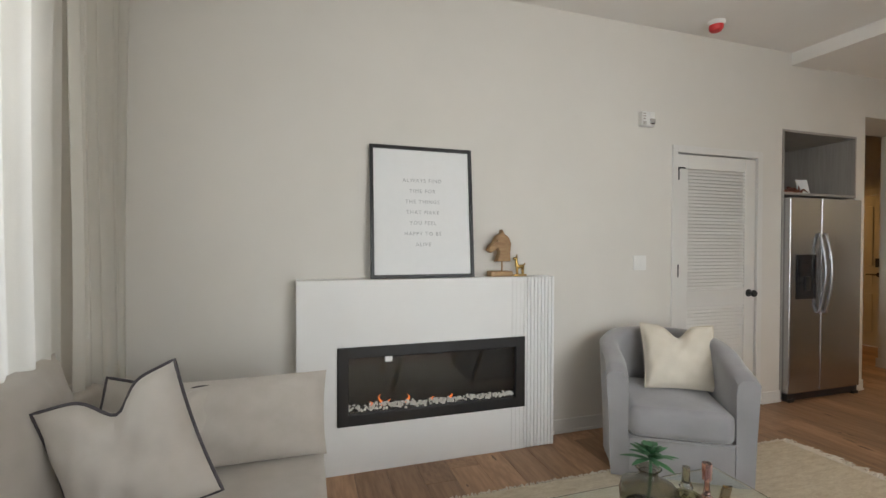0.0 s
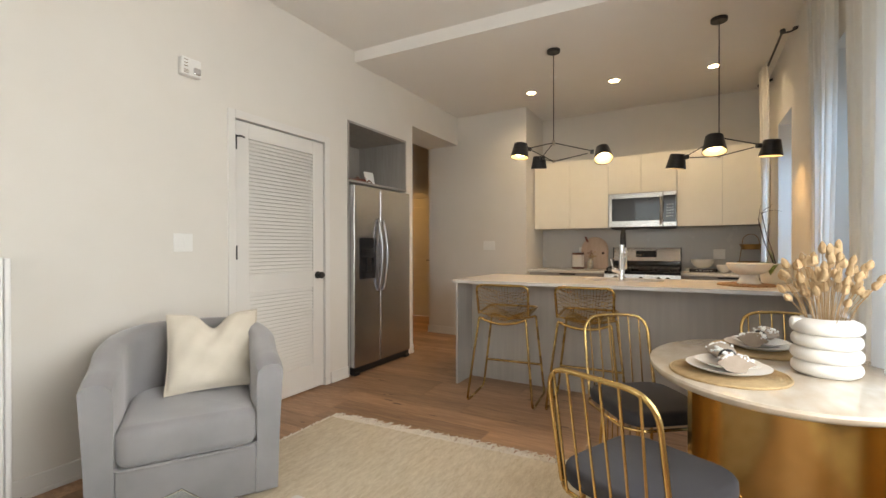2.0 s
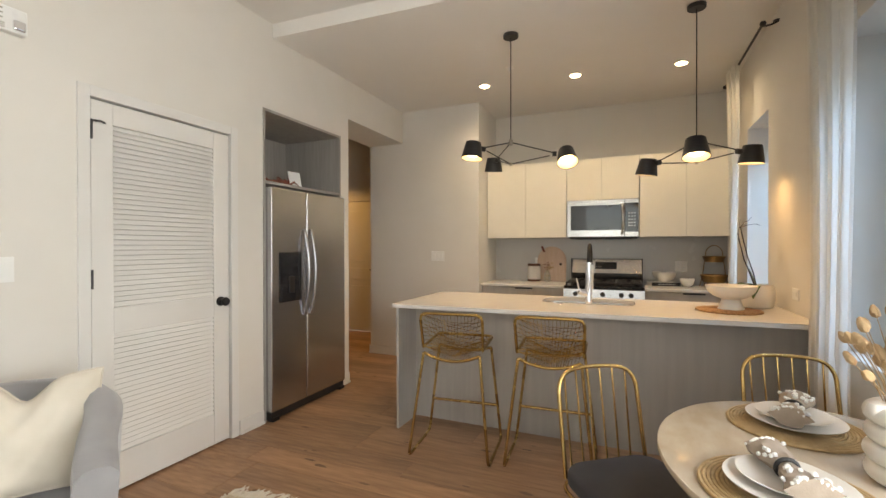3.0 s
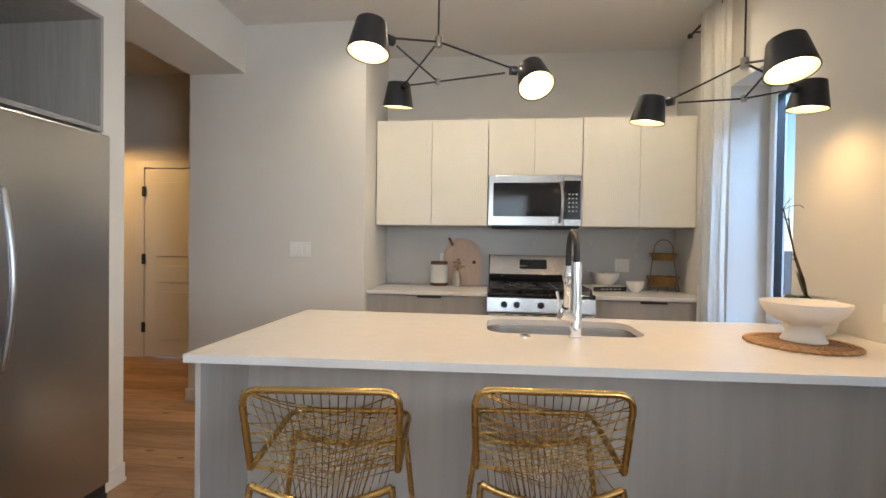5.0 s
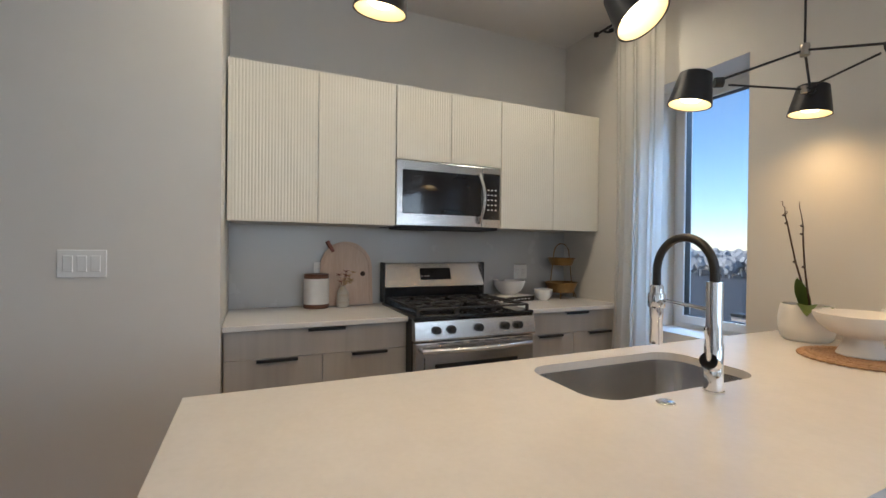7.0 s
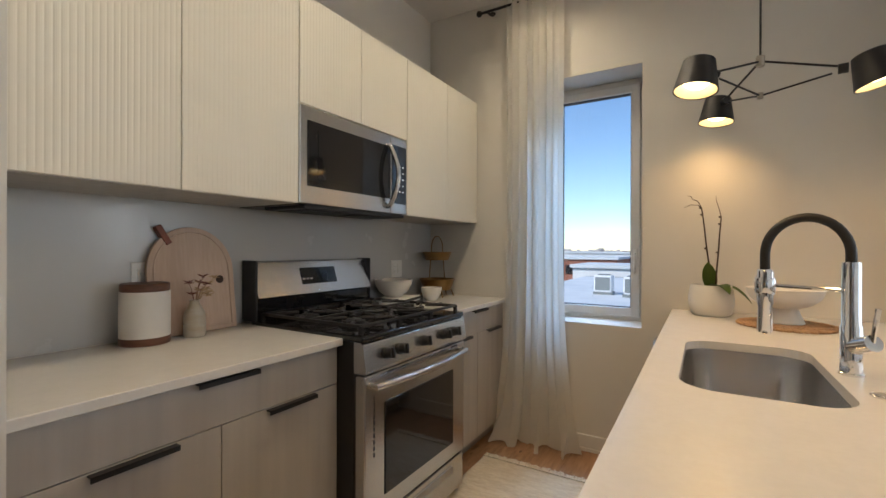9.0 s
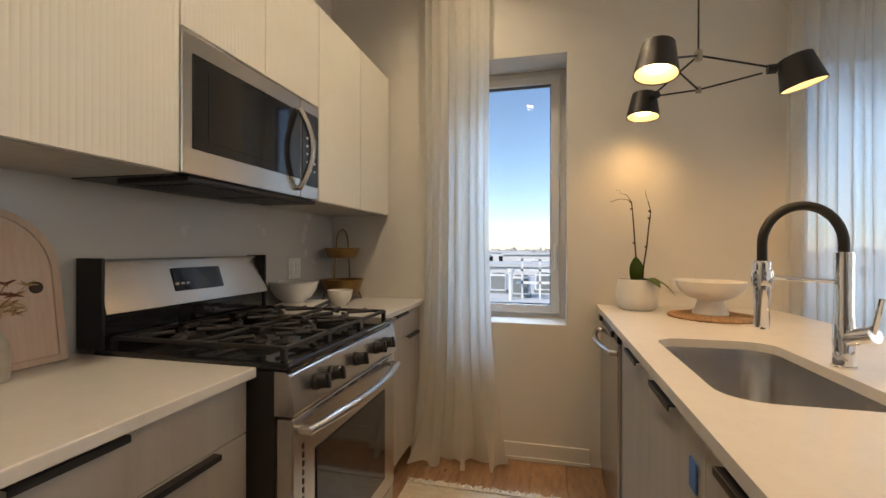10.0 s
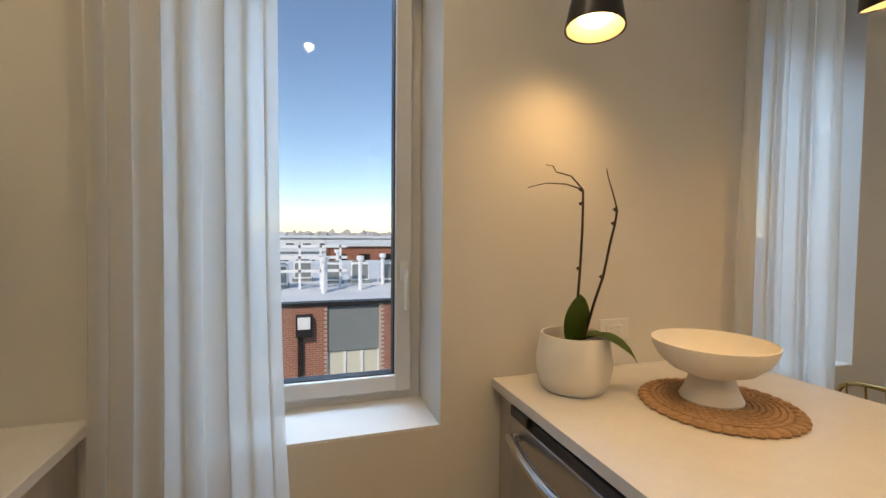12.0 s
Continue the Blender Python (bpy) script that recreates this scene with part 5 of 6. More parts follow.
bx = thing("hide_ottoman", (2.29, 1.74, 0), "low square ottoman in white and brown spotted hide", "ottoman")
own = box(-0.235, 0.235, -0.235, 0.235, 0.01, 0.30, 0.02, 3)
B_ = [part("body", own, HIDE, bx, smooth=True)]
rnd = random.Random(31)
bm = bmesh.new()
for i in range(330):
    face = rnd.random()
    r0 = rnd.uniform(0.004, 0.018)
    pts = []
    k = 9
    st = rnd.uniform(0.5, 1.6)
    for j in range(k):
        q = 6.283 * j / k
        rr = r0 * rnd.uniform(0.6, 1.3)
        pts.append((rr * math.cos(q) * st, rr * math.sin(q) / st))
    cu, cv = rnd.uniform(-0.2, 0.2), rnd.uniform(-0.2, 0.2)
    if face < 0.5:
        vs = [bm.verts.new((cu + a, cv + b, 0.3012)) for a, b in pts]
    elif face < 0.75:
        vs = [bm.verts.new((-0.2362, cu + a, 0.155 + cv * 0.6 + b)) for a, b in pts]
    else:
        vs = [bm.verts.new((cu + a, -0.2362, 0.155 + cv * 0.6 + b)) for a, b in pts]
    bm.faces.new(vs)
B_.append(part("spots", bm, mat("brown_spots", (0.25, 0.14, 0.07), (0.36, 0.25, 0.15), 0.9, scale=30), bx, "brown hide spots"))
tagged(B_[-1], "brown hide spots", kind="stuff")

bk = tagged(part("coffee_table_book", box(-0.15, 0.15, -0.15, 0.15, 0, 0.022, 0.002), PAPER), "large white book lying on the glass table", "book")
bk.matrix_world = pose(1.98, 1.62, TZ + 0.001, 0, 0, 4)


def bottle(name, profile, at, material, label, cat="vase"):
    bm = lathe(profile, 36)
    b = part(name, bm, material, smooth=True)
    b.location = at
    return tagged(b, label, cat)


def hollow(profile, t=0.003):
    """An open vessel's wall: outside up, inside down."""
    up = list(profile)
    down = [(max(0.001, r - t), max(z, profile[0][1] + t)) for r, z in profile[::-1] if r > t]
    return up + down + [(0, profile[0][1] + t)]


bottle("smoked_bottle_vase", hollow([(0, 0), (0.085, 0), (0.10, 0.012), (0.102, 0.06), (0.095, 0.085), (0.045, 0.112), (0.034, 0.122), (0.032, 0.135), (0.046, 0.15)]), (1.735, 2.04, TZ), SMOKE, "smoked glass bottle vase holding a succulent")
bottle("olive_bottle_vase", hollow([(0, 0), (0.11, 0), (0.128, 0.015), (0.130, 0.05), (0.115, 0.085), (0.05, 0.115), (0.037, 0.125), (0.036, 0.162), (0.041, 0.168)]), (1.70, 1.83, TZ), OLIVE, "squat olive glass bottle vase on the glass table")
bottle("pink_candlestick", [(0, 0), (0.032, 0), (0.032, 0.006), (0.010, 0.014), (0.008, 0.05), (0.026, 0.07), (0.028, 0.085), (0.012, 0.105), (0.008, 0.15), (0.016, 0.16), (0.016, 0.215), (0.0, 0.215)], (1.86, 1.90, TZ), PINK, "pink glass candlestick on the glass table", "candlestick")
bottle("clear_candlestick", [(0, 0), (0.03, 0), (0.03, 0.006), (0.010, 0.014), (0.022, 0.04), (0.026, 0.06), (0.010, 0.085), (0.024, 0.11), (0.014, 0.13), (0.012, 0.18), (0.0, 0.18)], (1.825, 1.955, TZ), SMOKE, "clear glass candlestick on the glass table", "candlestick")
su = thing("succulent", (1.735, 2.04, TZ + 0.15), "green succulent cutting in the smoked vase", "plant")
part("stem", tube([(0, 0, -0.12), (0.01, 0.0, -0.05), (0.02, 0.01, 0.03)], 0.006, 8), SUCC, su, smooth=True)
rnd = random.Random(9)
for i in range(26):
    a, el = i * 2.4, radians(12 + 60 * (i / 26) + rnd.uniform(-6, 6))
    L = 0.115 - 0.05 * i / 26
    d = Vector((math.cos(a) * math.cos(el), math.sin(a) * math.cos(el), math.sin(el)))
    c = Vector((0.02, 0.01, 0.02 + 0.03 * i / 26))
    s = d.cross(Vector((0, 0, 1))).normalized()
    nrm = s.cross(d)
    bm = bmesh.new()
    prev = None
    for u, w in ((0, 0.006), (0.25, 0.012), (0.55, 0.0135), (0.8, 0.009), (1.0, 0.0008)):
        p = c + d * L * u - Vector((0, 0, 0.03)) * u * u
        ring = [bm.verts.new(p + s * w), bm.verts.new(p + nrm * w * 0.35), bm.verts.new(p - s * w), bm.verts.new(p - nrm * w * 0.35)]
        if prev:
            for j in range(4):
                bm.faces.new((prev[j], prev[(j + 1) % 4], ring[(j + 1) % 4], ring[j]))
        prev = ring
    bm.faces.new(prev)
    part("leaf", bm, SUCC, su, smooth=True)

# ---- bar stools ----
def bar_stool(x, y, rz):
    """Seat faces local +x; the wire back stands at local -x."""
    s = thing("bar_stool", (x, y, 0), "gold wire bar stool with a woven string seat at the island", "bar stool", "stools at the island", rz=rz)
    r = 0.0095
    hw = 0.205
    SB, SF, SZ = -0.13, 0.21, 0.66
    for side in (-1, 1):
        part("leg_loop", tube(rounded([(SB - 0.02, side * hw * 0.90, SZ - 0.01), (SB - 0.11, side * (hw + 0.05), 0.010), (SF - 0.02, side * (hw + 0.055), 0.010), (SF - 0.01, side * hw * 0.92, SZ - 0.03)], 0.05), r, 10), GOLDB, s, smooth=True)
    sag = [(SB - 0.02, hw * 0.90 * u, SZ - 0.01 - 0.045 * (1 - u * u)) for u in [i / 8 - 1 for i in range(17)]]
    part("rear_bar", tube(sag, r, 10), GOLDB, s, smooth=True)
    sag2 = [(SF - 0.01, hw * 0.92 * u, SZ - 0.03 - 0.03 * (1 - u * u)) for u in [i / 8 - 1 for i in range(17)]]
    part("front_bar", tube(sag2, r, 10), GOLDB, s, smooth=True)
    part("footrest", tube([(SF - 0.017, -hw - 0.028, 0.235), (SF - 0.017, hw + 0.028, 0.235)], r, 10), GOLDB, s, smooth=True)
    back = rounded([(SB + 0.01, -hw * 0.96, SZ + 0.02), (SB - 0.035, -hw, SZ + 0.245), (SB - 0.035, hw, SZ + 0.245), (SB + 0.01, hw * 0.96, SZ + 0.02)], 0.05)
    seat = rounded([(SB + 0.01, hw * 0.96, SZ + 0.02), (SF + 0.01, hw * 0.98, SZ + 0.045), (SF + 0.01, -hw * 0.98, SZ + 0.045), (SB + 0.01, -hw * 0.96, SZ + 0.02)], 0.05)
    part("back_frame", tube(back, r, 10), GOLDB, s, smooth=True)
    part("seat_frame", tube(seat, r, 10), GOLDB, s, smooth=True)
    zt, zb = SZ + 0.242, SZ + 0.02
    xt, xb = SB - 0.034, SB + 0.01

    def post(side, v):
        return (xb + (xt - xb) * v, side * hw * (0.96 + 0.03 * v), zb + (zt - zb) * v)

    n = 17
    for i in range(n):
        u = -0.93 + 1.86 * i / (n - 1)
        ub = u * 0.62
        part("wire", tube([(xt, hw * 0.97 * u, zt), ((xt + xb) / 2 + 0.006, hw * (u * 0.55 + ub * 0.45), (zt + zb) / 2), (SB - 0.014, hw * 0.9 * ub, SZ - 0.05 * (1 - ub * ub))], 0.0016, 4), GOLDB, s)
        part("wire", tube([(SB - 0.012, hw * 0.86 * u, SZ - 0.055 * (1 - u * u) - 0.006), (0.03, hw * u * 0.85, SZ - 0.035), (SF, hw * 0.95 * u, SZ + 0.043)], 0.0016, 4), GOLDB, s)
        v = i / (n - 1)
        xs, xs2 = SB + 0.02 + (SF - SB - 0.02) * v, SB + 0.02 + (SF - SB - 0.02) * min(1, max(0, v + (0.3 if i % 2 else -0.3)))
        part("wire", tube([(xs, -hw * 0.97, SZ + 0.02 + 0.025 * v), ((xs + xs2) / 2, 0, SZ - 0.035), (xs2, hw * 0.97, SZ + 0.02 + 0.025 * v)], 0.0016, 4), GOLDB, s)
        w = v + (0.42 if i % 2 else -0.42)
        if -0.3 < w < 1.3:
            p0, p1 = post(-1, v), post(1, min(1, max(0, w)))
            part("wire", tube([p0, (p0[0] * 0.75 + p1[0] * 0.25 + 0.012, -hw * 0.5, p0[2] * 0.75 + p1[2] * 0.25 - 0.022), ((p0[0] + p1[0]) / 2 + 0.016, 0, (p0[2] + p1[2]) / 2 - 0.03), (p0[0] * 0.25 + p1[0] * 0.75 + 0.012, hw * 0.5, p0[2] * 0.25 + p1[2] * 0.75 - 0.022), p1], 0.0017, 4), GOLDB, s)
    return s


st = bar_stool(4.69, 1.995, 6)
copy_thing(st, pose(4.77, 1.39, 0, 0, 0, 3))


# ---- dining ----
def dining_chair(x, y, rz, label):
    """Sitter faces local +x."""
    c = thing("dining_chair", (x, y, 0), label, "chair", "chairs round the table", rz=rz)
    hw, zt = 0.18, 0.825
    arc = [(-0.215 - 0.03 * math.cos(math.pi * u / 2), hw * u, 0.45) for u in [i / 6 - 1 for i in range(13)]]
    top = rounded([(-0.20, -hw, 0.44), (-0.275, -hw * 0.98, zt), (-0.305, 0.0, zt + 0.012), (-0.275, hw * 0.98, zt), (-0.20, hw, 0.44)], 0.09, 8)
    part("back_frame", tube(top, 0.0085, 10), GOLD, c, smooth=True)
    for i in range(6):
        u = -0.78 + 1.56 * i / 5
        part("spindle", tube([(-0.232, hw * u * 0.95, 0.43), (-0.300 + 0.02 * u * u, hw * u, zt + 0.008 - 0.02 * u * u)], 0.0042, 8), GOLD, c, smooth=True)
    ring = [(x_, y_, 0.425) for x_, y_ in round_rect(-0.222, 0.218, -0.212, 0.212, 0.10)]
    part("seat_ring", tube(ring, 0.007, 8, closed=True), GOLD, c, smooth=True)
    part("seat_cushion", prism(round_rect(-0.215, 0.215, -0.205, 0.205, 0.095), 0.432, 0.497, 0.022, seg=4), DARKVELVET, c, "dark charcoal velvet seat", smooth=True)
    for a in (40, 140, 220, 320):
        q = radians(a)
        part("leg", tube([(0.2 * math.cos(q), 0.2 * math.sin(q), 0.425), (0.235 * math.cos(q), 0.235 * math.sin(q), 0.0)], 0.0075, 8), GOLD, c, smooth=True)
    for i in range(8):
        q = radians(150 + 60 * i / 7)
        part("skirt_rod", tube([(0.215 * math.cos(q), 0.215 * math.sin(q), 0.425), (0.225 * math.cos(q), 0.225 * math.sin(q), 0.03)], 0.0035, 6), GOLD, c)
    low = [(0.228 * math.cos(q), 0.228 * math.sin(q), 0.03) for q in [2 * math.pi * i / 36 for i in range(36)]]
    part("lower_ring", tube(low, 0.005, 8, closed=True), GOLD, c, smooth=True)
    return c


ch = dining_chair(2.93, 0.83, -25, "gold wire dining chair with a dark velvet seat at the table")
copy_thing(ch, pose(3.66, 0.90, 0, 0, 0, 217))
copy_thing(ch, pose(4.12, 0.26, 0, 0, 0, 187))

TCX, TCY, TRX, TRY, TTZ = 3.44, 0.44, 0.52, 0.425, 0.75
tb = thing("dining_table", (TCX, TCY, 0), "rounded beige marble dining table on curved polished gold panels", "table")
bm = bmesh.new()
k = 72
prof = [(0.93, -0.034), (0.975, -0.030), (0.995, -0.018), (1.0, -0.010), (0.992, -0.002), (0.975, 0.0)]
rings = [[bm.verts.new((TRX * s * math.cos(2 * math.pi * j / k), TRY * s * math.sin(2 * math.pi * j / k), TTZ + z)) for j in range(k)] for s, z in prof]
for A, B in zip(rings, rings[1:]):
    for j in range(k):
        bm.faces.new((A[j], A[(j + 1) % k], B[(j + 1) % k], B[j]))
bm.faces.new(rings[-1])
bm.faces.new(rings[0][::-1])
part("tabletop", bm, MARBLE, tb, "polished beige marble top", smooth=True)
for side in (-1, 1):
    bm = bmesh.new()
    rr, t2, n = 0.24, 0.012, 20
    ins, outs = [], []
    for i in range(n + 1):
        q = radians(-80 + 160 * i / n)
        for lst, ra in ((outs, rr), (ins, rr - t2)):
            x_ = side * (0.26 - ra * math.cos(q))
            y_ = ra * math.sin(q) * 1.2
            lst.append((bm.verts.new((x_, y_, 0.0)), bm.verts.new((x_, y_, TTZ - 0.035))))
    for lst in (ins, outs):
        for A, B in zip(lst, lst[1:]):
            bm.faces.new((A[0], B[0], B[1], A[1]))
    for i in range(n):
        bm.faces.new((ins[i][1], ins[i + 1][1], outs[i + 1][1], outs[i][1]))
        bm.faces.new((ins[i][0], ins[i + 1][0], outs[i + 1][0], outs[i][0]))
    for e in (0, n):
        bm.faces.new((ins[e][0], ins[e][1], outs[e][1], outs[e][0]))
    part("curved_leg", bm, GOLD, tb, "curved polished gold panel", smooth=True)
part("base_plate", prism(round_rect(-0.30, 0.30, -0.22, 0.22, 0.08), 0.0, 0.008, 0.002), GOLD, tb)


def place_setting(x, y, rz, seed):
    rnd = random.Random(seed)
    z = TTZ + 0.001
    m = thing("placemat", (x, y, z), "round woven straw placemat on the marble table", "placemat", "place settings")
    for i in range(19):
        r = 0.008 + 0.0095 * i
        part("coil", tube([(r * math.cos(q), r * math.sin(q), 0.004) for q in [2 * math.pi * j / 40 for j in range(40)]], 0.0054 if i else 0.009, 6, closed=True), STRAW, m, smooth=True)
    d = thing("dinner_plate", (x, y, z + 0.013), "cream ceramic dinner plate on a straw placemat", "plate", "place settings")
    part("rim", lathe([(0, 0), (0.08, 0), (0.085, 0.003), (0.128, 0.017), (0.13, 0.020), (0.125, 0.0195), (0.083, 0.007), (0, 0.006)], 48), CERAMIC, d, smooth=True)
    s = thing("salad_plate", (x + 0.01, y, z + 0.026), "smaller cream ceramic plate stacked on the dinner plate", "plate", "place settings")
    part("rim", lathe([(0, 0), (0.06, 0), (0.064, 0.003), (0.10, 0.015), (0.102, 0.018), (0.097, 0.0175), (0.063, 0.007), (0, 0.006)], 48), CERAMIC, s, smooth=True)
    nk = thing("napkin", (x + 0.01, y, z + 0.036), "taupe linen napkin with a white beaded border rolled in a ring", "napkin", "place settings", rz=rz)
    bm = bmesh.new()
    n, k = 24, 12
    rings = []
    for i in range(n + 1):
        u = 2 * i / n - 1
        w = 0.018 + 0.032 * abs(u) ** 0.8
        h = 0.016 + 0.012 * abs(u)
        rings.append([bm.verts.new((0.105 * u, w * math.cos(2 * math.pi * j / k) * (1 + 0.18 * math.sin(3 * j + 4 * u)), 0.022 + h * math.sin(2 * math.pi * j / k) * (1 + 0.15 * math.sin(5 * j + u * 6)))) for j in range(k)])
    for A, B in zip(rings, rings[1:]):
        for j in range(k):
            bm.faces.new((A[j], A[(j + 1) % k], B[(j + 1) % k], B[j]))
    bm.faces.new(rings[0])
    bm.faces.new(rings[-1])
    part("cloth", bm, NAPKIN, nk, smooth=True)
    bm = bmesh.new()
    for i in range(70):
        u = rnd.choice((-1, 1)) * rnd.uniform(0.15, 1.0)
        q = rnd.uniform(0.3, 2.8)
        w, h = 0.02 + 0.033 * abs(u) ** 0.8, 0.018 + 0.012 * abs(u)
        own = bmesh.new()
        bmesh.ops.create_icosphere(own, subdivisions=1, radius=rnd.uniform(0.004, 0.0075))
        edge_ = 0.85 if rnd.random() < 0.6 else 1
        merge(bm, own, Matrix.Translation((0.105 * (math.copysign(0.95, u) if edge_ < 1 else u), w * math.cos(q), 0.022 + h * math.sin(q))))
    tagged(part("beading", bm, BEAD, nk, smooth=True), "white beaded border", kind="stuff")
    part("ring", tube([(0, 0.024 * math.cos(q), 0.022 + 0.022 * math.sin(q)) for q in [2 * math.pi * j / 20 for j in range(20)]], 0.005, 8, closed=True), BLACK, nk, "dark napkin ring", smooth=True)


place_setting(3.235, 0.60, 10, 1)
place_setting(3.715, 0.455, -20, 2)

vz = thing("ring_vase", (3.40, 0.30, TTZ + 0.001), "glossy white stacked-ring ceramic vase on the dining table", "vase")
prof = [(0, 0), (0.10, 0)]
for i in range(4):
    for j in range(9):
        q = -math.pi / 2 + math.pi * j / 8
        prof.append((0.098 + 0.026 * math.cos(q) + 0.003 * (i % 2), 0.030 + 0.056 * i + 0.028 * math.sin(q)))
prof += [(0.088, 0.236), (0.078, 0.232), (0.078, 0.05), (0, 0.05)]
prof = [(a * 0.8, b * 0.84) for a, b in prof]
part("body", lathe(prof, 48), CERAMIC, vz, smooth=True)
part("knob", lathe([(0, -0.022), (0.018, -0.015), (0.023, 0), (0.018, 0.015), (0, 0.022)], 16, at=(-0.016, 0.084, 0.18)), CERAMIC, vz, smooth=True)
bq = thing("dried_grass_bouquet", (3.40, 0.30, TTZ + 0.14), "tan dried bunny-tail grass bouquet in the white vase", "dried flowers")
rnd = random.Random(17)
for i in range(74):
    a, sp_ = rnd.uniform(0, 6.283), rnd.uniform(0.0, 1.0) ** 0.7
    h = rnd.uniform(0.14, 0.31) * (1 - 0.25 * sp_)
    tip = Vector((0.15 * sp_ * math.cos(a), 0.135 * sp_ * math.sin(a), h))
    b0 = Vector((0.03 * math.cos(a) * sp_, 0.03 * math.sin(a) * sp_, -0.05))
    mid = b0.lerp(tip, 0.55) + Vector((0, 0, 0.03))
    part("stem", tube([b0, mid, tip], 0.0012, 4), GRASS, bq)
    d = (tip - mid).normalized()
    up = Vector((0, 0, 1)).rotation_difference(d).to_matrix().to_4x4()
    L = rnd.uniform(0.032, 0.05)
    head = lathe([(0, 0), (0.008, L * 0.12), (0.0115, L * 0.35), (0.010, L * 0.65), (0.005, L * 0.9), (0, L)], 9)
    for v in head.verts:
        v.co += Vector((rnd.uniform(-1, 1), rnd.uniform(-1, 1), 0)) * 0.0016
    hd_ = part("tail", head, GRASS, bq, smooth=True)
    hd_.matrix_local = Matrix.Translation(tip) @ up

# ---- on the island ----
bo = thing("pedestal_bowl", (5.285, 0.345, 0.927), "matte white footed bowl on a round jute mat", "bowl")
part("foot", lathe([(0, 0), (0.072, 0), (0.074, 0.006), (0.062, 0.03), (0.052, 0.06), (0.056, 0.072), (0, 0.072)], 40), MATTEWHITE, bo, smooth=True)
part("dish", lathe([(0, 0.066), (0.055, 0.067), (0.095, 0.082), (0.125, 0.108), (0.139, 0.135), (0.143, 0.152), (0.139, 0.153), (0.130, 0.128), (0.10, 0.096), (0, 0.08)], 56), MATTEWHITE, bo, smooth=True)
jm = thing("jute_mat", (5.28, 0.36, 0.915), "round braided jute mat with a scalloped edge on the counter", "mat")
for i in range(11):
    r = 0.012 + 0.0136 * i
    part("braid", tube([(r * math.cos(q), r * math.sin(q), 0.0065 + 0.0014 * math.sin(q * (6 + 5 * i) + i)) for q in [2 * math.pi * j / 96 for j in range(96)]], 0.0088 if i else 0.013, 6, closed=True), JUTE, jm, smooth=True)
for i in range(38):
    q = 2 * math.pi * i / 38
    part("scallop", lathe([(0, 0), (0.016, 0.001), (0.018, 0.006), (0.012, 0.012), (0, 0.013)], 10, at=(0.168 * math.cos(q), 0.168 * math.sin(q), 0)), JUTE, jm, smooth=True)

pt = thing("orchid_pot", (5.56, 0.145, 0.915), "white glazed pot on the island counter", "plant pot")
part("pot", lathe([(0, 0), (0.078, 0), (0.092, 0.012), (0.103, 0.06), (0.103, 0.09), (0.096, 0.14), (0.091, 0.156), (0.086, 0.156), (0.088, 0.14), (0.092, 0.12), (0, 0.12)], 40), CERAMIC, pt, smooth=True)
orc = thing("orchid", (5.56, 0.145, 1.037), "bare-stemmed orchid with a few green leaves in a white pot", "plant")
part("soil", lathe([(0, 0.004), (0.05, 0.006), (0.084, 0.0)], 24), TWIG, orc)


def leaf(d, L, w, droop, lift):
    d = Vector(d).normalized()
    s = d.cross(Vector((0, 0, 1))).normalized()
    bm = bmesh.new()
    rows = []
    for i in range(11):
        u = i / 10
        p = d * L * u + Vector((0, 0, lift * u - droop * u * u))
        ww = w * (math.sin(math.pi * min(1, u * 0.86 + 0.14)) ** 0.75) + 0.0012
        rows.append([bm.verts.new(p + s * ww * k + Vector((0, 0, 0.22 * ww * abs(k)))) for k in (-1, -0.5, 0, 0.5, 1)])
    for A, B in zip(rows, rows[1:]):
        for j in range(4):
            bm.faces.new((A[j], A[j + 1], B[j + 1], B[j]))
    ex = bmesh.ops.solidify(bm, geom=bm.faces[:], thickness=0.003)
    return bm


for d, L, w, dr, li in (((-1, 0.35, 0), 0.18, 0.032, 0.20, 0.15), ((0.15, 0.5, 0), 0.05, 0.034, 0.0, 0.15), ((-0.45, 0.9, 0), 0.17, 0.034, 0.15, 0.15), ((0.9, -0.2, 0), 0.09, 0.022, 0.05, 0.05)):
    part("leaf", leaf(d, L, w, dr, li), LEAF, orc, smooth=True)


def spike(pts, forks):
    bm = tube(pts, 0.0042, 7, r1=0.0028)
    for f in forks:
        tube(f, 0.0022, 6, bm=bm, r1=0.001)
    for i, p in enumerate(pts):
        if i in (2, 4, 5):
            lathe([(0, -0.006), (0.007, 0), (0, 0.006)], 8, bm=bm, at=(p[0] + 0.006, p[1], p[2]))
    return part("flower_spike", bm, TWIG, orc, smooth=True)


ox, oy, oz = 5.575, 0.145, 1.037
spike([(0.0, 0.0, 0.0), (0.006, 0.02, 0.11), (0.02, 0.05, 0.22), (0.03, 0.07, 0.32), (0.038, 0.082, 0.39), (0.043, 0.088, 0.425)],
      [[(0.043, 0.088, 0.425), (0.06, 0.04, 0.443), (0.09, -0.01, 0.450), (0.125, -0.05, 0.44)], [(0.043, 0.088, 0.425), (0.06, 0.06, 0.462), (0.085, 0.03, 0.475), (0.09, 0.02, 0.492), (0.105, 0.01, 0.496)]])
spike([(-0.02, 0.01, 0.0), (-0.024, 0.05, 0.12), (-0.03, 0.08, 0.20), (-0.034, 0.10, 0.29), (-0.038, 0.112, 0.34), (-0.04, 0.116, 0.375)],
      [[(-0.04, 0.116, 0.375), (-0.03, 0.11, 0.42), (-0.02, 0.105, 0.455), (-0.018, 0.10, 0.48)]])

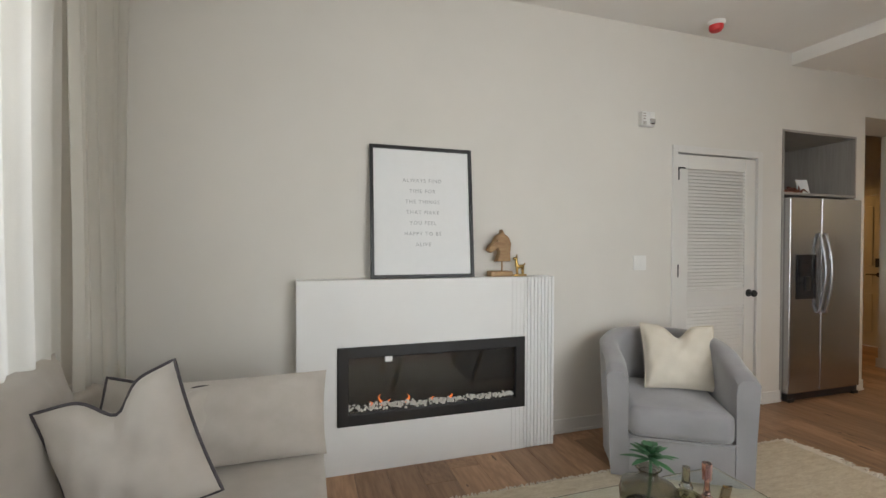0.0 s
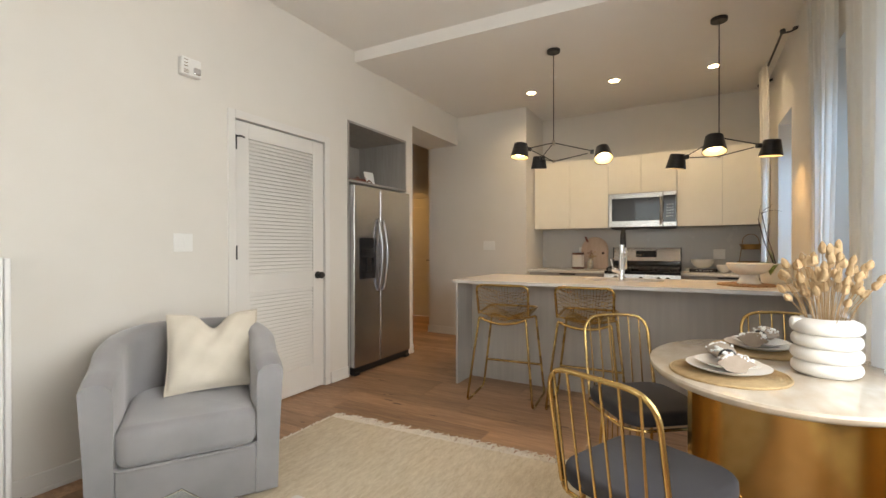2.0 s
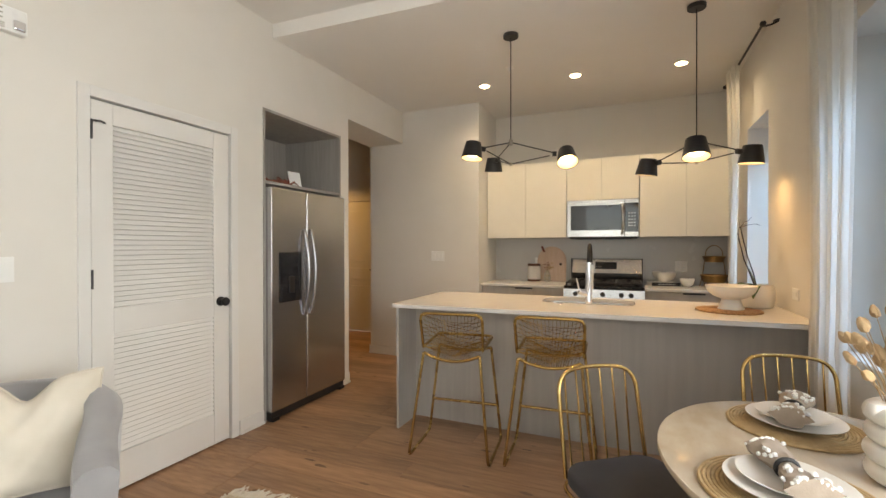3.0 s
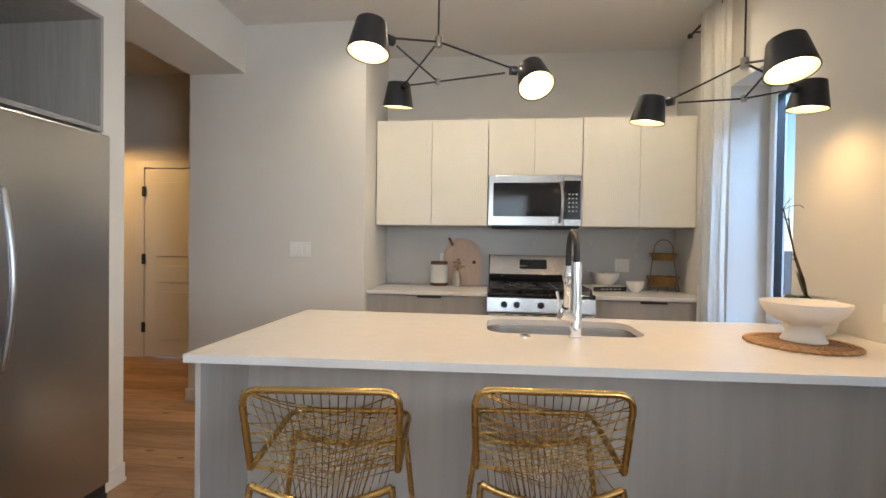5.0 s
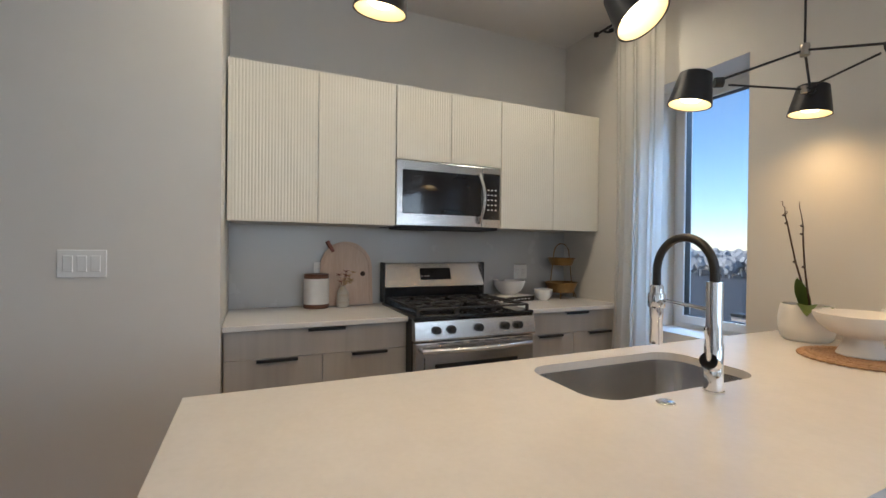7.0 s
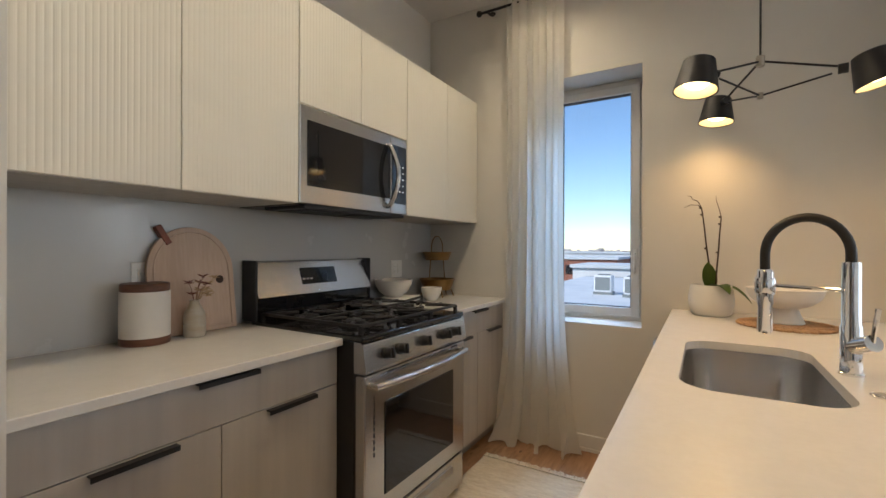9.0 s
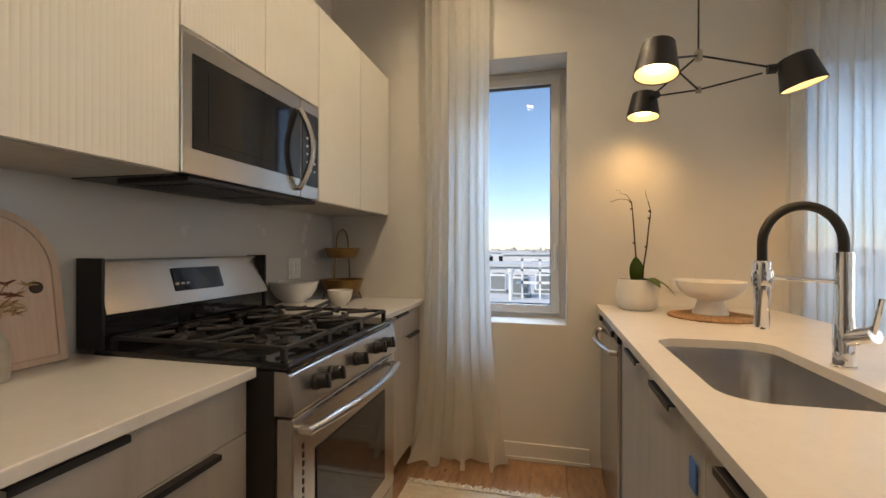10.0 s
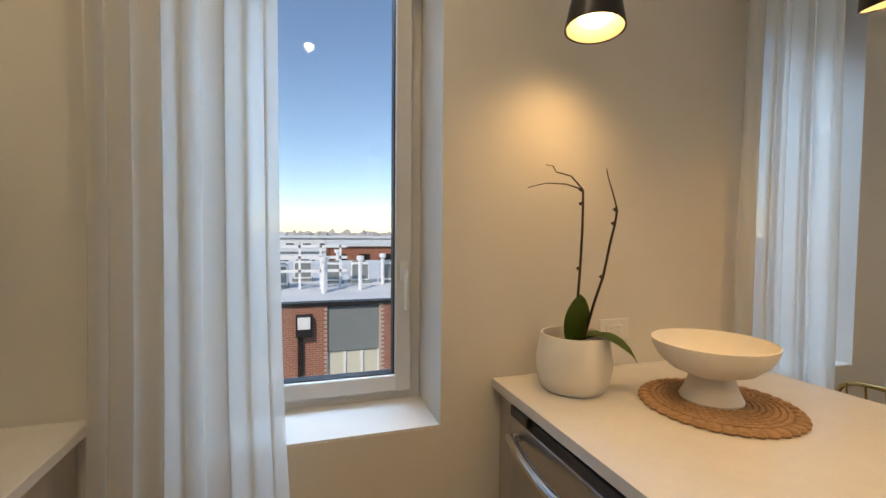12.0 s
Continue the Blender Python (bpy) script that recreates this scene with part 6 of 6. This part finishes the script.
# ---- on the kitchen counter ----
cn = thing("canister", (7.28, 2.01, 0.915), "white ceramic canister with a dark wood lid and base", "canister")
part("base_ring", lathe([(0, 0), (0.076, 0), (0.078, 0.004), (0.078, 0.026), (0, 0.026)], 40), WALNUT, cn, "dark wood base", smooth=True)
part("body", lathe([(0, 0.026), (0.077, 0.026), (0.077, 0.184), (0, 0.184)], 40), MATTEWHITE, cn, smooth=True)
part("lid", lathe([(0, 0.184), (0.074, 0.184), (0.075, 0.188), (0.075, 0.208), (0.072, 0.212), (0, 0.212)], 40), WALNUT, cn, "dark wood lid", smooth=True)

cb = thing("cutting_board", (7.34, 1.83, 0.917), "arched pale wood cutting board with a leather loop, leaning upright", "cutting board")
cb.matrix_world = pose(7.305, 1.81, 0.917, 0, 7, 0)
outl = [(-0.17, 0.0), (0.17, 0.0)]
for i in range(25):
    q = math.pi * i / 24
    outl.append((0.17 * math.cos(q), 0.245 + 0.175 * math.sin(q)))
bm = prism(outl, 0, 0.018, 0.003)
bm.transform(Matrix(((0, 0, 1, 0), (1, 0, 0, 0), (0, 1, 0, 0), (0, 0, 0, 1))))
part("board", bm, PALEWOOD, cb, smooth=True)
outl2 = [(x_ * 0.87, 0.018 + z_ * 0.91) for x_, z_ in outl]
bm = tube([(-0.001, a, b) for a, b in outl2], 0.003, 6, closed=True)
part("groove", bm, PALEWOOD, cb)
part("leather_loop", box(-0.006, 0.024, -0.012, 0.012, 0.375, 0.455, 0.004), LEATHER, cb, "brown leather loop").matrix_local = pose(0, -0.09, 0.02, -28, 0, 0)
bm = lathe([(0.016, 0), (0.016, 0.003), (0, 0.003)], 16)
bm.transform(pose(-0.001, -0.105, 0.205, 0, -90, 0))
part("hole", bm, TWIG, cb)

bv = thing("bud_vase", (7.255, 1.85, 0.915), "small glazed stoneware bud vase with dried flowers", "vase")
part("body", lathe([(0, 0), (0.036, 0), (0.038, 0.004), (0.039, 0.05), (0.036, 0.09), (0.02, 0.118), (0.016, 0.128), (0.018, 0.138), (0.014, 0.138), (0.012, 0.12), (0, 0.11)], 32), SAGE, bv, smooth=True)
df = thing("dried_flowers", (7.255, 1.85, 1.045), "brown dried star-shaped flowers in the bud vase", "dried flowers")
rnd = random.Random(41)
for i in range(15):
    a, sp_ = rnd.uniform(0, 6.283), rnd.uniform(0.15, 1)
    tip = Vector((0.06 * sp_ * math.cos(a), 0.075 * sp_ * math.sin(a), rnd.uniform(0.02, 0.10)))
    bm = tube([(0, 0, -0.03), tip * 0.5 + Vector((0, 0, 0.01)), tip], 0.001, 4)
    for j in range(6):
        q = a + j * 1.05
        e = tip + Vector((0.02 * math.cos(q), 0.02 * math.sin(q), rnd.uniform(-0.008, 0.012)))
        tube([tip, tip.lerp(e, 0.5), e], 0.0035, 5, bm=bm, r1=0.0006)
    part("flower", bm, GRASS if i % 3 else LEATHER, df, smooth=True)

b_ = thing("cookbook", (7.2, 0.60, 0.915), "thick book with a black spine lying on the counter", "book")
b_.matrix_world = pose(7.215, 0.62, 0.915, 0, 0, 14)
part("pages", box(-0.10, 0.09, -0.135, 0.135, 0.004, 0.032), PAPER, b_)
part("cover", box(-0.105, 0.098, -0.14, 0.14, 0.032, 0.037, 0.001), MATTEWHITE, b_)
part("back_cover", box(-0.105, 0.098, -0.14, 0.14, 0.0, 0.004, 0.001), MATTEWHITE, b_)
part("spine", box(-0.112, -0.104, -0.141, 0.141, 0.0, 0.0372, 0.002), BLACK, b_, "black spine")
for j in range(5):
    part("title_bar", box(-0.1125, -0.1118, -0.09 + j * 0.036, -0.065 + j * 0.036, 0.016, 0.021), BEAD, b_)


def round_bowl(name, at, r, h, label):
    o = thing(name, at, label, "bowl")
    part("shell", lathe([(0, 0), (r * 0.45, 0), (r * 0.48, 0.006), (r * 0.75, h * 0.28), (r * 0.95, h * 0.65), (r, h), (r * 0.965, h), (r * 0.90, h * 0.65), (r * 0.68, h * 0.3), (0, h * 0.1)], 44), CERAMIC, o, smooth=True)
    return o


rb = round_bowl("mixing_bowl", (7.265, 0.60, 0.953), 0.118, 0.105, "large cream ceramic mixing bowl on a book")
part("rim_band", tube([(0.1175 * math.cos(q), 0.1175 * math.sin(q), 0.097) for q in [2 * math.pi * j / 40 for j in range(40)]], 0.004, 6, closed=True), CERAMIC, rb, smooth=True)
round_bowl("small_bowl", (7.11, 0.40, 0.915), 0.068, 0.085, "small white ceramic bowl on the counter")

bs = thing("tiered_basket", (7.225, 0.145, 0.915), "two-tier amber wire basket stand with an arched handle", "basket")
for z0, r, h in ((0.045, 0.125, 0.075), (0.255, 0.104, 0.055)):
    bm = lathe([(0, z0), (r * 0.78, z0), (r, z0 + h), (r * 0.985, z0 + h), (r * 0.765, z0 + 0.003), (0, z0 + 0.003)], 40)
    part("basket", bm, AMBER, bs, "amber mesh basket", smooth=True)
    part("rim", tube([(r * math.cos(q), r * math.sin(q), z0 + h) for q in [2 * math.pi * j / 40 for j in range(40)]], 0.004, 6, closed=True), AMBER, bs, smooth=True)
arch = [(0.0, -0.13, 0.0), (0.0, -0.105, 0.10)]
for i in range(13):
    q = math.pi * i / 12
    arch.append((0.0, -0.075 * math.cos(q), 0.34 + 0.085 * math.sin(q)))
arch += [(0.0, 0.105, 0.10), (0.0, 0.13, 0.0)]
part("handle", tube(arch, 0.004, 8), AMBER, bs, smooth=True)
for a in (40, 140):
    q = radians(a)
    part("foot", tube([(0.1 * math.cos(q), 0.1 * math.sin(q), 0.05), (0.12 * math.cos(q), 0.12 * math.sin(q), 0.0)], 0.004, 6), AMBER, bs)
    part("foot", tube([(0.1 * math.cos(q), -0.1 * math.sin(q), 0.05), (0.12 * math.cos(q), -0.12 * math.sin(q), 0.0)], 0.004, 6), AMBER, bs)

kr = thing("kitchen_rug", label="ivory woven runner with a knotted fringe between the counters", category="rug")
bm = bmesh.new()
rnd = random.Random(8)
nx, ny = 30, 60
g = [[bm.verts.new((5.90 + 0.82 * i / nx, 0.42 + 1.9 * j / ny, 0.008 + 0.0025 * (i % 2) + rnd.uniform(0, 0.002))) for i in range(nx + 1)] for j in range(ny + 1)]
for j in range(ny):
    for i in range(nx):
        bm.faces.new((g[j][i], g[j][i + 1], g[j + 1][i + 1], g[j + 1][i]))
ex = bmesh.ops.extrude_edge_only(bm, edges=[e for e in bm.edges if len(e.link_faces) == 1])["geom"]
for v in ex:
    if isinstance(v, bmesh.types.BMVert):
        v.co.z = 0.001
part("rug_field", bm, RUG, kr, smooth=True)
part("fringe", fringe((5.90, 0.42, 0), (6.72, 0.42, 0), 150, (0, -1, 0), 12, 0.06), CREAM, kr, "knotted ivory fringe", smooth=True)

tg = thing("blue_tag", (5.722, 1.62, 0.78), "small blue plastic tag hanging on a cabinet door", "tag")
part("tag", box(0, 0.004, -0.02, 0.02, -0.03, 0.03, 0.001), SKYBLUE, tg)

# ---- outdoors ----
ASPH = mat("asphalt", (0.06, 0.06, 0.062), (0.05, 0.05, 0.05), 0.9, scale=3)
ROOFM = mat("roof_membrane", (0.66, 0.69, 0.72), (0.54, 0.58, 0.62), 0.6, scale=0.6)
WHITEM = mat("white_metal", (0.76, 0.77, 0.78), (0.68, 0.69, 0.70), 0.5, scale=4)
BRICKM = mat("red_brick", (0.36, 0.145, 0.09), (0.28, 0.11, 0.07), 0.85, scale=3, bump=0.2, vary=0.12)
MORTAR = mat("mortar", (0.48, 0.40, 0.34), (0.42, 0.35, 0.30), 0.95, scale=6)
BLIND = mat("window_blind", (0.62, 0.60, 0.50), (0.56, 0.54, 0.45), 0.5, scale=1.5)
GREYP = mat("grey_cladding", (0.20, 0.22, 0.22), (0.18, 0.20, 0.20), 0.6, scale=2)
TREEM = mat("bare_wood", (0.13, 0.095, 0.07), (0.10, 0.07, 0.05), 0.95, scale=2)
# woods on the horizon: distance haze is mixed into this pale colour
FOLI_HAZED = mat("far_foliage_hazed", (0.46, 0.44, 0.42), (0.36, 0.34, 0.32), 0.95, scale=0.8)
GZ = -9.0
tagged(part("ground", box(-1500, 1500, -2500, 1500, GZ - 0.5, GZ), ASPH), kind="structure")

bd = thing("brick_building", (5, -14, GZ), "red brick building with a flat grey roof across the way", "building")
FB, RT = -14.0, -1.18


def wall_face(name, x0, x1, y, z0, z1, material, d=0.3):
    o = part(name, box(x0, x1, y - d, y, z0, z1), material, bd)
    o.matrix_parent_inverse = bd.matrix_world.inverted()
    return o


PIERS = ((-14.0, -10.4), (-8.0, -4.4), (-1.6, 0.05), (2.1, 3.75), (5.52, 7.2), (9.0, 10.7), (12.4, 15.0))
for a, b in PIERS:
    wall_face("brick_pier", a, b, FB, GZ, RT, MORTAR)
ends = [(PIERS[i][1], PIERS[i + 1][0]) for i in range(len(PIERS) - 1)]
for a, b in ends:
    wall_face("cladding_panel", a, b, FB - 0.08, RT - 1.60, RT - 0.06, GREYP)
    wall_face("cladding_panel", a, b, FB - 0.08, GZ, RT - 3.4, GREYP)
    wn_ = wall_face("window_band", a, b, FB - 0.14, RT - 3.4, RT - 1.62, BLIND, 0.1)
    for i in range(4):
        x = a + (b - a) * i / 3
        f = part("mullion", box(x - 0.04, x + 0.04, FB - 0.13, FB - 0.08, RT - 3.4, RT - 1.62), WHITEM, wn_)
wall_face("coping", -14.0, 15.0, FB + 0.06, RT, RT + 0.12, BLACK, 0.45)
roof = part("roof", box(-14, 15, -38, FB - 0.3, RT - 0.3, RT - 0.05), ROOFM, bd)
roof.matrix_parent_inverse = bd.matrix_world.inverted()
lb = thing("facade_lamp", (6.28, FB, -1.55), "black and white wall lamp on the brick pier", "wall lamp")
part("box", box(-0.26, 0.26, 0.0, 0.25, -0.62, 0.12, 0.02), BLACK, lb)
part("lens", box(-0.2, 0.2, 0.25, 0.27, -0.35, 0.05), WHITEM, lb)
part("pipe", box(0.02, 0.2, 0.0, 0.1, -3.5, -0.62), BLACK, lb)


def ac_unit(x, y, z, k=1.0):
    u = thing("rooftop_unit", (x, y, z), "grey rooftop air conditioning unit", "air conditioner", "rooftop units")
    part("case", box(-0.45 * k, 0.45 * k, -0.45 * k, 0.45 * k, 0.15, 1.05 * k, 0.04), WHITEM, u)
    part("grille", box(-0.38 * k, 0.38 * k, 0.452 * k, 0.47 * k, 0.25, 0.95 * k), GREYP, u)
    part("fan_guard", lathe([(0.34 * k, 1.05 * k), (0.34 * k, 1.1 * k), (0.1, 1.12 * k), (0, 1.12 * k)], 20), GREYP, u)
    part("skid", box(-0.5 * k, 0.5 * k, -0.4 * k, 0.4 * k, 0.0, 0.15), GREYP, u)
    return u


rnd = random.Random(77)
u0 = ac_unit(4.9, -21.0, RT - 0.05)
for x in (6.2, 7.5, 8.9, 3.6, 2.2, 0.5, -1.2, -3.5, -5.5, 10.5):
    copy_thing(u0, pose(x + rnd.uniform(-0.2, 0.2), -21.5 + rnd.uniform(-2.5, 2.5), RT - 0.05))
vs0 = thing("vent_stack", (5.5, -17.5, RT - 0.05), "white rooftop vent stack", "vent", "rooftop vents")
part("pipe", lathe([(0.09, 0), (0.09, 1.3), (0.16, 1.32), (0.16, 1.5), (0, 1.5)], 14), WHITEM, vs0)
for x, y in ((3.9, -18.2), (2.6, -20), (5.4, -18), (7.8, -18.4), (1.4, -18.7), (4.4, -25), (-3, -22)):
    copy_thing(vs0, pose(x, y, RT - 0.05))
ra = thing("roof_railing", (6.0, -19.0, RT - 0.05), "white steel frame standing on the roof", "railing")
for x in (-1.3, -0.45, 0.45, 1.3):
    part("post", box(x - 0.05, x + 0.05, -0.05, 0.05, 0, 1.95), WHITEM, ra)
for z in (0.8, 1.4, 1.9):
    part("beam", box(-1.6, 1.6, -0.05, 0.05, z - 0.06, z + 0.06), WHITEM, ra)

for i, (x, y, w, d, h, m) in enumerate(((-6, -62, 18, 12, 0.4, "b"), (12, -58, 16, 10, -0.1, "w"), (-26, -75, 22, 14, 0.9, "w"), (30, -80, 24, 14, 0.5, "b"), (2, -90, 26, 12, 1.0, "w"), (-12, -120, 30, 16, 0.6, "b"), (28, -125, 34, 18, 1.1, "w"), (-50, -100, 26, 16, 0.2, "b"))):
    ho = thing("flat_roofed_building", (x, y, GZ), "distant low flat-roofed building", "building", "distant buildings")
    part("wall", box(-w / 2, w / 2, -d / 2, d / 2, 0, h - GZ - 1), BRICKM if m == "b" else WHITEM, ho)
    part("roof", box(-w / 2 - 0.3, w / 2 + 0.3, -d / 2 - 0.3, d / 2 + 0.3, h - GZ - 1, h - GZ - 0.6), ROOFM, ho)
    for k in range(int(w / 3)):
        part("window", box(-w / 2 + 1 + 3 * k, -w / 2 + 2.4 + 3 * k, d / 2, d / 2 + 0.06, h - GZ - 3.6, h - GZ - 2.0), DARKGLASS, ho)

# far woods
bm = bmesh.new()
rnd = random.Random(55)
for i in range(900):
    x, y = rnd.uniform(-190, 200), rnd.uniform(-260, -150)
    h = rnd.uniform(7.0, 10.5)
    own = bmesh.new()
    bmesh.ops.create_icosphere(own, subdivisions=2, radius=rnd.uniform(1.4, 3.0))
    for v in own.verts:
        v.co = v.co * rnd.uniform(0.6, 1.3)
        v.co.z *= 1.2
    merge(bm, own, Matrix.Translation((x, y, GZ + h - 3.0)))
    tube([(x, y, GZ), (x, y, GZ + h - 2)], 0.25, 5, bm=bm)
stuff(part("far_woods", bm, FOLI_HAZED), "bare brown winter woods on the horizon, coloured pale for haze", "trees")

# bricks of the pier beside the lamp, and of its neighbours
brick = box(-0.098, 0.098, -0.02, 0.012, -0.029, 0.029)
bp = [o for o in bd.children if o.name.startswith("brick_pier")]
me0 = None
near, rest = [], []
for a, b in PIERS[2:6]:
    rows = int(2.7 / 0.075)
    for r in range(rows):
        z = RT - 0.045 - 0.075 * r
        off = 0.106 if r % 2 else 0.0
        n = int((b - a - off) / 0.212)
        for i in range(n):
            x = a + 0.106 + off + 0.212 * i
            if x > b - 0.1:
                continue
            (near if a > 5 and a < 6 and r < 36 and len(near) < 290 else rest).append((x, z))
host = [o for o in bp if abs(o.bound_box[0][0] - PIERS[4][0]) < 0.01]
host = host[0] if host else bp[0]
me = bpy.data.meshes.new("brick")
brick.to_mesh(me)
me.materials.append(BRICKM)
for x, z in near:
    o = new("brick", me)
    o.parent = host
    o.matrix_parent_inverse = Matrix.Identity(4)
    o.location = (x, FB, z)
bm = bmesh.new()
for x, z in rest:
    own = bmesh.new()
    own.from_mesh(me)
    bmesh.ops.translate(own, vec=(x, FB, z), verts=own.verts)
    mm = bpy.data.meshes.new("t")
    own.to_mesh(mm)
    own.free()
    bm.from_mesh(mm)
    bpy.data.meshes.remove(mm)
brick.free()
rb_ = part("brickwork", bm, BRICKM, bd)
rb_.matrix_parent_inverse = bd.matrix_world.inverted()
rb_["kind"] = "stuff"

# ---- oak floor, plank by plank ----
fl = thing("floor", label="wide oak plank floor with knots", category="floor", kind="structure")
PWD = 0.19
rnd = random.Random(101)
lens_ = [1.2, 1.55, 1.9]
plank_me = []
for L in lens_:
    bm = box(0, PWD - 0.0015, 0, L - 0.0015, -0.012, 0.0, 0.0012, 1)
    me = bpy.data.meshes.new("plank")
    bm.to_mesh(me)
    bm.free()
    me.materials.append(OAK)
    plank_me.append(me)
knots = []
for r in range(int((8.0 - LW) / PWD) + 1):
    x = LW + r * PWD
    if x < 3.25:
        spans = [(0.0, FW)]
    elif x < 5.45:
        spans = [(0.0, 4.1)]
    elif x < SW:
        spans = [(0.0, 7.0)]
    else:
        spans = ([(0.0, 2.6)] if x < KB else []) + [(3.8, 7.0)]
    for y0, y1 in spans:
        y = y0 - rnd.uniform(0, 1.2)
        while y < y1:
            k = rnd.randrange(3)
            lo, hi = max(y, y0), min(y + lens_[k], y1)
            if hi - lo > 0.03:
                o = new("plank", plank_me[k])
                o.parent = fl
                o.location = (x, lo, rnd.uniform(-0.0006, 0.0))
                o.scale.y = (hi - lo) / lens_[k]
            for q in range(rnd.randrange(0, 4)):
                knots.append((x + rnd.uniform(0.03, PWD - 0.03), y + rnd.uniform(0.1, lens_[k] - 0.1), rnd.uniform(0.006, 0.02)))
            y += lens_[k]
bm = bmesh.new()
for x, y, r in knots:
    if not (LW + 0.1 < x < (KB - 0.1 if y < 2.5 else 6.6) and 0.05 < y < (FW - 0.05 if x < 5.6 else 6.9)):
        continue
    st_ = rnd.uniform(1.6, 3.6)
    vs = []
    for j in range(12):
        q = 6.283 * j / 12
        rr = r * rnd.uniform(0.7, 1.2)
        vs.append(bm.verts.new((x + rr * 0.8 * math.cos(q), y + rr * st_ * math.sin(q), 0.0007)))
    bm.faces.new(vs)
kn = part("knot_marks", bm, KNOT, fl)
kn["kind"] = "stuff"
